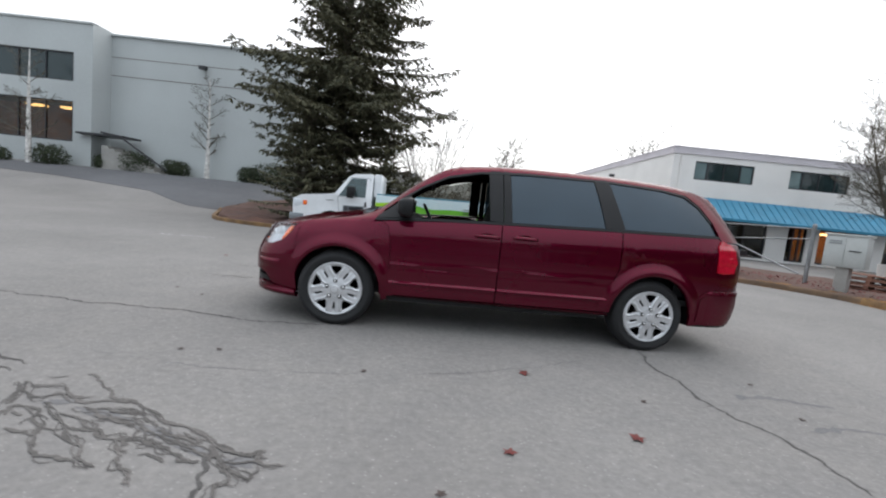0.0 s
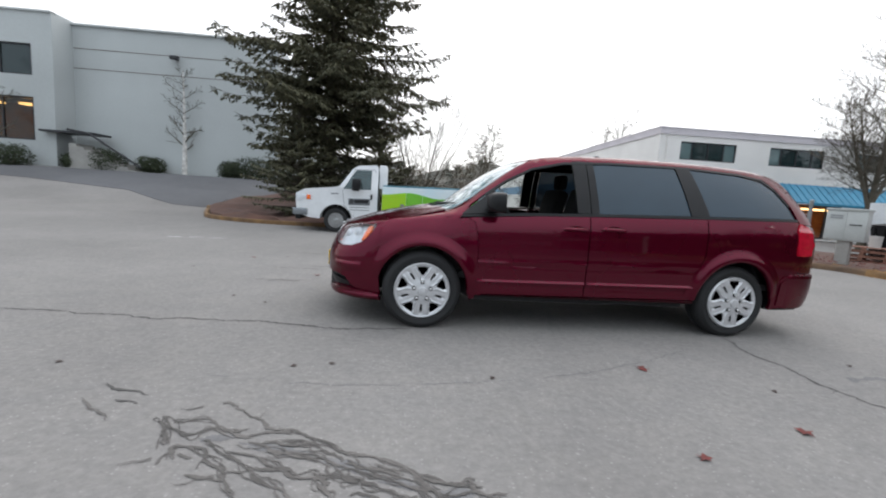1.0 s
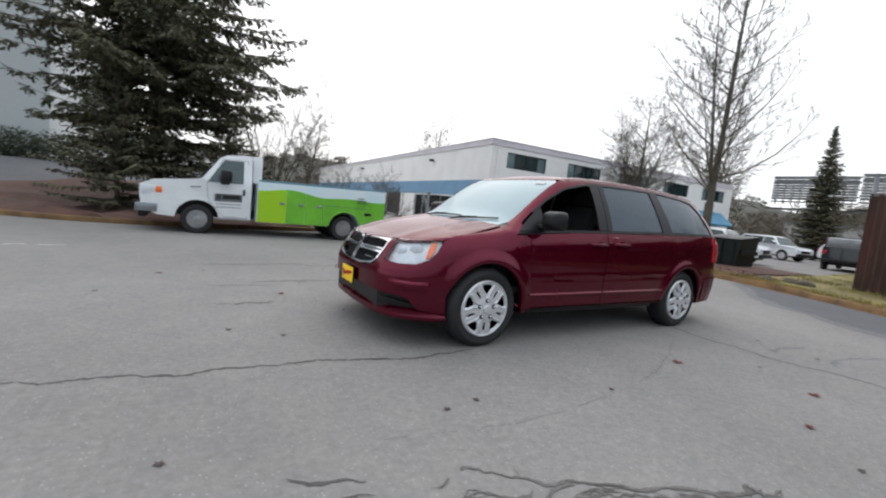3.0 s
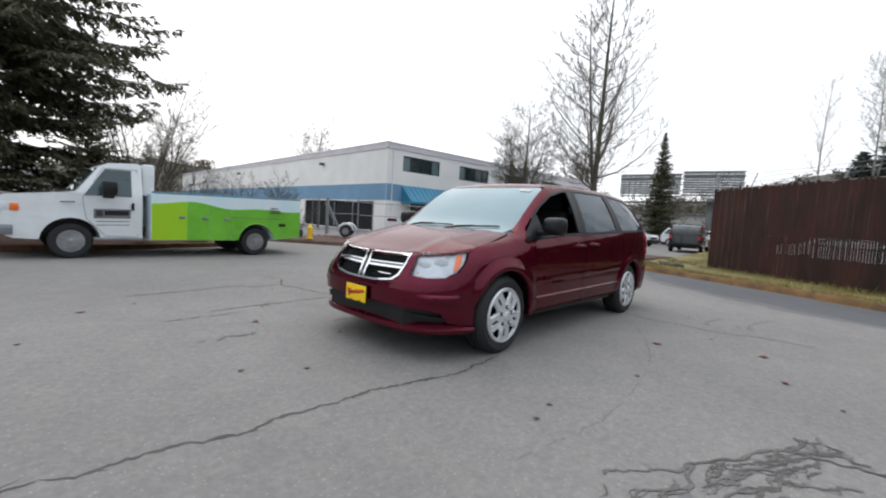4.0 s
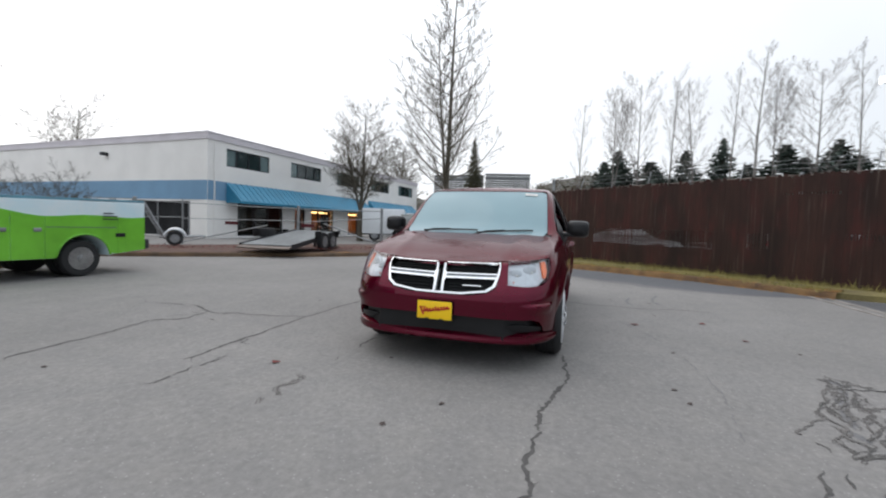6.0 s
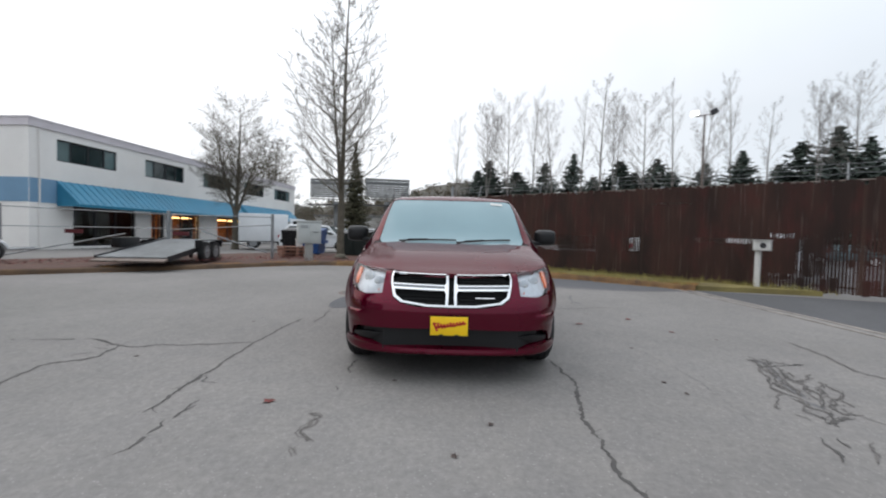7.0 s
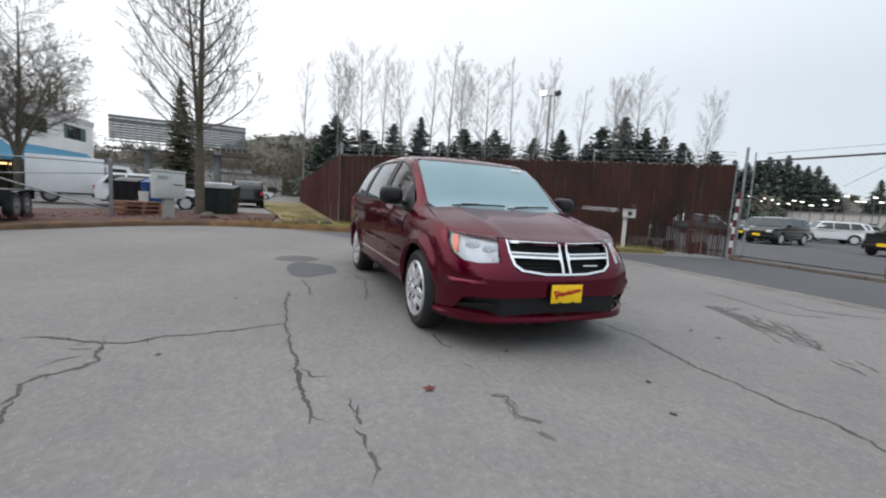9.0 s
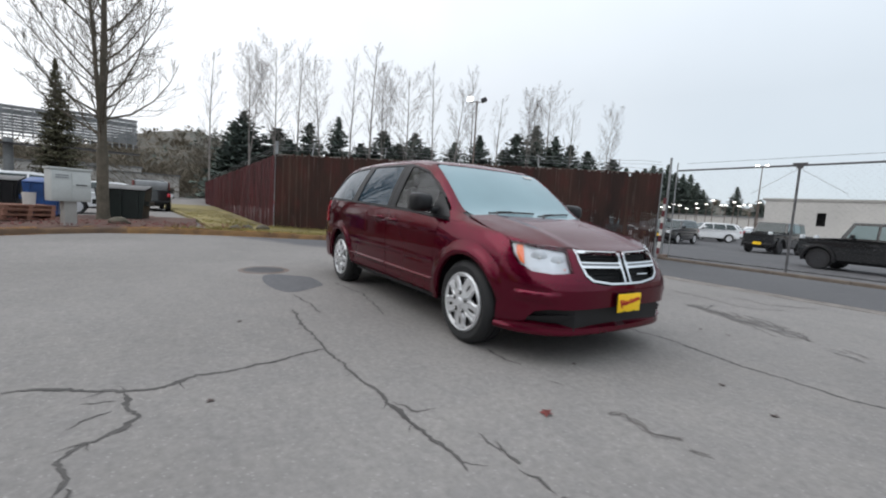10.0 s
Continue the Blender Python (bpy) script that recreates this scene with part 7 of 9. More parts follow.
def build_car(kind, paint, name, label, m, plate=False, group=""):
    """A parked car, seen from some way off. Nose towards -x."""
    c = thing(name, m, label, "car", group)
    if kind == "sedan":
        ln, r, fx, rx, w = 4.7, 0.33, -1.38, 1.40, 0.90
        prof = [(-2.35, 0.35), (-2.38, 0.60), (-2.2, 0.80), (-1.2, 0.93), (-0.55, 1.36), (0.0, 1.45), (0.75, 1.42), (1.55, 1.05), (2.25, 0.98), (2.33, 0.6), (2.28, 0.33)]
        wins = [[(-1.0, 0.97), (0.02, 0.99), (0.02, 1.36), (-0.5, 1.31)], [(0.08, 0.99), (1.25, 1.03), (0.75, 1.33), (0.08, 1.36)]]
        screen = [(-1.17, 0.965), (-0.60, 1.355)]
    elif kind == "jeep":
        ln, r, fx, rx, w = 4.3, 0.40, -1.35, 1.40, 0.86
        prof = [(-2.05, 0.55), (-2.08, 1.12), (-0.75, 1.22), (-0.48, 1.80), (1.95, 1.82), (2.05, 1.2), (2.05, 0.50)]
        wins = [[(-0.60, 1.24), (0.20, 1.24), (0.20, 1.70), (-0.40, 1.70)], [(0.28, 1.24), (1.05, 1.24), (1.05, 1.70), (0.28, 1.70)], [(1.14, 1.24), (1.92, 1.24), (1.88, 1.70), (1.14, 1.70)]]
        screen = [(-0.765, 1.24), (-0.51, 1.76)]
    elif kind == "pickup":
        ln, r, fx, rx, w = 5.6, 0.40, -1.85, 1.75, 0.98
        prof = [(-2.75, 0.5), (-2.8, 0.95), (-2.6, 1.15), (-1.35, 1.22), (-0.75, 1.80), (0.75, 1.82), (0.95, 1.22), (2.75, 1.22), (2.78, 0.55)]
        wins = [[(-1.1, 1.26), (-0.15, 1.27), (-0.15, 1.70), (-0.68, 1.70)], [(-0.08, 1.27), (0.80, 1.27), (0.68, 1.70), (-0.08, 1.70)]]
        screen = [(-1.33, 1.25), (-0.80, 1.77)]
    else:
        ln, r, fx, rx, w = 4.7, 0.36, -1.40, 1.40, 0.93
        prof = [(-2.3, 0.42), (-2.35, 0.75), (-2.2, 0.98), (-1.15, 1.08), (-0.60, 1.62), (-0.1, 1.70), (1.75, 1.68), (2.2, 1.12), (2.32, 0.8), (2.28, 0.42)]
        wins = [[(-0.95, 1.12), (0.05, 1.13), (0.05, 1.60), (-0.55, 1.57)], [(0.12, 1.13), (1.05, 1.14), (1.02, 1.60), (0.12, 1.60)], [(1.12, 1.14), (1.95, 1.17), (1.68, 1.58), (1.10, 1.60)]]
        screen = [(-1.13, 1.105), (-0.655, 1.605)]
    tuck = 0.10 if kind == "jeep" else 0.22
    half = lambda x, z: w - tuck * smoothstep(wins[0][0][1] - 0.06, 1.85, z) - 0.12 * smoothstep(0.75, 1.0, abs(x) / (ln / 2))
    bottom = arc(rx, r, r + 0.06, 0, 180, 8) + arc(fx, r, r + 0.06, 0, 180, 8)
    body = part("body", profile_body(prof + bottom, half, 0.05), paint, c, sharp=40)
    for s in (-1, 1):
        for ol in wins:
            part("window", side_plate(ol, half, s, 0.006), M["teal_glass" if kind == "jeep" else "dark_glass"], body)
            part("window_backing", side_plate(ol, half, s, -0.006, 0.006), M["shade"], body)
        for x in (fx, rx):
            plain_wheel(c, x, s * (w - 0.12), s, r, 0.22, M["silver"] if kind != "jeep" else M["frame_dark"], 0.66)
        part("headlamp", boxes(((prof[1][0] + 0.05, s * (w - 0.30), prof[1][1] + 0.06), (0.12, 0.30 if kind != "jeep" else 0.2, 0.16), 0, 0.03)), M["reflector"], body)
        part("tail_lamp", boxes(((ln / 2 - 0.04, s * (w - 0.20), 0.95), (0.06, 0.18, 0.20), 0, 0.02)), M["tail"], body)
        part("door_mirror", boxes(((screen[0][0] + 0.35, s * (w + 0.06), wins[0][0][1] + 0.06), (0.10, 0.20, 0.14), 0, 0.03)), M["black_plastic"], body)
        if kind == "jeep":
            for x in (fx, rx):
                part("wheel_flare", tubes(([(px, s * (w + 0.02), pz) for px, pz in arc(x, r, r + 0.09, 190, -10, 12)], 0.06, 6)), M["black_plastic"], body)
    (x0, z0), (x1, z1) = screen
    nx, nz = -(z1 - z0), (x1 - x0)
    k = 0.02 / math.hypot(nx, nz)
    part("windscreen", profile_body([(x0 + nx * k, z0 + nz * k), (x1 + nx * k, z1 + nz * k), (x1, z1), (x0, z0)], lambda x, z: half(x, z) - 0.10, 0), M["dark_glass"], body)
    part("screen_backing", profile_body([(x0 + nx * k * 0.6, z0 + nz * k * 0.6), (x1 + nx * k * 0.6, z1 + nz * k * 0.6), (x1 - nx * k * 0.2, z1), (x0 - nx * k * 0.2, z0)], lambda x, z: half(x, z) - 0.12, 0), M["shade"], body)
    part("bumper", boxes(((prof[0][0] - 0.02, 0, 0.50), (0.16, 2 * w - 0.25, 0.18), 0, 0.04)), M["black_plastic"], body)
    part("bumper", boxes(((ln / 2 - 0.02, 0, 0.52), (0.14, 2 * w - 0.25, 0.18), 0, 0.04)), M["black_plastic"], body)
    part("grille", boxes(((prof[1][0] - 0.01, 0, prof[1][1] - 0.02), (0.05, w * 0.9, 0.18), 0, 0.02)), M["black_plastic"], body)
    part("underside", boxes(((0, 0, 0.42), (ln * 0.9, w * 1.2, 0.25))), M["black_plastic"], c)
    if plate:
        part("dealer_plate", boxes(((prof[0][0] - 0.11, 0, 0.58), (0.01, 0.42, 0.16))), M["yellow"], c, "yellow dealer plate")
    return c


def lot(x, y, rz):
    return pose(x, y, ground_height(x, y), 0, 0, rz)


JEEP = build_car("jeep", M["black_paint"], "off_roader", "black boxy off-roader with a yellow dealer plate in the lot", lot(6.0, -27.2, 268), True, "cars in the fenced lot")
build_car("jeep", M["black_paint"], "off_roader", "black off-roader parked side-on behind the gate", lot(-0.2, -18.2, 174), True, "cars in the fenced lot")
SEDAN = build_car("sedan", M["steel_blue"], "sedan", "dark blue-grey sedan parked in the lot", lot(20.5, -32, 58), False, "cars in the fenced lot")
SUV = build_car("suv", M["white_paint"], "sport_utility", "white sport utility parked in the lot", lot(16.4, -42.5, 225), False, "cars in the fenced lot")
DARK_SUV = build_car("suv", M["black_paint"], "sport_utility", "dark sport utility parked in the lot", lot(12.2, -27.5, 276), True, "cars in the fenced lot")
copy_thing(DARK_SUV, lot(14.8, -30.5, 268))
build_car("sedan", M["white_paint"], "sedan", "white sedan parked behind the slatted fence", lot(18.1, -3.6, 81), False, "cars in the fenced lot")
for x, y, rz in ((18.6, -47.5, 225), (21.5, -54, 228), (14.8, -38.0, 225), (13.4, -9.6, 140), (10.2, -12.0, 128), (24.0, -36, 60), (27, -41, 60)):
    copy_thing(SUV, lot(x, y, rz))
for x, y, rz in ((24.5, -28, 58), (28.5, -32.0, 58)):
    copy_thing(SEDAN, lot(x, y, rz))
FAR_SEDAN = build_car("sedan", M["silver_paint"], "sedan", "grey sedan parked far back in the lot", lot(30, -52, 60), False, "cars in the fenced lot")
for k in range(12):
    copy_thing((FAR_SEDAN, SUV, SEDAN)[k % 3], lot(20 + 3.6 * (k % 6), -62 - 9 * (k // 6) - 1.5 * (k % 6), 62))
TRUCK = build_car("pickup", M["black_paint"], "pickup", "black pickup with a grey cover parked past the grass verge", lot(27.6, 4.2, 186), False)
part("bed_cover", boxes(((1.6, 0, 1.42), (1.7, 1.6, 0.62), 0, 0.10)), M["galv"], TRUCK, "grey sloping bed cover")
for y in (-0.84, 0.84):
    part("cover_end", boxes(((1.6, y, 1.40), (1.6, 0.06, 0.60), 0, 0.02)), M["leaf_red"], TRUCK, "rusty red cover end")
build_car("suv", M["white_paint"], "sport_utility", "white vehicle parked behind the dumpster", lot(20.5, 8.0, 95), False)
for x, y, rz in ((38, 6.5, 80), (44, 9.5, 70), (50, 7.0, 80), (58, 5, 85), (63, 9, 80), (34, 10.5, 75)):
    copy_thing(SUV if int(x) % 4 else FAR_SEDAN, lot(x, y, rz))


# ---- trees ----
def limb(bm, p, d, length, r, rng, depth, spec):
    """One limb with its side limbs, bending upward."""
    segs = 5 if depth == 0 else 4 if depth == 1 else 3
    pts, radii = [p.copy()], [r]
    d = d.normalized()
    for i in range(segs):
        d = (d + Vector((rng.uniform(-1, 1), rng.uniform(-1, 1), rng.uniform(-0.5, 1))) * (spec["wob"] * (0.35 if depth == 0 else 1)) + Vector((0, 0, spec["up"] if depth else 0))).normalized()
        pts.append(pts[-1] + d * (length / segs))
        radii.append(r * (1 - 0.86 * (i + 1) / segs))
    tube(bm[min(depth, 1)] if isinstance(bm, tuple) else bm, pts, [max(x, spec["thin"]) for x in radii], 7 if depth == 0 else 5 if depth == 1 else 3, cap=False)
    if depth >= spec["depth"]:
        return
    n = spec["count"][depth]
    for k in range(n):
        t = lerp(spec["from"][depth], 0.97, (k + rng.uniform(0.1, 0.9)) / n)
        i = min(int(t * segs), segs - 1)
        q = pts[i].lerp(pts[i + 1], t * segs - i)
        axis = (pts[i + 1] - pts[i]).normalized()
        side = axis.orthogonal().normalized()
        side.rotate(Matrix.Rotation(k * 2.4 + rng.uniform(-0.5, 0.5), 3, axis))
        ang = radians(rng.uniform(*spec["angle"][depth]))
        shape = spec["shape"](t) if depth == 0 else (1.05 - 0.75 * t)
        ln = length * spec["ratio"][depth] * shape * rng.uniform(0.75, 1.15)
        rr = max(spec["thin"], lerp(r, r * 0.14, t) * spec["thick"])
        limb(bm, q, axis * math.cos(ang) + side * math.sin(ang), ln, rr, rng, depth + 1, spec)


def bare_tree(seed, height, r, spec, leaders=1, fork=0.25, spread=0.40):
    rng = random.Random(seed)
    bm = (bmesh.new(), bmesh.new())
    if leaders == 1:
        limb(bm, Vector((0, 0, -0.1)), Vector((0, 0, 1)), height, r, rng, 0, spec)
    else:
        base = Vector((0, 0, height * fork))
        tube(bm[0], [(0, 0, -0.15), (0, 0, 0.25), (0.02, 0.01, height * fork * 0.5), base], [r * 1.35, r * 1.05, r * 0.95, r * 0.9], 9, cap=False)
        for k in range(leaders):
            a = 2 * math.pi * k / leaders + rng.uniform(-0.3, 0.3)
            lean = spread * (0.25 if k == 0 else rng.uniform(0.4, 1.0))
            limb(bm, base, Vector((lean * math.cos(a), lean * math.sin(a), 1)), height * (1 - fork) * (1.0 if k == 0 else rng.uniform(0.75, 0.95)), r * (0.75 if k == 0 else 0.5), rng, 0, spec)
    return bm


SPEC_ALDER = {"wob": 0.10, "up": 0.19, "thin": 0.0055, "depth": 3, "count": (34, 12, 8), "from": (0.02, 0.15, 0.2), "angle": ((52, 80), (30, 60), (25, 55)), "ratio": (0.46, 0.38, 0.5), "thick": 0.36,
              "shape": lambda t: (0.75 + 0.25 * min(1, t / 0.2)) * (1 - 0.76 * max(0, (t - 0.15) / 0.85))}
SPEC_ROUND = {"wob": 0.10, "up": 0.05, "thin": 0.0045, "depth": 3, "count": (22, 14, 11), "from": (0.10, 0.15, 0.2), "angle": ((40, 70), (30, 60), (25, 55)), "ratio": (0.50, 0.48, 0.5), "thick": 0.42,
              "shape": lambda t: 1.1 - 0.55 * t}
SPEC_POPLAR = {"wob": 0.09, "up": 0.16, "thin": 0.0060, "depth": 3, "count": (26, 10, 8), "from": (0.32, 0.15, 0.2), "angle": ((34, 60), (25, 55), (25, 55)), "ratio": (0.21, 0.46, 0.5), "thick": 0.42,
               "shape": lambda t: 0.30 + 0.90 * math.sin(math.pi * min(1, max(0, (t - 0.22)) / 0.85)) ** 0.9}
SPEC_SLIM = dict(SPEC_POPLAR, count=(16, 8, 6), ratio=(0.14, 0.46, 0.5), angle=((28, 50), (25, 50), (25, 50)))


def plant(name, bm_parts, m, label, category, group="", twig=None):
    t = thing(name, m, label, category, group)
    for nm, bm, mt in bm_parts:
        if isinstance(bm, tuple):
            part("crown", bm[1], twig or mt, t, "leafless crown of thin branches")
            bm = bm[0]
        part(nm, bm, mt, t, smooth=nm != "crown")
    return t


plant("alder_tree", [("trunk", bare_tree(4, 12.2, 0.17, SPEC_ALDER, 2, 0.19, 0.22), M["bark"])], pose(13.35, 4.95, 0.1), "tall leafless alder with a straight stem by the kerb", "tree")
plant("maple_tree", [("trunk", bare_tree(9, 8.9, 0.19, SPEC_ROUND, 4, 0.22), M["bark"])], pose(21.0, 13.6, 0), "leafless round-crowned tree in front of the blue awning", "tree")

POPLARS = [plant("poplar_tree", [("trunk", bare_tree(s, 17.0, 0.125, SPEC_SLIM if s % 3 == 0 else SPEC_POPLAR, 2 if s == 22 else 1, 0.3, 0.2), M["birch"])], pose(52, -20 + s, -200), "tall thin leafless poplar behind the fence", "tree", "bare poplars behind the fence") for s in (21, 22, 23, 24, 25, 27)]
EYE_END = (-4.45, 3.14, 1.13)


def bearing(az, dist):
    return EYE_END[0] + dist * math.cos(radians(az)), EYE_END[1] + dist * math.sin(radians(az))


rng = random.Random(8)
ROW = ((-4.0, 15.8), (-8.2, 16.8), (-10.8, 17.6), (-13.4, 18.3), (-16.7, 16.3), (-20.1, 17.4), (-22.5, 19.6), (-24.2, 17.0), (-27.2, 16.5), (-31.0, 18.1), (-33.5, 15.2), (-36.0, 17.7), (-39.4, 14.5), (-43.3, 15.3), (-45.8, 15.3), (-48.7, 14.0), (-52.8, 13.0))
for k, (az, el) in enumerate(ROW):
    dist = 60 + rng.uniform(-5, 12)
    x, y = bearing(az, dist)
    h = 1.13 + dist * math.tan(radians(el)) + 0.3
    src = POPLARS[k % 6]
    wide = rng.uniform(0.75, 1.25)
    if k < 6:
        src.matrix_basis = pose(x, y, -0.2, 0, 0, 80 * k) @ Matrix.Diagonal((h / 17, h / 17, h / 17, 1))
    else:
        c = copy_thing(src, pose(x, y, -0.2, 0, 0, rng.uniform(0, 360)))
        c.scale = (h / 17 * wide, h / 17 * wide, h / 17)


def spray(bm, p, d, up, length, width, droop):
    """A flat tapering twig of needles, bent downward."""
    side = d.cross(up)
    if side.length < 1e-3:
        side = d.orthogonal()
    side = side.normalized() * width
    a = [bm.verts.new(p + side * 0.35), bm.verts.new(p - side * 0.35)]
    q = p + d * length * 0.55 - Vector((0, 0, droop * 0.3))
    b = [bm.verts.new(q + side), bm.verts.new(q - side)]
    c = bm.verts.new(p + d * length - Vector((0, 0, droop)))
    bm.faces.new((a[0], a[1], b[1], b[0]))
    bm.faces.new((b[0], b[1], c))


def conifer(seed, height, radius, whorl, per, step, low=0.06, spray_len=0.5, spray_w=0.11, trunk_r=0.2, sag=0.25, power=0.8, gaps=0.1, hang=0.18):
    """A trunk, and a crown of drooping boughs hung with needle sprays."""
    rng = random.Random(seed)
    tk = tube(bmesh.new(), [(0, 0, -0.2), (0.02, 0, height * 0.35), (0, 0.03, height * 0.7), (0, 0, height)], [trunk_r, trunk_r * 0.75, trunk_r * 0.4, 0.02], 9)
    bm = bmesh.new()
    z = height * low
    bumps = [rng.uniform(0.75, 1.2) for _ in range(12)]
    while z < height * 0.985:
        f = 1 - z / height
        env = radius * min(1.0, f ** power * 1.05) * (0.55 + 0.45 * smoothstep(0, 0.16, 1 - f))
        off = rng.uniform(0, 6.28)
        for k in range(per):
            if rng.random() < gaps:
                continue
            a = off + 2 * math.pi * k / per + rng.uniform(-0.25, 0.25)
            ln = env * rng.uniform(0.72, 1.12) * bumps[int(a / 6.29 * 12) % 12]
            d = Vector((math.cos(a), math.sin(a), rng.uniform(-0.05, 0.18) + 0.5 * (1 - f) ** 3))
            p = Vector((0, 0, z + rng.uniform(-0.9, 0.9) * whorl))
            n = max(2, int(ln / step))
            tip = p + d * ln
            tube(tk, [p, p + d * ln * 0.55 - Vector((0, 0, sag * ln * 0.2)), tip - Vector((0, 0, sag * ln * 0.45))], [0.035 * f + 0.012, 0.02, 0.006], 3, cap=False)
            for i in range(n):
                t = (i + rng.uniform(0.3, 1)) / n
                if t < 0.12:
                    continue
                q = p + d * ln * t - Vector((0, 0, sag * ln * t * t * 0.5)) + Vector((0, 0, 0.06 * ln * t ** 4))
                for sgn in (-1, 1):
                    b = a + sgn * rng.uniform(0.5, 1.25)
                    sd = Vector((math.cos(b), math.sin(b), rng.uniform(-0.35, 0.12)))
                    ll = spray_len * rng.uniform(0.6, 1.2) * (1.1 - 0.45 * t) * (0.30 + 0.70 * min(1.0, 2.2 * f))
                    spray(bm, q, sd, Vector((rng.uniform(-0.4, 0.4), rng.uniform(-0.4, 0.4), 1)), ll, spray_w * rng.uniform(0.7, 1.2), hang * ll / 0.5)
                if rng.random() < 0.55:
                    spray(bm, q, Vector((rng.uniform(-0.3, 0.3), rng.uniform(-0.3, 0.3), -0.8)), d, spray_len * rng.uniform(0.5, 0.9), spray_w * 0.8, 0.02)
            spray(bm, tip - Vector((0, 0, sag * ln * 0.45)), Vector((math.cos(a), math.sin(a), 0.15)), Vector((0, 0, 1)), spray_len * 0.7 * (0.3 + 0.7 * min(1.0, 2.2 * f)), spray_w * (0.4 + 0.6 * min(1.0, 2.2 * f)), 0.02)
        z += whorl * rng.uniform(0.8, 1.2)
    return tk, bm


def open_spruce(seed, height, radius, low=0.07):
    """A wide-spaced spruce: level boughs with upturned tips, side twigs, and short hanging needle sprays."""
    rng = random.Random(seed)
    tk = tube(bmesh.new(), [(0, 0, -0.2), (0.03, 0, height * 0.35), (0, 0.04, height * 0.7), (0, 0, height)], [0.27, 0.20, 0.11, 0.02], 9)
    bm = bmesh.new()
    z = height * low
    while z < height * 0.985:
        f = 1 - z / height
        env = radius * min(1.0, f ** 0.62 * 1.05) * (0.42 + 0.58 * smoothstep(0.04, 0.26, 1 - f)) * rng.choice((0.78, 0.92, 1.0, 1.1))
        off = rng.uniform(0, 6.28)
        per = 13 if z < 9 else 9
        for k in range(per):
            if rng.random() < 0.14:
                continue
            a = off + 2 * math.pi * k / per + rng.uniform(-0.35, 0.35)
            ln = env * rng.choice((0.5, 0.72, 0.9, 1.0, 1.1)) * rng.uniform(0.88, 1.08)
            out, side = Vector((math.cos(a), math.sin(a), 0)), Vector((-math.sin(a), math.cos(a), 0))
            rise, z0 = rng.uniform(-0.04, 0.34) + 0.5 * (1 - f) ** 3, z + rng.uniform(-0.25, 0.25)
            drop = rng.uniform(0.12, 0.34)
            at = lambda t: out * (ln * t) + Vector((0, 0, z0 + ln * (rise * t - drop * t * t + 0.14 * t ** 5)))
            tube(tk, [at(t) for t in (0, 0.3, 0.6, 0.85, 1.0)], [0.04 * f + 0.014, 0.03 * f + 0.012, 0.018, 0.010, 0.005], 4, cap=False)
            n = max(3, int(ln / 0.22))
            for i in range(n):
                t = (i + rng.uniform(0.2, 0.9)) / n
                if t < 0.16 or rng.random() < 0.06:
                    continue
                base = at(t)
                for sgn in (-1, 1):
                    tw = (0.20 + 0.20 * ln * (1 - t) * min(1, 3 * t)) * rng.uniform(0.6, 1.3)
                    dirn = (out * rng.uniform(0.35, 0.9) + side * sgn + Vector((0, 0, rng.uniform(-0.30, 0.10)))).normalized()
                    m = max(2, int(tw / 0.06))
                    for q in range(m):
                        u = (q + rng.random()) / m
                        p = base + dirn * tw * u - Vector((0, 0, 0.25 * tw * u * u))
                        for lr in (-1, 1):
                            d2 = (dirn * rng.uniform(0.4, 1.0) + dirn.cross(Vector((0, 0, 1))) * lr * rng.uniform(0.3, 1.0) + Vector((0, 0, rng.uniform(-1.1, 0.25)))).normalized()
                            spray(bm, p, d2, Vector((rng.uniform(-0.7, 0.7), rng.uniform(-0.7, 0.7), 1)), rng.uniform(0.12, 0.24), rng.uniform(0.026, 0.048), 0.025)
            for _ in range(9):
                tip = at(rng.uniform(0.86, 1.0))
                spray(bm, tip, (out * rng.uniform(0.5, 1.0) + side * rng.uniform(-0.8, 0.8) + Vector((0, 0, rng.uniform(-0.3, 0.6)))).normalized(), Vector((0, 0, 1)), rng.uniform(0.14, 0.26), rng.uniform(0.03, 0.05), 0.02)
        z += 0.42 * rng.uniform(0.6, 1.45)
    return tk, bm


def conifer_tree(name, args, m, label, group="", leaf="needle"):
    tk, cr = conifer(**args)
    return plant(name, [("trunk", tk, M["bark"]), ("crown", cr, M[leaf])], m, label, "tree", group)


tk, cr = open_spruce(5, 19.5, 5.25)
plant("spruce_tree", [("trunk", tk, M["bark"]), ("crown", cr, M["needle"])], pose(-4.84, 15.3, 0.15), "large dark olive spruce with open drooping boughs on the mulch island", "tree")
conifer_tree("young_spruce", dict(seed=6, height=4.4, radius=2.1, whorl=0.24, per=10, step=0.085, low=0.03, spray_len=0.26, spray_w=0.045, trunk_r=0.08, sag=0.1, power=0.7), pose(-5.7, 13.0, 0.1), "bushy young spruce in front of the large one")
conifer_tree("young_spruce", dict(seed=7, height=3.6, radius=2.2, whorl=0.24, per=10, step=0.09, low=0.02, spray_len=0.27, spray_w=0.048, trunk_r=0.08, sag=0.12, power=0.6), pose(-2.6, 14.2, 0.1), "dense low conifer beside the spruce trunk")
conifer_tree("young_spruce", dict(seed=17, height=2.5, radius=1.5, whorl=0.24, per=10, step=0.095, low=0.02, spray_len=0.27, spray_w=0.048, trunk_r=0.08, sag=0.12, power=0.55), pose(-1.5, 15.0, 0.1), "spreading low conifer behind the service truck")
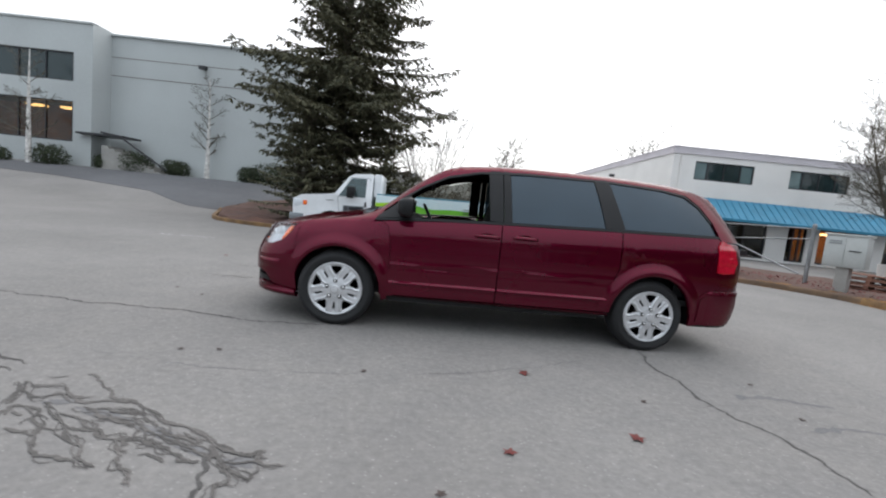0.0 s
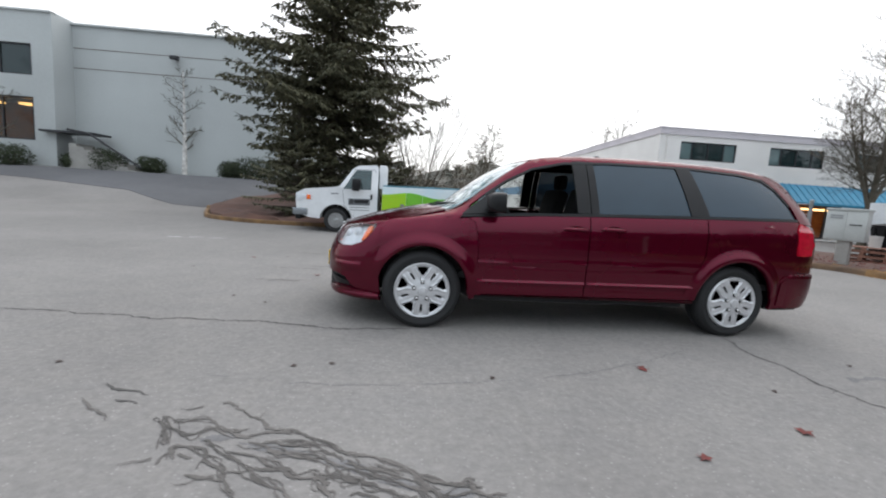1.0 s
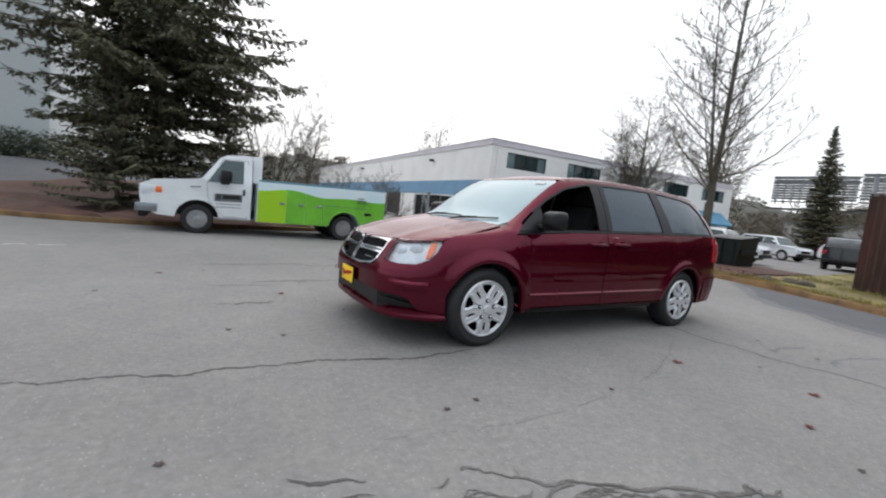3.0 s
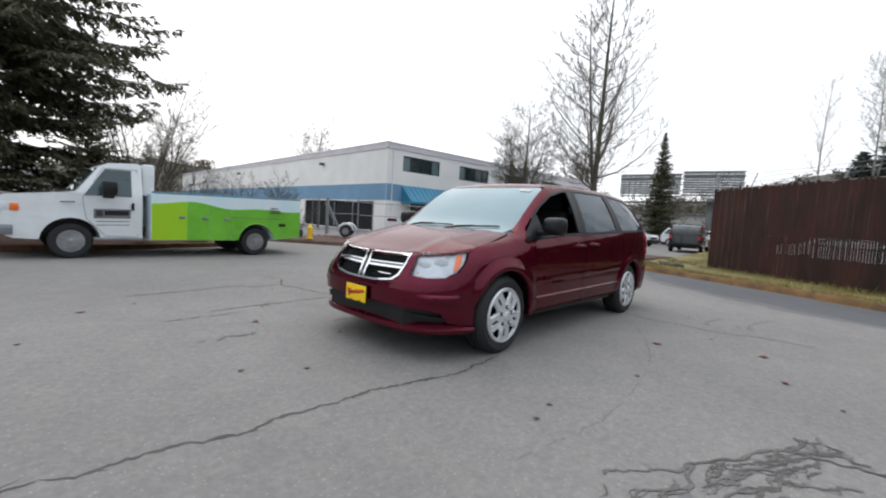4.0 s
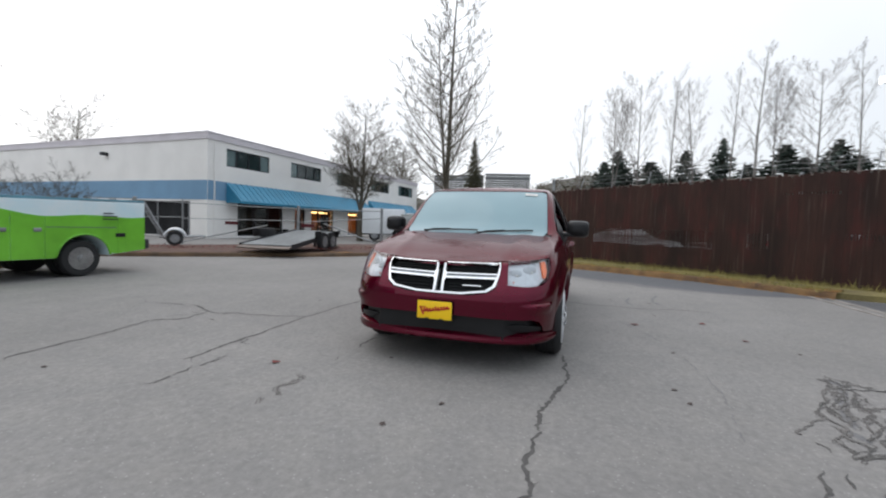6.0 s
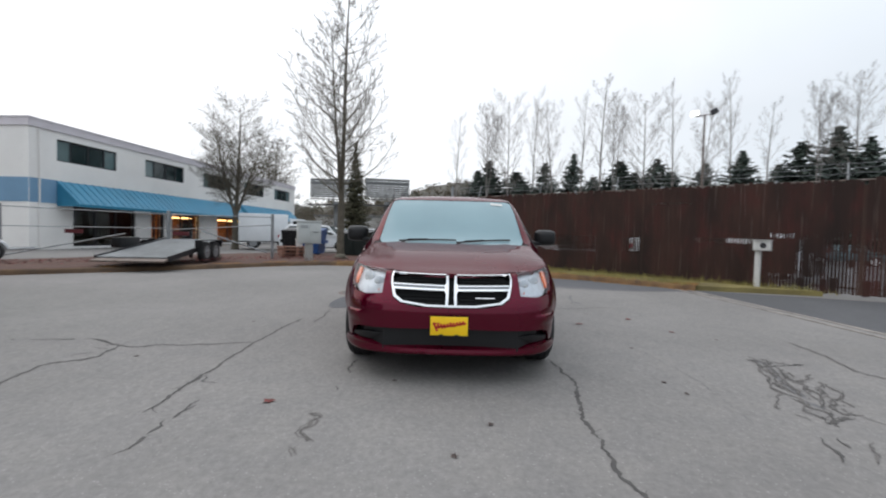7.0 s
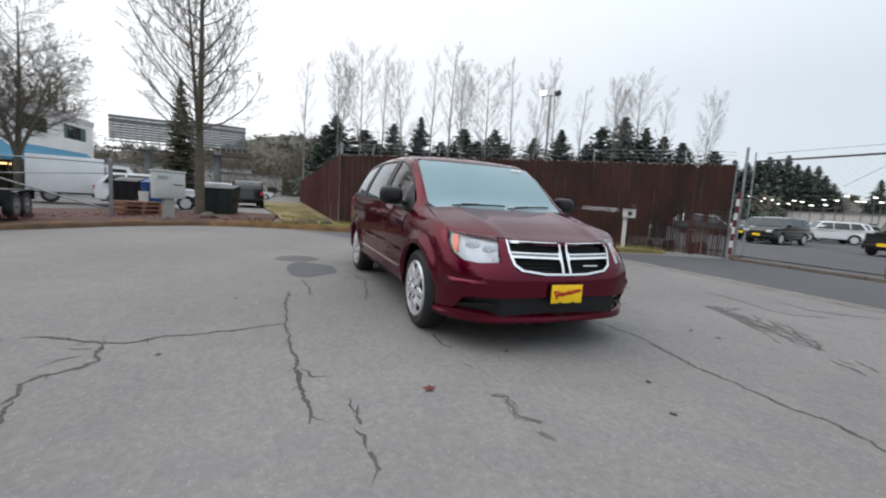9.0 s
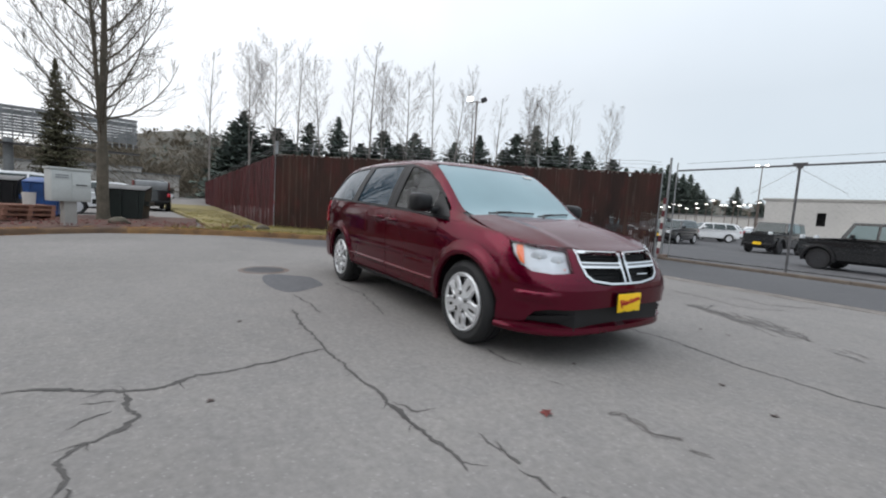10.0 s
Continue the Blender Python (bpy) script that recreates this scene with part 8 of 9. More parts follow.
conifer_tree("cypress_tree", dict(seed=12, height=11.6, radius=2.1, whorl=0.24, per=11, step=0.15, low=0.03, spray_len=0.42, spray_w=0.085, trunk_r=0.2, sag=0.12, power=0.8), pose(43.5, 11.0, 0), "olive brown conifer across the road", leaf="needle_olive")

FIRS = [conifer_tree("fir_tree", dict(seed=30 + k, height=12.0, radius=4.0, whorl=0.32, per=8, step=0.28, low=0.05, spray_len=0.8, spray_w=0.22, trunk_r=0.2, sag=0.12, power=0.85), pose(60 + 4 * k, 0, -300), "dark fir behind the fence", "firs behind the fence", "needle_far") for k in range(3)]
FIR_ROW = ((-7.5, 10.2, 0.9), (-6.6, 9.0, 0.9), (-11.3, 8.8, 1.3), (-12.8, 7.6, 1.2), (-15.1, 9.9, 0.75), (-18.6, 11.0, 0.55), (-21.5, 8.0, 1.2), (-24.4, 9.8, 1.1), (-26.4, 8.4, 1.1), (-28.5, 9.8, 1.0), (-30.2, 8.2, 1.1), (-33.8, 9.1, 0.8), (-37.1, 10.1, 0.75),
           (-41.9, 10.5, 0.9), (-44.3, 11.6, 0.75), (-46.9, 10.3, 0.7), (-48.8, 9.3, 0.8), (-50.9, 8.6, 0.9), (-40.2, 8.4, 1.0), (-54.0, 7.6, 1.1), (-55.6, 6.6, 1.0), (-56.8, 6.3, 1.1), (-57.7, 6.5, 1.1), (-58.6, 6.9, 1.1), (-59.4, 6.6, 1.1), (-60.2, 7.0, 1.0), (-61.0, 6.1, 1.1), (-61.8, 5.9, 1.0), (-62.6, 5.9, 1.0), (-63.3, 5.0, 1.1), (-64.0, 4.2, 1.1), (-67.2, 4.6, 0.9), (-69.4, 3.3, 1.1))
for k, (az, el, wide) in enumerate(FIR_ROW):
    dist = 66 + rng.uniform(-4, 14) if az > -55.5 else 152 + rng.uniform(-8, 14)
    x, y = bearing(az, dist)
    h = 1.13 + dist * math.tan(radians(el))
    if k < 3:
        c = FIRS[k]
        c.matrix_basis = pose(x, y, -0.2, 0, 0, 50 * k)
    else:
        c = copy_thing(FIRS[k % 3], pose(x, y, -0.2, 0, 0, rng.uniform(0, 360)))
    c.scale = ((1.7 if az > -55.5 else 1.15) * wide * h / 12,) * 2 + (h / 12,)


def leafy(bm, c, r, n, size, rng):
    for _ in range(n):
        v = Vector((rng.gauss(0, 1), rng.gauss(0, 1), rng.gauss(0, 1))).normalized() * rng.uniform(0.55, 1.03) ** 0.5
        p = Vector((c[0] + v.x * r[0], c[1] + v.y * r[1], c[2] + v.z * r[2]))
        if p.z < -0.05:
            continue
        d = Vector((rng.uniform(-1, 1), rng.uniform(-1, 1), rng.uniform(-0.6, 1))).normalized()
        spray(bm, p, d, v, size * rng.uniform(0.6, 1.3), size * 0.32, size * 0.15)


def shrub(m, r, n, label, seed, size=0.12, twigs=10):
    rng = random.Random(seed)
    bm = bmesh.new()
    for k in range(5):
        a = 2 * math.pi * k / 5
        leafy(bm, (0.35 * r[0] * math.cos(a), 0.35 * r[1] * math.sin(a), r[2] * rng.uniform(0.35, 0.5)), [0.68 * q for q in r], n // 5, size, rng)
    st = tubes(*[([(0, 0, -0.08), (0.5 * r[0] * math.cos(k * 2.4), 0.5 * r[1] * math.sin(k * 2.4), r[2] * 0.7)], [0.03, 0.01], 4) for k in range(twigs)])
    return plant("shrub", [("stem", st, M["bark"]), ("crown", bm, M["shrub"])], m, label, "shrub", "shrubs along the grey wall")


for k, (x, y, a, b, h) in enumerate(((-19.4, 24.0, 1.1, 0.9, 1.1), (-17.3, 24.6, 0.9, 0.8, 0.9), (-21.6, 24.2, 0.6, 0.6, 0.8), (-24.2, 23.2, 1.1, 0.9, 1.1), (-27, 22.6, 1.0, 0.8, 0.8),
                                     (-12.5, 24.6, 0.8, 0.7, 0.9), (-11.0, 24.4, 1.5, 0.9, 1.3), (-9.0, 24.2, 1.4, 0.9, 1.3), (-29.5, 22.4, 1.2, 0.9, 0.9))):
    shrub(pose(x, y, ground_height(x, y)), (a, b, h), 2000, "rounded clipped evergreen shrub by the grey wall", 60 + k)

# two young birches before the grey wall, and bare bushes
SPEC_BIRCH = {"wob": 0.05, "up": 0.04, "thin": 0.007, "depth": 3, "count": (20, 8, 5), "from": (0.22, 0.2, 0.2), "angle": ((50, 85), (30, 60), (25, 55)), "ratio": (0.28, 0.45, 0.5), "thick": 0.4, "shape": lambda t: 1.1 - 0.5 * t}
for k, (x, y, h) in enumerate(((-15.3, 24.6, 6.6), (-24.9, 22.6, 6.8))):
    plant("birch_tree", [("trunk", bare_tree(40 + k, h, 0.17, SPEC_BIRCH), M["birch_white"])], pose(x, y, ground_height(x, y)), "slim leafless white-barked birch by the grey wall", "tree", twig=M["bark"])
SPEC_BUSH = {"wob": 0.09, "up": 0.0, "thin": 0.0045, "depth": 2, "count": (12, 7), "from": (0.15, 0.2), "angle": ((22, 55), (20, 50)), "ratio": (0.42, 0.5), "thick": 0.5, "shape": lambda t: 1.0 - 0.4 * t}
for k, (x, y, h, n) in enumerate(((-0.6, 17.2, 6.6, 14), (1.3, 17.0, 2.9, 13), (3.0, 17.0, 2.7, 14), (5.3, 18.0, 3.0, 15), (6.3, 17.6, 1.6, 6))):
    rr = random.Random(70 + k)
    bm, bm2 = bmesh.new(), bmesh.new()
    for i in range(n):
        a = rr.uniform(0, 6.28)
        lean = rr.uniform(0.1, 0.75)
        limb(bm if i % 3 == 0 else bm2, Vector((0, 0, -0.05)), Vector((lean * math.cos(a), lean * math.sin(a), 1)), h * rr.uniform(0.6, 1.05), 0.012 + 0.003 * h, rr, 0, SPEC_BUSH)
    plant("bare_bush", [("stem", bm, M["bark"]), ("outer_stem", bm2, M["bark"])], pose(x, y, ground_height(x, y)), "leafless bush with many thin stems", "bush")
for k, (x, y, h) in enumerate(((37.5, 70, 17.0), (60, 82, 16.0), (52, 24, 13.0), (66, 30, 14.0), (12, 63, 12.0), (80, -3, 12.0))):
    plant("far_tree", [("trunk", bare_tree(80 + k, h, 0.24, dict(SPEC_ROUND, depth=3, count=(16, 9, 6), thin=0.016), 3, 0.2), M["bark"])], pose(x, y, 0), "leafless tree far behind the buildings", "tree")


# ---- woods and hills in the distance ----
def build_far():
    rng = random.Random(4)
    bm = bmesh.new()
    n = 140
    rows = []
    for i in range(n + 1):
        az = lerp(100, -130, i / n)
        hh = 17 + 9 * noise.noise((az * 0.06, 1, 2)) + 5 * noise.noise((az * 0.2, 4, 2)) - 9 * smoothstep(60, 75, -az) + 9 * smoothstep(8, -14, az) * smoothstep(-62, -40, az) + 13 * math.exp(-((az - 1) / 7) ** 2)
        row = []
        for dist, f in ((150, 0.0), (200, 0.55), (260, 1.0), (420, 1.2)):
            x, y = bearing(az, dist)
            row.append(bm.verts.new((x, y, max(-0.4, hh * f - 0.4))))
        rows.append(row)
    for a, b in zip(rows, rows[1:]):
        for j in range(3):
            bm.faces.new((a[j], b[j], b[j + 1], a[j + 1]))
    tagged(part("far_hill", bm, M["hill"]), "low wooded hillside in the distance", "hill", kind="structure")
    wood, bare = bmesh.new(), bmesh.new()
    for i in range(2700):
        ridge = i >= 1500
        az = rng.uniform(14, -60) if ridge else rng.uniform(95, -125)
        dist = rng.uniform(125, 215) if ridge else rng.uniform(150, 270)
        x, y = bearing(az, dist)
        f = smoothstep(150, 260, dist)
        hh = 17 + 9 * noise.noise((az * 0.06, 1, 2)) + 5 * noise.noise((az * 0.2, 4, 2)) - 9 * smoothstep(60, 75, -az) + 9 * smoothstep(8, -14, az) * smoothstep(-62, -40, az) + 13 * math.exp(-((az - 1) / 7) ** 2)
        z = max(0, hh * f * 0.9 - 1)
        evergreen = rng.random() < ((0.75 if az < -12 else 0.12) if ridge else 0.35)
        h = rng.uniform(6, 12) if ridge else rng.uniform(5, 9) * (0.6 if az < -60 else 1)
        for q in range(38):
            t = rng.random()
            if evergreen:
                rr, zz, up = h * 0.22 * (1 - t) + 0.2, z + h * t, rng.uniform(-0.5, 0.1)
            else:
                rr, zz, up = h * 0.34 * math.sin(math.pi * (0.15 + 0.8 * t)), z + h * (0.15 + 0.6 * t), rng.uniform(0.3, 1.4)
            a = rng.uniform(0, 6.28)
            d = Vector((math.cos(a), math.sin(a), up)).normalized()
            spray(wood if evergreen else bare, Vector((x + 0.3 * rr * math.cos(a), y + 0.3 * rr * math.sin(a), zz)), d, Vector((rng.uniform(-1, 1), rng.uniform(-1, 1), 1)), rr + 0.5, rng.uniform(0.3, 0.6) if ridge and evergreen else rng.uniform(0.12, 0.26), 0.3 if evergreen else 0.0)
    tagged(part("far_bare_woods", bare, M["brush"], smooth=False), "hazy brown leafless woods on the far hillside", "woods", kind="stuff")
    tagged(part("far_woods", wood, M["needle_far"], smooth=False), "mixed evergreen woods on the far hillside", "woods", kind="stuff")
    brush = bmesh.new()
    for i in range(7000):
        az = rng.uniform(20, -12) if i % 3 else rng.uniform(60, -12)
        dist = rng.uniform(85, 150)
        x, y = bearing(az, dist)
        top = (3.2 + dist * (0.055 + 0.045 * smoothstep(16, 8, az) * smoothstep(-14, -4, az))) * (0.8 + 0.4 * noise.noise((az * 0.3, dist * 0.02, 3)))
        p = Vector((x, y, rng.uniform(0, max(1.0, top - 1.5))))
        for _ in range(3):
            spray(brush, p, Vector((rng.uniform(-1, 1), rng.uniform(-1, 1), rng.uniform(0.4, 1.6))).normalized(), Vector((0, 1, 0.2)), rng.uniform(0.8, 2.0), rng.uniform(0.05, 0.12), 0.0)
    tagged(part("far_brush", brush, M["brush"], smooth=False), "brown leafless brush across the road", "bushes", kind="stuff")


build_far()


# ---- things along the kerb and behind it ----
def build_utility_cabinet():
    c = thing("utility_cabinet", pose(10.14, 5.33, 0.12, 0, 0, -62), "pale grey-green utility cabinet on a concrete pedestal behind the kerb", "cabinet")
    part("pedestal", boxes(((0, 0, 0.28), (0.27, 0.27, 0.78), 0, 0.02)), M["concrete"], c)
    bx = part("box", boxes(((0, 0, 1.02), (0.83, 0.40, 0.80), 0, 0.015)), M["cabinet"], c)
    part("lid", boxes(((0, 0, 1.445), (0.88, 0.46, 0.05), 0, 0.012)), M["cabinet"], bx)
    for x in (-0.205, 0.205):
        part("door", boxes(((x, -0.207, 1.02), (0.395, 0.012, 0.72), 0, 0.004)), M["cabinet"], bx)
    part("handle", boxes(((0.20, -0.225, 1.05), (0.24, 0.02, 0.025))), M["frame_dark"], bx)
    part("vent", boxes(((-0.2, -0.22, 1.28), (0.26, 0.012, 0.03)), ((-0.2, -0.22, 1.22), (0.26, 0.012, 0.03))), M["galv"], bx)


build_utility_cabinet()


def dumpster(m, ln, w, h, mt, label, lid):
    d = thing("dumpster", m, label, "dumpster")
    bm = bmesh.new()
    v = [bm.verts.new(p) for p in ((-ln / 2 + 0.12, -w / 2, 0.12), (ln / 2 - 0.12, -w / 2, 0.12), (ln / 2, -w / 2, h), (-ln / 2, -w / 2, h), (-ln / 2 + 0.12, w / 2, 0.12), (ln / 2 - 0.12, w / 2, 0.12), (ln / 2, w / 2, h + 0.15), (-ln / 2, w / 2, h + 0.15))]
    for q in ((0, 1, 2, 3), (5, 4, 7, 6), (4, 0, 3, 7), (1, 5, 6, 2), (4, 5, 1, 0)):
        bm.faces.new([v[i] for i in q])
    body = part("body", bm, mt, d, smooth=False)
    for x in (-ln / 3, 0, ln / 3):
        part("rib", boxes(((x, -w / 2 - 0.03, h * 0.55), (0.07, 0.06, h * 0.8))), mt, body)
    for s in (-1, 1):
        part("lid", boxes(((s * ln / 4, 0, h + 0.11), (ln / 2 - 0.01, w + 0.08, 0.04), 0, 0.01, 0.0, math.degrees(math.atan2(0.15, w)))), lid, d, "hinged plastic lid")
        part("fork_pocket", boxes(((s * (ln / 2 + 0.04), 0, h * 0.6), (0.10, w * 0.8, 0.16))), mt, d)
        part("caster", lathe(bmesh.new(), [(0.0, -0.03), (0.08, -0.03), (0.08, 0.03), (0.0, 0.03)], n=12, centre=(s * ln * 0.36, -w * 0.35, 0.08)), M["rubber"], d)
    return d


dumpster(pose(14.40, 4.45, 0.02, 0, 0, -100), 1.45, 1.0, 1.08, M["dumpster"], "dark green dumpster beside the alder trunk", M["black_plastic"])
dumpster(pose(14.85, 6.62, 0.02, 0, 0, -88), 0.95, 1.2, 1.14, M["blue_plastic"], "blue dumpster with a blue lid behind the utility cabinet", M["blue_plastic"])
dumpster(pose(14.85, 7.60, 0.02, 0, 0, -88), 0.85, 1.2, 1.14, M["black_plastic"], "black dumpster with a dark lid next to the blue one", M["black_plastic"])
bk = thing("bucket", pose(12.72, 6.6, 0.475), "white plastic bucket standing on the pallets", "bucket")
part("tub", lathe(bmesh.new(), [(0.0, 0.0), (0.13, 0.0), (0.16, 0.38), (0.165, 0.40), (0.15, 0.38)], axis="z", n=18), M["white_dull"], bk)

# stacked pallets
board = finish(boxes(((0, 0, 0), (1.2, 0.11, 0.022))), "board", M["pallet"], False)
block = finish(boxes(((0, 0, 0), (0.10, 1.0, 0.09))), "runner", M["pallet"], False)
for k in range(3):
    p = thing("pallet", pose(12.55, 6.75 , 0.10 + 0.145 * k, 0, 0, -55 + 2.5 * ((k * 7) % 3 - 1)), "worn wooden pallet in a low stack behind the kerb", "pallet", "stacked pallets")
    for i in range(6):
        piece("board", board, p, pose(0, -0.45 + 0.18 * i, 0.125))
        if i % 2 == 0:
            piece("board", board, p, pose(0, -0.45 + 0.18 * i, 0.012))
    for x in (-0.54, 0, 0.54):
        piece("runner", block, p, pose(x, 0, 0.068))

# pipe fence with a broken lower rail
pf = thing("pipe_fence", pose(0, 0, 0.1), "galvanised pipe fence with a fallen rail behind the kerb", "fence", kind="structure")
PIPE = [(8.02, 17.6, 1.86), (8.45, 15.35, 1.80), (9.75, 10.4, 1.68), (10.72, 6.95, 1.70)]
for k, (x, y, h) in enumerate(PIPE):
    r = (0.085, 0.035, 0.06, 0.055)[k]
    part("post", tubes(([(x, y, -0.1), (x, y, h)], r, 10)), M["galv"], pf)
    part("post_cap", lathe(bmesh.new(), [(r + 0.006, -0.02), (r, 0.03), (0.0, 0.05)], axis="z", n=12, centre=(x, y, h)), M["galv"], pf)
for (x0, y0, h0), (x1, y1, h1) in zip(PIPE, PIPE[1:]):
    part("rail", tubes(([(x0, y0, h0 - 0.10), (x1, y1, h1 - 0.10)], 0.018, 8)), M["galv"], pf)
    part("rail", tubes(([(x0, y0, 1.02), (x1, y1, 1.07 if x1 < 10 else 1.30)], 0.016, 8)), M["galv"], pf)
part("gate_leaf", tubes(([(7.2, 19.2, 0.1), (7.2, 19.2, 1.8), (8.0, 17.7, 1.8), (8.0, 17.7, 0.1), (7.2, 19.2, 0.1)], 0.022, 6), ([(7.6, 18.45, 0.1), (7.6, 18.45, 1.8)], 0.018, 6)), M["galv"], pf, "short pipe gate leaf")
part("fallen_rail", tubes(([(8.45, 15.3, 0.0), (9.43, 11.75, 0.84)], 0.026, 8)), M["galv"], pf, "fallen pipe rail")
part("fallen_rail", tubes(([(10.0, 9.3, 1.0), (10.66, 7.13, 0.22)], 0.024, 8)), M["galv"], pf, "fallen pipe rail")
for x, y in ((9.02, 13.25), (9.86, 10.0)):
    part("red_sign", boxes(((x - 0.025, y - 0.01, 0.89), (0.55, 0.02, 0.14), -75)), M["red_paint"], pf, "dark red tag on the rail")


def flatbed_trailer():
    t = thing("flatbed_trailer", pose(8.09, 9.35, 0.08, 0, 0, 7.3), "low tilt-deck trailer with dual axles and a worn metal deck", "trailer")
    ang = 7.0
    dk = part("deck", boxes(((0.05, 0, 0.45), (3.8, 1.95, 0.06), 0, 0.0, -ang)), M["board"], t, "worn metal deck")
    for y in (-0.98, 0.98):
        part("side_rail", boxes(((0.05, y, 0.44), (3.8, 0.07, 0.16), 0, 0.0, -ang)), M["frame_dark"], t)
    for i in range(5):
        part("cross_beam", boxes(((-1.6 + 0.82 * i, 0, 0.36 + 0.10 * (i - 2)), (0.08, 1.9, 0.08))), M["frame_dark"], t)
    part("ramp_lip", boxes(((-1.93, 0, 0.17), (0.32, 1.95, 0.04), 0, 0.0, -14)), M["rust_steel"], t)
    part("tool_box", boxes(((-0.2, 1.12, 0.62), (1.0, 0.3, 0.32), 0, 0.02)), M["black_plastic"], t, "dark box on the deck rail")
    for s in (-1, 1):
        for x in (0.15, 0.85):
            plain_wheel(t, x, s * 1.12, s, 0.34, 0.2, M["galv"], 0.6)
        part("mudguard", boxes(((0.5, s * 1.12, 0.72), (1.5, 0.24, 0.03), 0, 0.008), ((-0.27, s * 1.12, 0.60), (0.03, 0.24, 0.24)), ((1.27, s * 1.12, 0.60), (0.03, 0.24, 0.24))), M["black_plastic"], t)
    part("tongue", tubes(([(1.9, -0.5, 0.62), (3.2, 0, 0.5)], 0.04, 6), ([(1.9, 0.5, 0.62), (3.2, 0, 0.5)], 0.04, 6)), M["frame_dark"], t)
    part("stand", boxes(((1.7, 0, 0.3), (0.1, 0.1, 0.55))), M["frame_dark"], t)


flatbed_trailer()

bt = thing("boat_trailer", pose(6.70, 13.7, 0.10, 0, 0, 139), "small galvanised trailer with its tongue raised and silver mudguards", "trailer")
part("frame", tubes(([(-1.0, -0.4, 0.35), (0.3, -0.4, 0.30), (0.5, 0, 0.28)], 0.03, 6), ([(-1.0, 0.4, 0.35), (0.3, 0.4, 0.30), (0.5, 0, 0.28)], 0.03, 6), ([(-1.0, -0.4, 0.35), (-1.0, 0.4, 0.35)], 0.03, 6), ([(0, -0.62, 0.27), (0, 0.62, 0.27)], 0.03, 6)), M["galv"], bt)
part("tongue", tubes(([(0.30, 0, 0.22), (1.0, 0, 1.60)], 0.05, 6), ([(0.42, 0.06, 0.30), (1.06, 0.08, 1.50)], 0.022, 6)), M["galv"], bt, "tongue tipped up steeply")
for s in (-1, 1):
    plain_wheel(bt, 0.0, s * 0.66, s, 0.27, 0.15, M["galv"], 0.55)
    part("mudguard", tubes(([(x, s * 0.66, z) for x, z in arc(0, 0.27, 0.34, 10, 170, 10)], 0.05, 6)), M["silver"], bt)

# yellow hydrant in the mulch
hy = thing("fire_hydrant", pose(4.05, 12.4, 0.08), "small yellow fire hydrant standing in the mulch", "hydrant")
bar = part("barrel", lathe(bmesh.new(), [(0.0, 0.0), (0.13, 0.0), (0.13, 0.05), (0.085, 0.07), (0.08, 0.38), (0.105, 0.40), (0.105, 0.44), (0.085, 0.47), (0.05, 0.54), (0.02, 0.56), (0.02, 0.60), (0.0, 0.605)], axis="z", n=20), M["yellow"], hy)
for a in (0, 90, 180):
    c, d = math.cos(radians(a - 100)), math.sin(radians(a - 100))
    part("outlet", tubes(([(0.06 * c, 0.06 * d, 0.30), (0.15 * c, 0.15 * d, 0.30)], 0.05, 12)), M["yellow"], hy, "capped hose outlet")

# dark lattice gates before the garage opening
lg = thing("lattice_gate", pose(9.3, 20.6, 0, 0, 0, 62), "dark mesh gate panel leaning before the garage", "gate")
part("gate_frame", boxes(((0, 0, 1.0), (0.06, 0.05, 2.0)), ((2.2, 0, 1.0), (0.06, 0.05, 2.0)), ((1.1, 0, 0.08), (2.2, 0.05, 0.06)), ((1.1, 0, 1.95), (2.2, 0.05, 0.06))), M["galv"], lg)
part("mesh", boxes(*[((0.1 * i, 0, 1.0), (0.05, 0.01, 1.85)) for i in range(1, 22)]), M["dark_void"], lg)


def box_truck():
    b = thing("box_truck", pose(22.1, 11.9, 0, 0, 0, 112), "white box truck parked beyond the pipe fence", "truck")
    part("cargo_box", boxes(((0.30, 0, 1.36), (2.9, 2.1, 1.75), 0, 0.03)), M["white_paint"], b, "white cargo box")
    cab = [(-3.0, 0.5), (-3.02, 1.1), (-2.6, 1.3), (-2.2, 1.95), (-1.25, 2.0), (-1.25, 0.45)]
    cb = part("cab", profile_body(cab, lambda x, z: 0.98 - 0.1 * smoothstep(1.2, 2.0, z), 0.05), M["white_paint"], b)
    for s in (-1, 1):
        part("side_window", side_plate([(-2.3, 1.3), (-1.45, 1.32), (-1.45, 1.82), (-2.05, 1.82)], lambda x, z: 0.98 - 0.1 * smoothstep(1.2, 2.0, z), s, 0.005), M["black_plastic"], cb)
        for x in (-2.2, 0.9):
            plain_wheel(b, x, s * 0.9, s, 0.38, 0.24, M["galv"], 0.6)
    part("chassis", boxes(((-0.4, 0, 0.52), (4.2, 0.9, 0.2))), M["black_plastic"], b)


box_truck()

# fallen stones on the grass, and clumps along the kerb
for k, (x, y, r) in enumerate(((11.2, 4.35, 0.28), (10.0, 1.4, 0.18), (10.4, 1.0, 0.15), (10.2, 0.6, 0.2), (9.7, 8.6, 0.2))):
    bm = bmesh.new()
    bmesh.ops.create_icosphere(bm, subdivisions=3, radius=r)
    for v in bm.verts:
        v.co *= 1 + 0.35 * noise.noise(v.co * 4 / r * 0.25 + Vector((k, 0, 0)))
        v.co.z *= 0.6
    st = part("rock", bm, M["bark"])
    st.matrix_basis = pose(x, y, 0.16)
    tagged(st, "rounded mossy brown rock beside the kerb", "rock", "rocks on the verge")


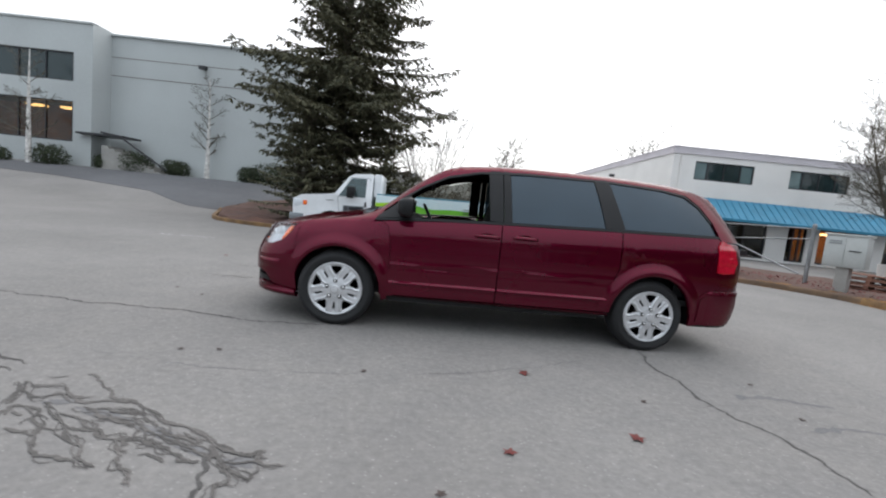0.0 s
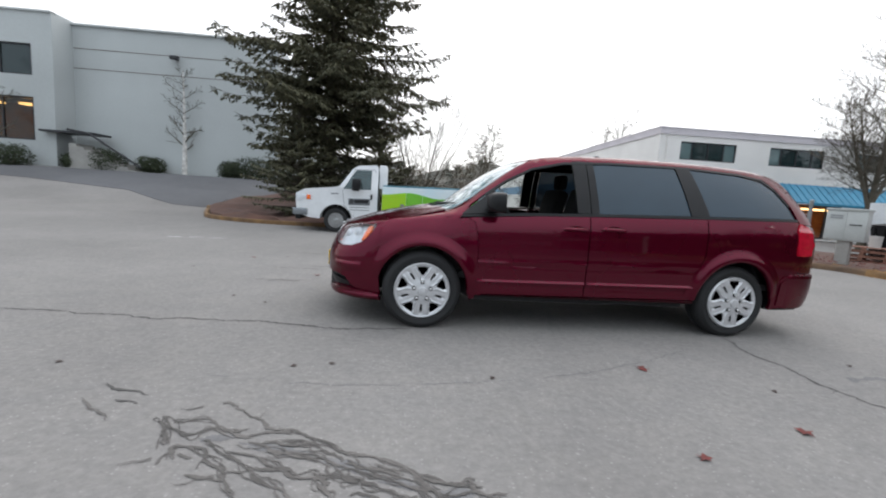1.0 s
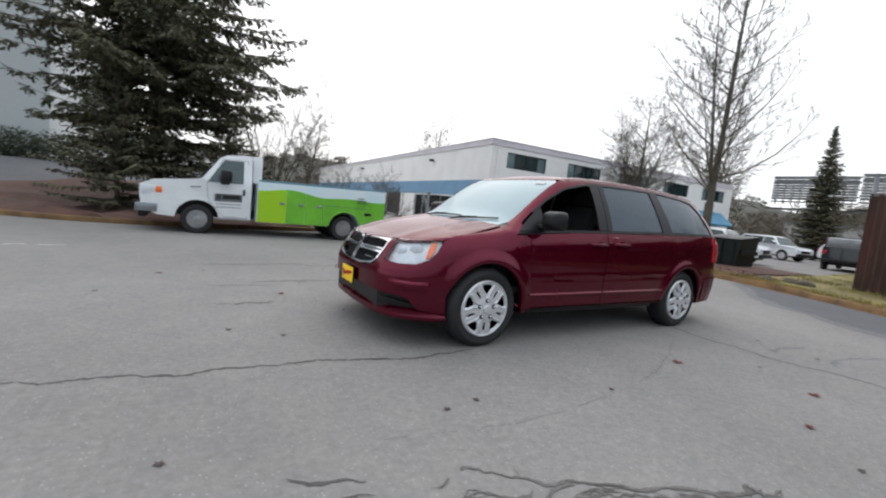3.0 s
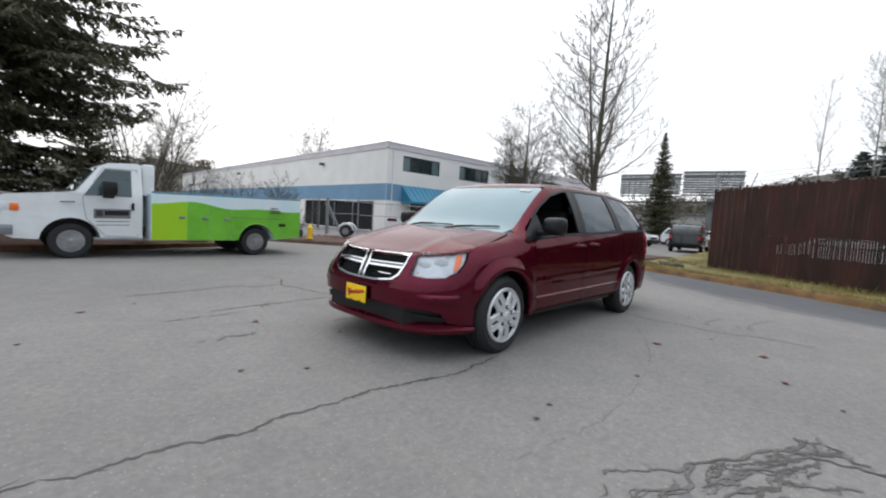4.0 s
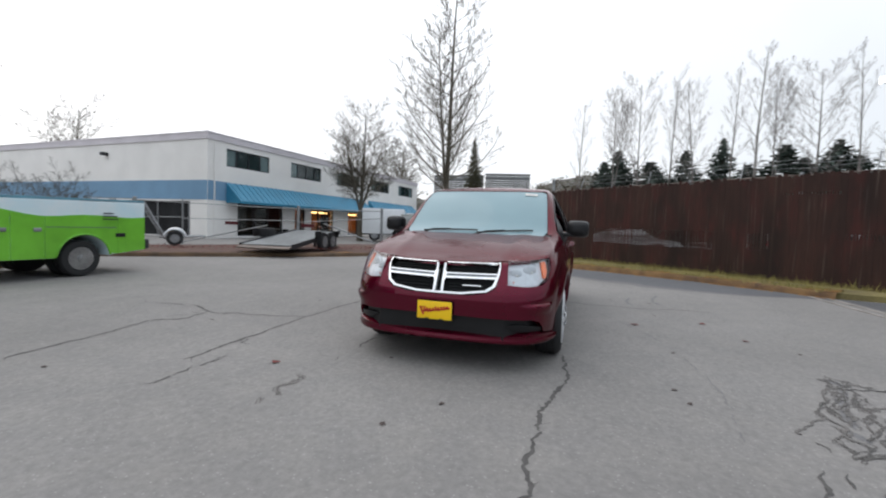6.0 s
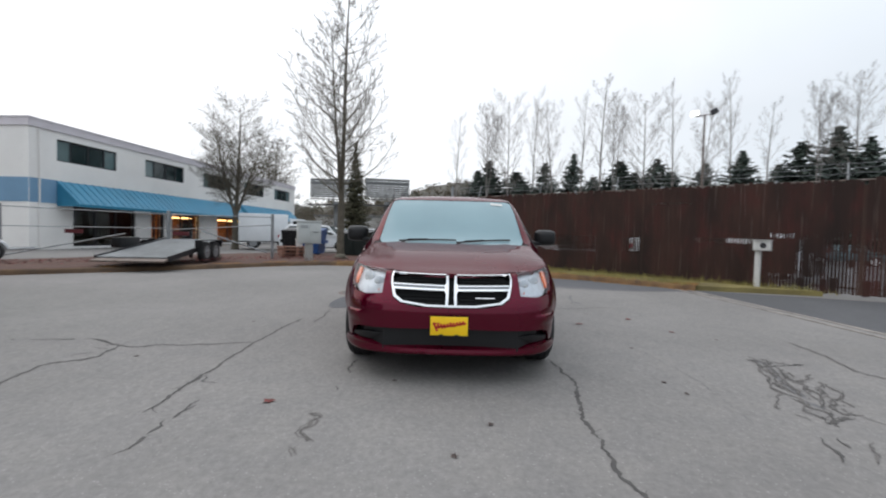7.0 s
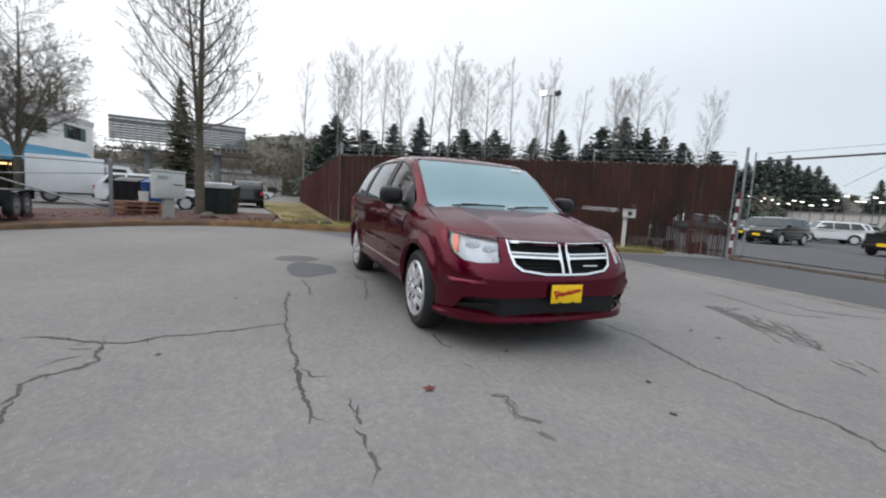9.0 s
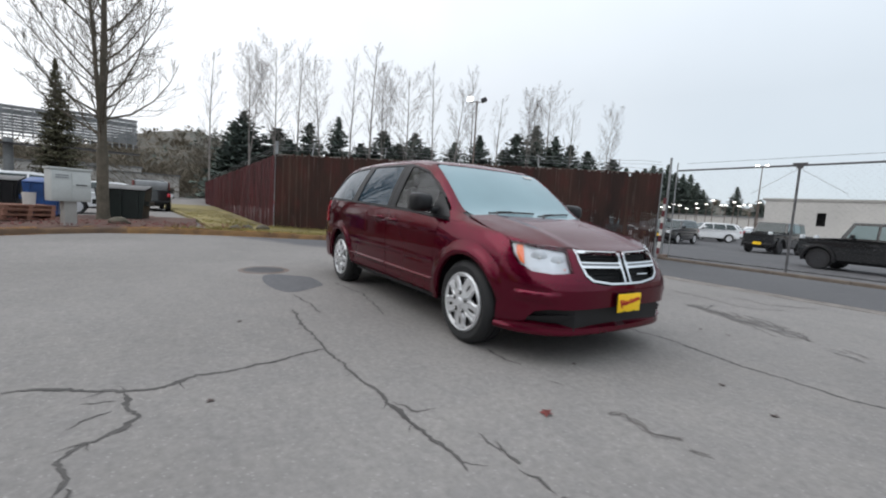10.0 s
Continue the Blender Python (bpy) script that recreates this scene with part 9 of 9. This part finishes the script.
def grass_tufts():
    rng = random.Random(15)
    bm = bmesh.new()
    d = (FENCE_B - FENCE_A)
    nrm = Vector((d.y, -d.x, 0)).normalized()
    line = smooth_line(KERB, 8)
    for _ in range(7000):
        if rng.random() < 0.55:
            p = line[rng.randrange(len(line) * 5 // 10, len(line))]
            x, y = p.x + rng.uniform(0.12, 0.5), p.y + rng.uniform(-0.25, 0.25)
        else:
            t = rng.random()
            q = FENCE_A + d * t * 0.9
            o = abs(rng.gauss(0.25, 0.3))
            x, y = q.x + nrm.x * o, q.y + nrm.y * o
        if y < -8.4:
            continue
        h = rng.uniform(0.04, 0.15) * (2.0 if rng.random() < 0.04 else 1)
        a, w = rng.uniform(0, 6.28), rng.uniform(0.004, 0.009)
        b = Vector((x, y, 0.115))
        lean = Vector((rng.uniform(-1, 1), rng.uniform(-1, 1), 0)) * h * 0.6
        s = Vector((math.cos(a), math.sin(a), 0)) * w
        bm.faces.new([bm.verts.new(b - s), bm.verts.new(b + s), bm.verts.new(b + lean + Vector((0, 0, h)))])
    tagged(part("grass", bm, M["blade"], smooth=False), "dry yellow grass blades along the kerb and fence foot", "grass", kind="stuff")


grass_tufts()


def kerb_litter():
    """Fallen needles and leaf bits lying along the kerb and just behind it."""
    rng = random.Random(52)
    bm = bmesh.new()
    line = smooth_line(KERB, 10)
    for _ in range(9000):
        k = rng.randrange(len(line) - 1)
        p, q = line[k], line[k + 1]
        t = (q - p).normalized()
        o = rng.choice((rng.uniform(-0.10, 0.0), rng.uniform(0.02, 0.16), rng.uniform(0.14, 0.50), rng.uniform(0.14, 0.35)))
        c = p.lerp(q, rng.random())
        x, y = c.x - t.y * o, c.y + t.x * o
        if noise.noise((x * 1.4, y * 1.4, 8)) < (-0.12 if y < 4.0 else 0.22):
            continue
        z = (0.004 if o < 0 else 0.142 if o < 0.17 else 0.150) + ground_height(x, y)
        a, ln, w = rng.uniform(0, 6.28), rng.uniform(0.02, 0.06), rng.uniform(0.004, 0.012)
        d, n = Vector((math.cos(a), math.sin(a), 0)), Vector((-math.sin(a), math.cos(a), 0))
        o3 = Vector((x, y, z))
        bm.faces.new([bm.verts.new(v) for v in (o3 - d * ln - n * w * 0.3, o3 - n * w, o3 + d * ln + Vector((0, 0, rng.uniform(0, 0.02))), o3 + n * w)])
    tagged(part("needle_litter", bm, M["needle_litter"], smooth=False), "orange-brown fallen needles along the kerb", "needles", kind="stuff")


kerb_litter()


def verge_clumps():
    rng = random.Random(31)
    bm = bmesh.new()
    for k in range(5200):
        x = 9.4 + 18.0 * rng.random() ** 1.5
        y = rng.uniform(0.5 if x > 11.9 else 1.0, 2.0 + max(0.0, 0.08 * (x - 14)))
        if noise.noise((x * 0.8, y * 0.8, 4)) < -0.15:
            continue
        h, a, lean = rng.uniform(0.03, 0.09), rng.uniform(0, 6.28), rng.uniform(-0.05, 0.05)
        w = rng.uniform(0.006, 0.014)
        z = 0.12 + ground_height(x, y)
        v = [bm.verts.new(p) for p in ((x - w * math.cos(a), y - w * math.sin(a), z), (x + w * math.cos(a), y + w * math.sin(a), z), (x + lean, y + lean * 0.6, z + h))]
        bm.faces.new(v)
    tagged(part("verge_grass", bm, M["blade"], smooth=False), "short dry grass blades over the verge", "grass", kind="stuff")


verge_clumps()


def litter():
    rng = random.Random(31)
    bm = bmesh.new()
    for _ in range(1500):
        t = rng.random()
        p = smooth_line(KERB, 4)[int(t * 30)]
        x, y = p.x + rng.uniform(0.1, 2.6), p.y + rng.uniform(-0.8, 0.9)
        if y < 1:
            continue
        r, a = rng.uniform(0.02, 0.05), rng.uniform(0, 6.28)
        bm.faces.new([bm.verts.new((x + r * math.cos(a + k * 1.57) * (1 if k % 2 else 0.5), y + r * math.sin(a + k * 1.57) * (1 if k % 2 else 0.5), 0.17 + rng.uniform(0, 0.04))) for k in range(4)])
    tagged(part("leaf_litter", bm, M["leaf_red"], smooth=False), "scattered reddish leaves and wood chips on the mulch", "leaves", kind="stuff")


litter()


# ---- keypad, gate and lamps ----
kp = thing("keypad_post", pose(4.62, -7.45, 0.0, 0, 0, 40), "white post with a keypad box beside the gate", "keypad")
part("post", boxes(((0, 0, 0.55), (0.11, 0.11, 1.16), 0, 0.012)), M["white_dull"], kp)
kb = part("keypad_box", boxes(((-0.10, 0.10, 1.14), (0.34, 0.16, 0.24), 0, 0.012)), M["white_dull"], kp)
part("keys", lathe(bmesh.new(), [(0.0, 0.192), (0.062, 0.192), (0.068, 0.178)], n=20, centre=(-0.13, 0, 1.14)), M["frame_dark"], kb)
part("hood_plate", boxes(((-0.10, 0.11, 1.268), (0.38, 0.22, 0.014))), M["white_dull"], kb)

gp = thing("gate_post", pose(3.1, -10.15, 0), "steel gate post with a red and white striped board", "post")
part("post", tubes(([(0, 0, -0.1), (0, 0, 3.2)], 0.036, 12)), M["galv"], gp)
part("second_post", tubes(([(-0.17, -0.10, -0.1), (-0.17, -0.10, 3.05)], 0.018, 10)), M["galv"], gp)
for k in range(9):
    part("stripe", boxes(((0.07 - 0.006 * k, 0.09, 0.24 + 0.2 * k), (0.085, 0.018, 0.198), 40, 0.0, -1.7)), M["white_dull" if k % 2 else "red_paint"], gp, "white stripe" if k % 2 else "red stripe")
part("lower_guide", boxes(((-0.06, 0.02, 0.08), (0.30, 0.20, 0.16), 20, 0.03)), M["rust_steel"], gp)
part("latch", boxes(((-0.12, -0.02, 1.25), (0.10, 0.08, 0.12), 40, 0.02)), M["frame_dark"], gp, "dark gate latch")


def rolling_gate():
    g = thing("rolling_gate", pose(2.9, -10.25, 0, 0, 0, 184.5), "wide rolling chain-link gate with a cable over it", "gate", kind="structure")
    for x in (3.0, 8.2, 13.4):
        part("gate_upright", tubes(([(x, 0, 0.05), (x, 0, 2.88)], 0.03, 8)), M["gate_steel"], g)
        part("brace", tubes(([(x, 0, 2.76), (x + 1.0, 0, 2.1)], 0.006, 4), ([(x, 0, 2.76), (x - 1.0, 0, 2.1)], 0.006, 4)), M["galv"], g)
        part("head_plate", boxes(((x, 0, 2.87), (0.30, 0.06, 0.06)), ((x, 0, 2.81), (0.14, 0.06, 0.10))), M["gate_steel"], g)
    part("top_rail", tubes(([(0, 0, 2.80), (15.5, 0, 2.99)], 0.026, 8)), M["gate_steel"], g)
    part("bottom_rail", tubes(([(0, 0, 0.12), (15.5, 0, 0.12)], 0.026, 8)), M["gate_steel"], g)
    part("cable", tubes(([(0.2, 0.1, 3.02), (5, 0.1, 3.08), (15, 0.1, 3.22)], 0.006, 4)), M["gate_steel"], g)
    bm = bmesh.new()
    n, h = 118, 2.66
    for i in range(-20, n):
        for sg in (1, -1):
            x0, x1 = i * 0.13, i * 0.13 + sg * h
            z0, z1 = 0.14, 0.14 + h
            if sg < 0:
                x0, x1 = x0 + h, x1 + h
            for lo, hi in ((0.0, 15.4),):
                t0, t1 = 0.0, 1.0
                dx = x1 - x0
                ta, tb = (lo - x0) / dx, (hi - x0) / dx
                t0, t1 = max(t0, min(ta, tb)), min(t1, max(ta, tb))
                if t1 - t0 > 0.02:
                    tube(bm, [(x0 + dx * t0, 0.006 * sg, z0 + h * t0), (x0 + dx * t1, 0.006 * sg, z0 + h * t1)], 0.0007, 3, cap=False)
    part("chain_link", bm, M["gate_steel"], g)


rolling_gate()


def flood_pole(m, h, label, lit, arm=0.45):
    p = thing("light_pole", m, label, "lamp post", "floodlight poles")
    part("pole", tubes(([(0, 0, -0.2), (0, 0, h)], [0.09, 0.05], 10)), M["rust_steel"], p)
    part("bracket", tubes(([(-arm, 0, h - 0.05), (arm, 0, h - 0.02)], 0.035, 8)), M["rust_steel"], p)
    for k, s in enumerate((-1, 1)):
        head = part("lamp_head", boxes(((s * arm * 1.1, 0, h + 0.12), (0.42, 0.36, 0.30), 0, 0.05, -25 * s)), M["frame_dark"] if not (lit and s < 0) else M["galv"], p)
        if lit and (s < 0 or lit > 1):
            part("lamp_glass", boxes(((s * arm * 1.1, -0.19, h + 0.11), (0.36, 0.03, 0.26)), ((s * arm * 1.1 - 0.22, 0, h + 0.11), (0.03, 0.3, 0.24))), M["cool_lamp"], head, "lit floodlight glass")
    return p


flood_pole(pose(21.4, -15.9, 0, 0, 0, -126), 9.2, "tall pole with two floodlights, one of them lit", 1)
LOT_POLE = flood_pole(pose(19.0, -58.5, -0.2, 0, 0, 200), 9.0, "tall lot pole with lit floodlights", 2)
rng = random.Random(77)
FAR_POLE = thing("far_light_pole", pose(*bearing(-57.4, 130), 0, 0, 0, 30), "distant lot lamp post with a broad lit head", "lamp post", "distant lot lamps")
part("pole", tubes(([(0, 0, -0.3), (0, 0, 7.0)], [0.12, 0.07], 6)), M["rust_steel"], FAR_POLE)
part("lamp_head", boxes(((0, 0, 7.28), (1.7, 0.7, 0.16), 0, 0.03)), M["frame_dark"], FAR_POLE)
part("lamp_glass", boxes(((0, 0, 7.12), (0.65, 0.35, 0.10))), M["cool_lamp"], FAR_POLE, "glowing lamp glass")
for k in range(22):
    x, y = bearing(-58.0 - 0.62 * k - rng.uniform(0, 0.5), 128 + rng.uniform(-6, 14))
    copy_thing(FAR_POLE, pose(x, y, rng.uniform(-1.6, 0.6), 0, 0, 30 + rng.uniform(-10, 10)))

# pale buildings and shed roofs round the far lot
wb = thing("pale_warehouse", pose(18.0, -58.0, -0.2, 0, 0, -172), "long pale single-storey warehouse beyond the lot", "building")
part("wall", wall_mesh(60, 5.0, 0.3, [(4.9, 5.7, 2.1, 3.6), (17.0, 18.0, 2.1, 3.6), (30, 33, 0.1, 3.2)]), M["far_wall"], wb)
part("roof", boxes(((30, 8.2, 5.05), (60.6, 16.6, 0.25))), M["concrete"], wb)
for x in (0.15, 59.85):
    part("end_wall", boxes(((x, 8, 2.5), (0.3, 15.6, 5.0))), M["far_wall"], wb)
part("room_shade", boxes(((30, 2.0, 2.4), (59, 0.1, 4.6))), M["shade"], wb)
for k, (az, dist, w, h) in enumerate(((-69, 138, 30, 4.3), (-81, 144, 34, 4.6), (2.5, 120, 18, 6.5), (6.5, 95, 16, 5.0), (-1.0, 110, 16, 5.0), (87, 48, 26, 5.2), (98, 60, 30, 6.0))):
    x, y = bearing(az, dist)
    sh = thing("far_building", pose(x, y, -0.3, 0, 0, az - 90) @ Matrix.Translation((-w, 0, 0)), "pale low building far behind the yard", "building", "far pale buildings")
    part("wall", wall_mesh(w, h, 0.3, [(w * f, w * f + 2.2, 1.0, 2.4) for f in (0.12, 0.35, 0.6, 0.8)]), M["far_wall"], sh)
    part("roof", boxes(((w / 2, 5, h + 0.1), (w + 0.6, 10.5, 0.3))), M["board"], sh)
    part("room_shade", boxes(((w / 2, 1.5, h / 2), (w - 0.4, 0.1, h - 0.4))), M["shade"], sh)
    for x in (0.15, w - 0.15):
        part("end_wall", boxes(((x, 5, h / 2), (0.3, 9.4, h))), M["far_wall"], sh)


def billboard(m, w, label):
    b = thing("billboard", m, label, "billboard", "billboards over the road")
    for k in range(9):
        part("panel", boxes(((0, 0, 7.0 + 0.33 * k), (w, 0.10, 0.275))), M["board"], b)
    for k in range(10):
        part("strut", boxes(((-w / 2 + w * (k + 0.5) / 10, 0.22, 8.1), (0.10, 0.26, 3.7))), M["galv"], b)
    for z in (6.6, 7.4, 8.3, 9.2, 9.85):
        part("stringer", boxes(((0, 0.40, z), (w + 0.3, 0.12, 0.14))), M["frame_dark"], b)
    for k in range(5):
        x0 = -w / 2 + w * k / 5
        part("brace", tubes(([(x0, 0.45, 6.6), (x0 + w / 5, 0.45, 9.2)], 0.05, 5)), M["galv"], b)
    part("catwalk", boxes(((0, 0.5, 5.6), (w + 0.4, 1.3, 0.12)), ((0, -0.6, 5.6), (w + 0.4, 1.1, 0.12))), M["frame_dark"], b)
    part("column", tubes(([(0, 0.3, -0.2), (0, 0.3, 6.2)], 0.45, 14)), M["board"], b)


billboard(pose(64.0, 18.6, 0, 0, 0, -87), 8.5, "large billboard seen from behind on a steel column")
billboard(pose(62.4, 10.0, 0, 0, 0, -80), 7.0, "second billboard frame beside the first")

# ---- small things on the asphalt ----
mh = thing("manhole_cover", pose(2.65, 1.87, 0.0), "round iron manhole cover flush with the asphalt", "manhole")
part("ring", lathe(bmesh.new(), [(0.30, 0.004), (0.31, 0.009), (0.36, 0.008), (0.38, 0.0)], axis="z", n=36), M["rust_steel"], mh)
part("lid", lathe(bmesh.new(), [(0.0, 0.007), (0.295, 0.007), (0.298, 0.002)], axis="z", n=36), M["frame_dark"], mh)
bm = bmesh.new()
rng = random.Random(2)
pts = [(1.55 + 0.62 * math.cos(a) * (1 + 0.2 * math.sin(3 * a)), 1.70 + 0.42 * math.sin(a) * (1 + 0.15 * math.cos(2 * a))) for a in [2 * math.pi * k / 30 for k in range(30)]]
slab(bm, pts, -0.01, 0.0025)
tagged(part("patch", bm, M["asphalt_damp"], smooth=False), "dark tar patch in the asphalt", "patch", kind="structure")


def leaf_mesh(mt):
    bm = bmesh.new()
    c = bm.verts.new((0, 0, 0.012))
    ring = []
    for k in range(10):
        a = 2 * math.pi * k / 10
        r = 0.062 if k % 2 == 0 else 0.03
        ring.append(bm.verts.new((r * math.cos(a) * 1.2, r * math.sin(a), 0.006 + 0.012 * math.sin(k * 2.1) ** 2)))
    for k in range(10):
        bm.faces.new((c, ring[k], ring[(k + 1) % 10]))
    return finish(bm, "fallen_leaf", mt, False)


LEAVES = {"red": leaf_mesh(M["leaf_red"]), "dark": leaf_mesh(M["leaf_dark"])}
for k, (x, y, kind) in enumerate(((-0.225, -2.85, "red"), (0.58, -2.62, "red"), (-2.843, 1.32, "red"), (-3.497, 0.035, "dark"), (0.12, -1.75, "red"), (-4.1, 2.6, "red"),
                                  (-1.1, -1.95, "dark"), (-2.2, -1.75, "dark"), (-2.45, -1.8, "dark"), (0.9, -2.1, "dark"), (-3.1, -0.2, "dark"), (-2.35, 0.5, "dark"), (-1.9, 2.95, "dark"), (-0.3, 2.6, "dark"), (2.1, -1.6, "dark"), (2.0, -2.2, "dark"), (-4.6, 1.6, "dark"), (-3.6, 2.8, "dark"), (-3.9, -1.8, "dark"), (-0.6, -3.2, "dark"))):
    o = new("fallen_leaf", LEAVES[kind])
    o.matrix_basis = pose(x, y, 0.002, 0, 0, 67 * k) @ Matrix.Diagonal((1, 1, 1, 1))
    o.scale = (0.62 + 0.2 * ((k * 5) % 3) / 2,) * 3 if kind == "red" else (0.42,) * 3
    tagged(o, "red fallen leaf lying on the asphalt" if kind == "red" else "small dark fallen leaf on the asphalt", "leaf", "fallen leaves")
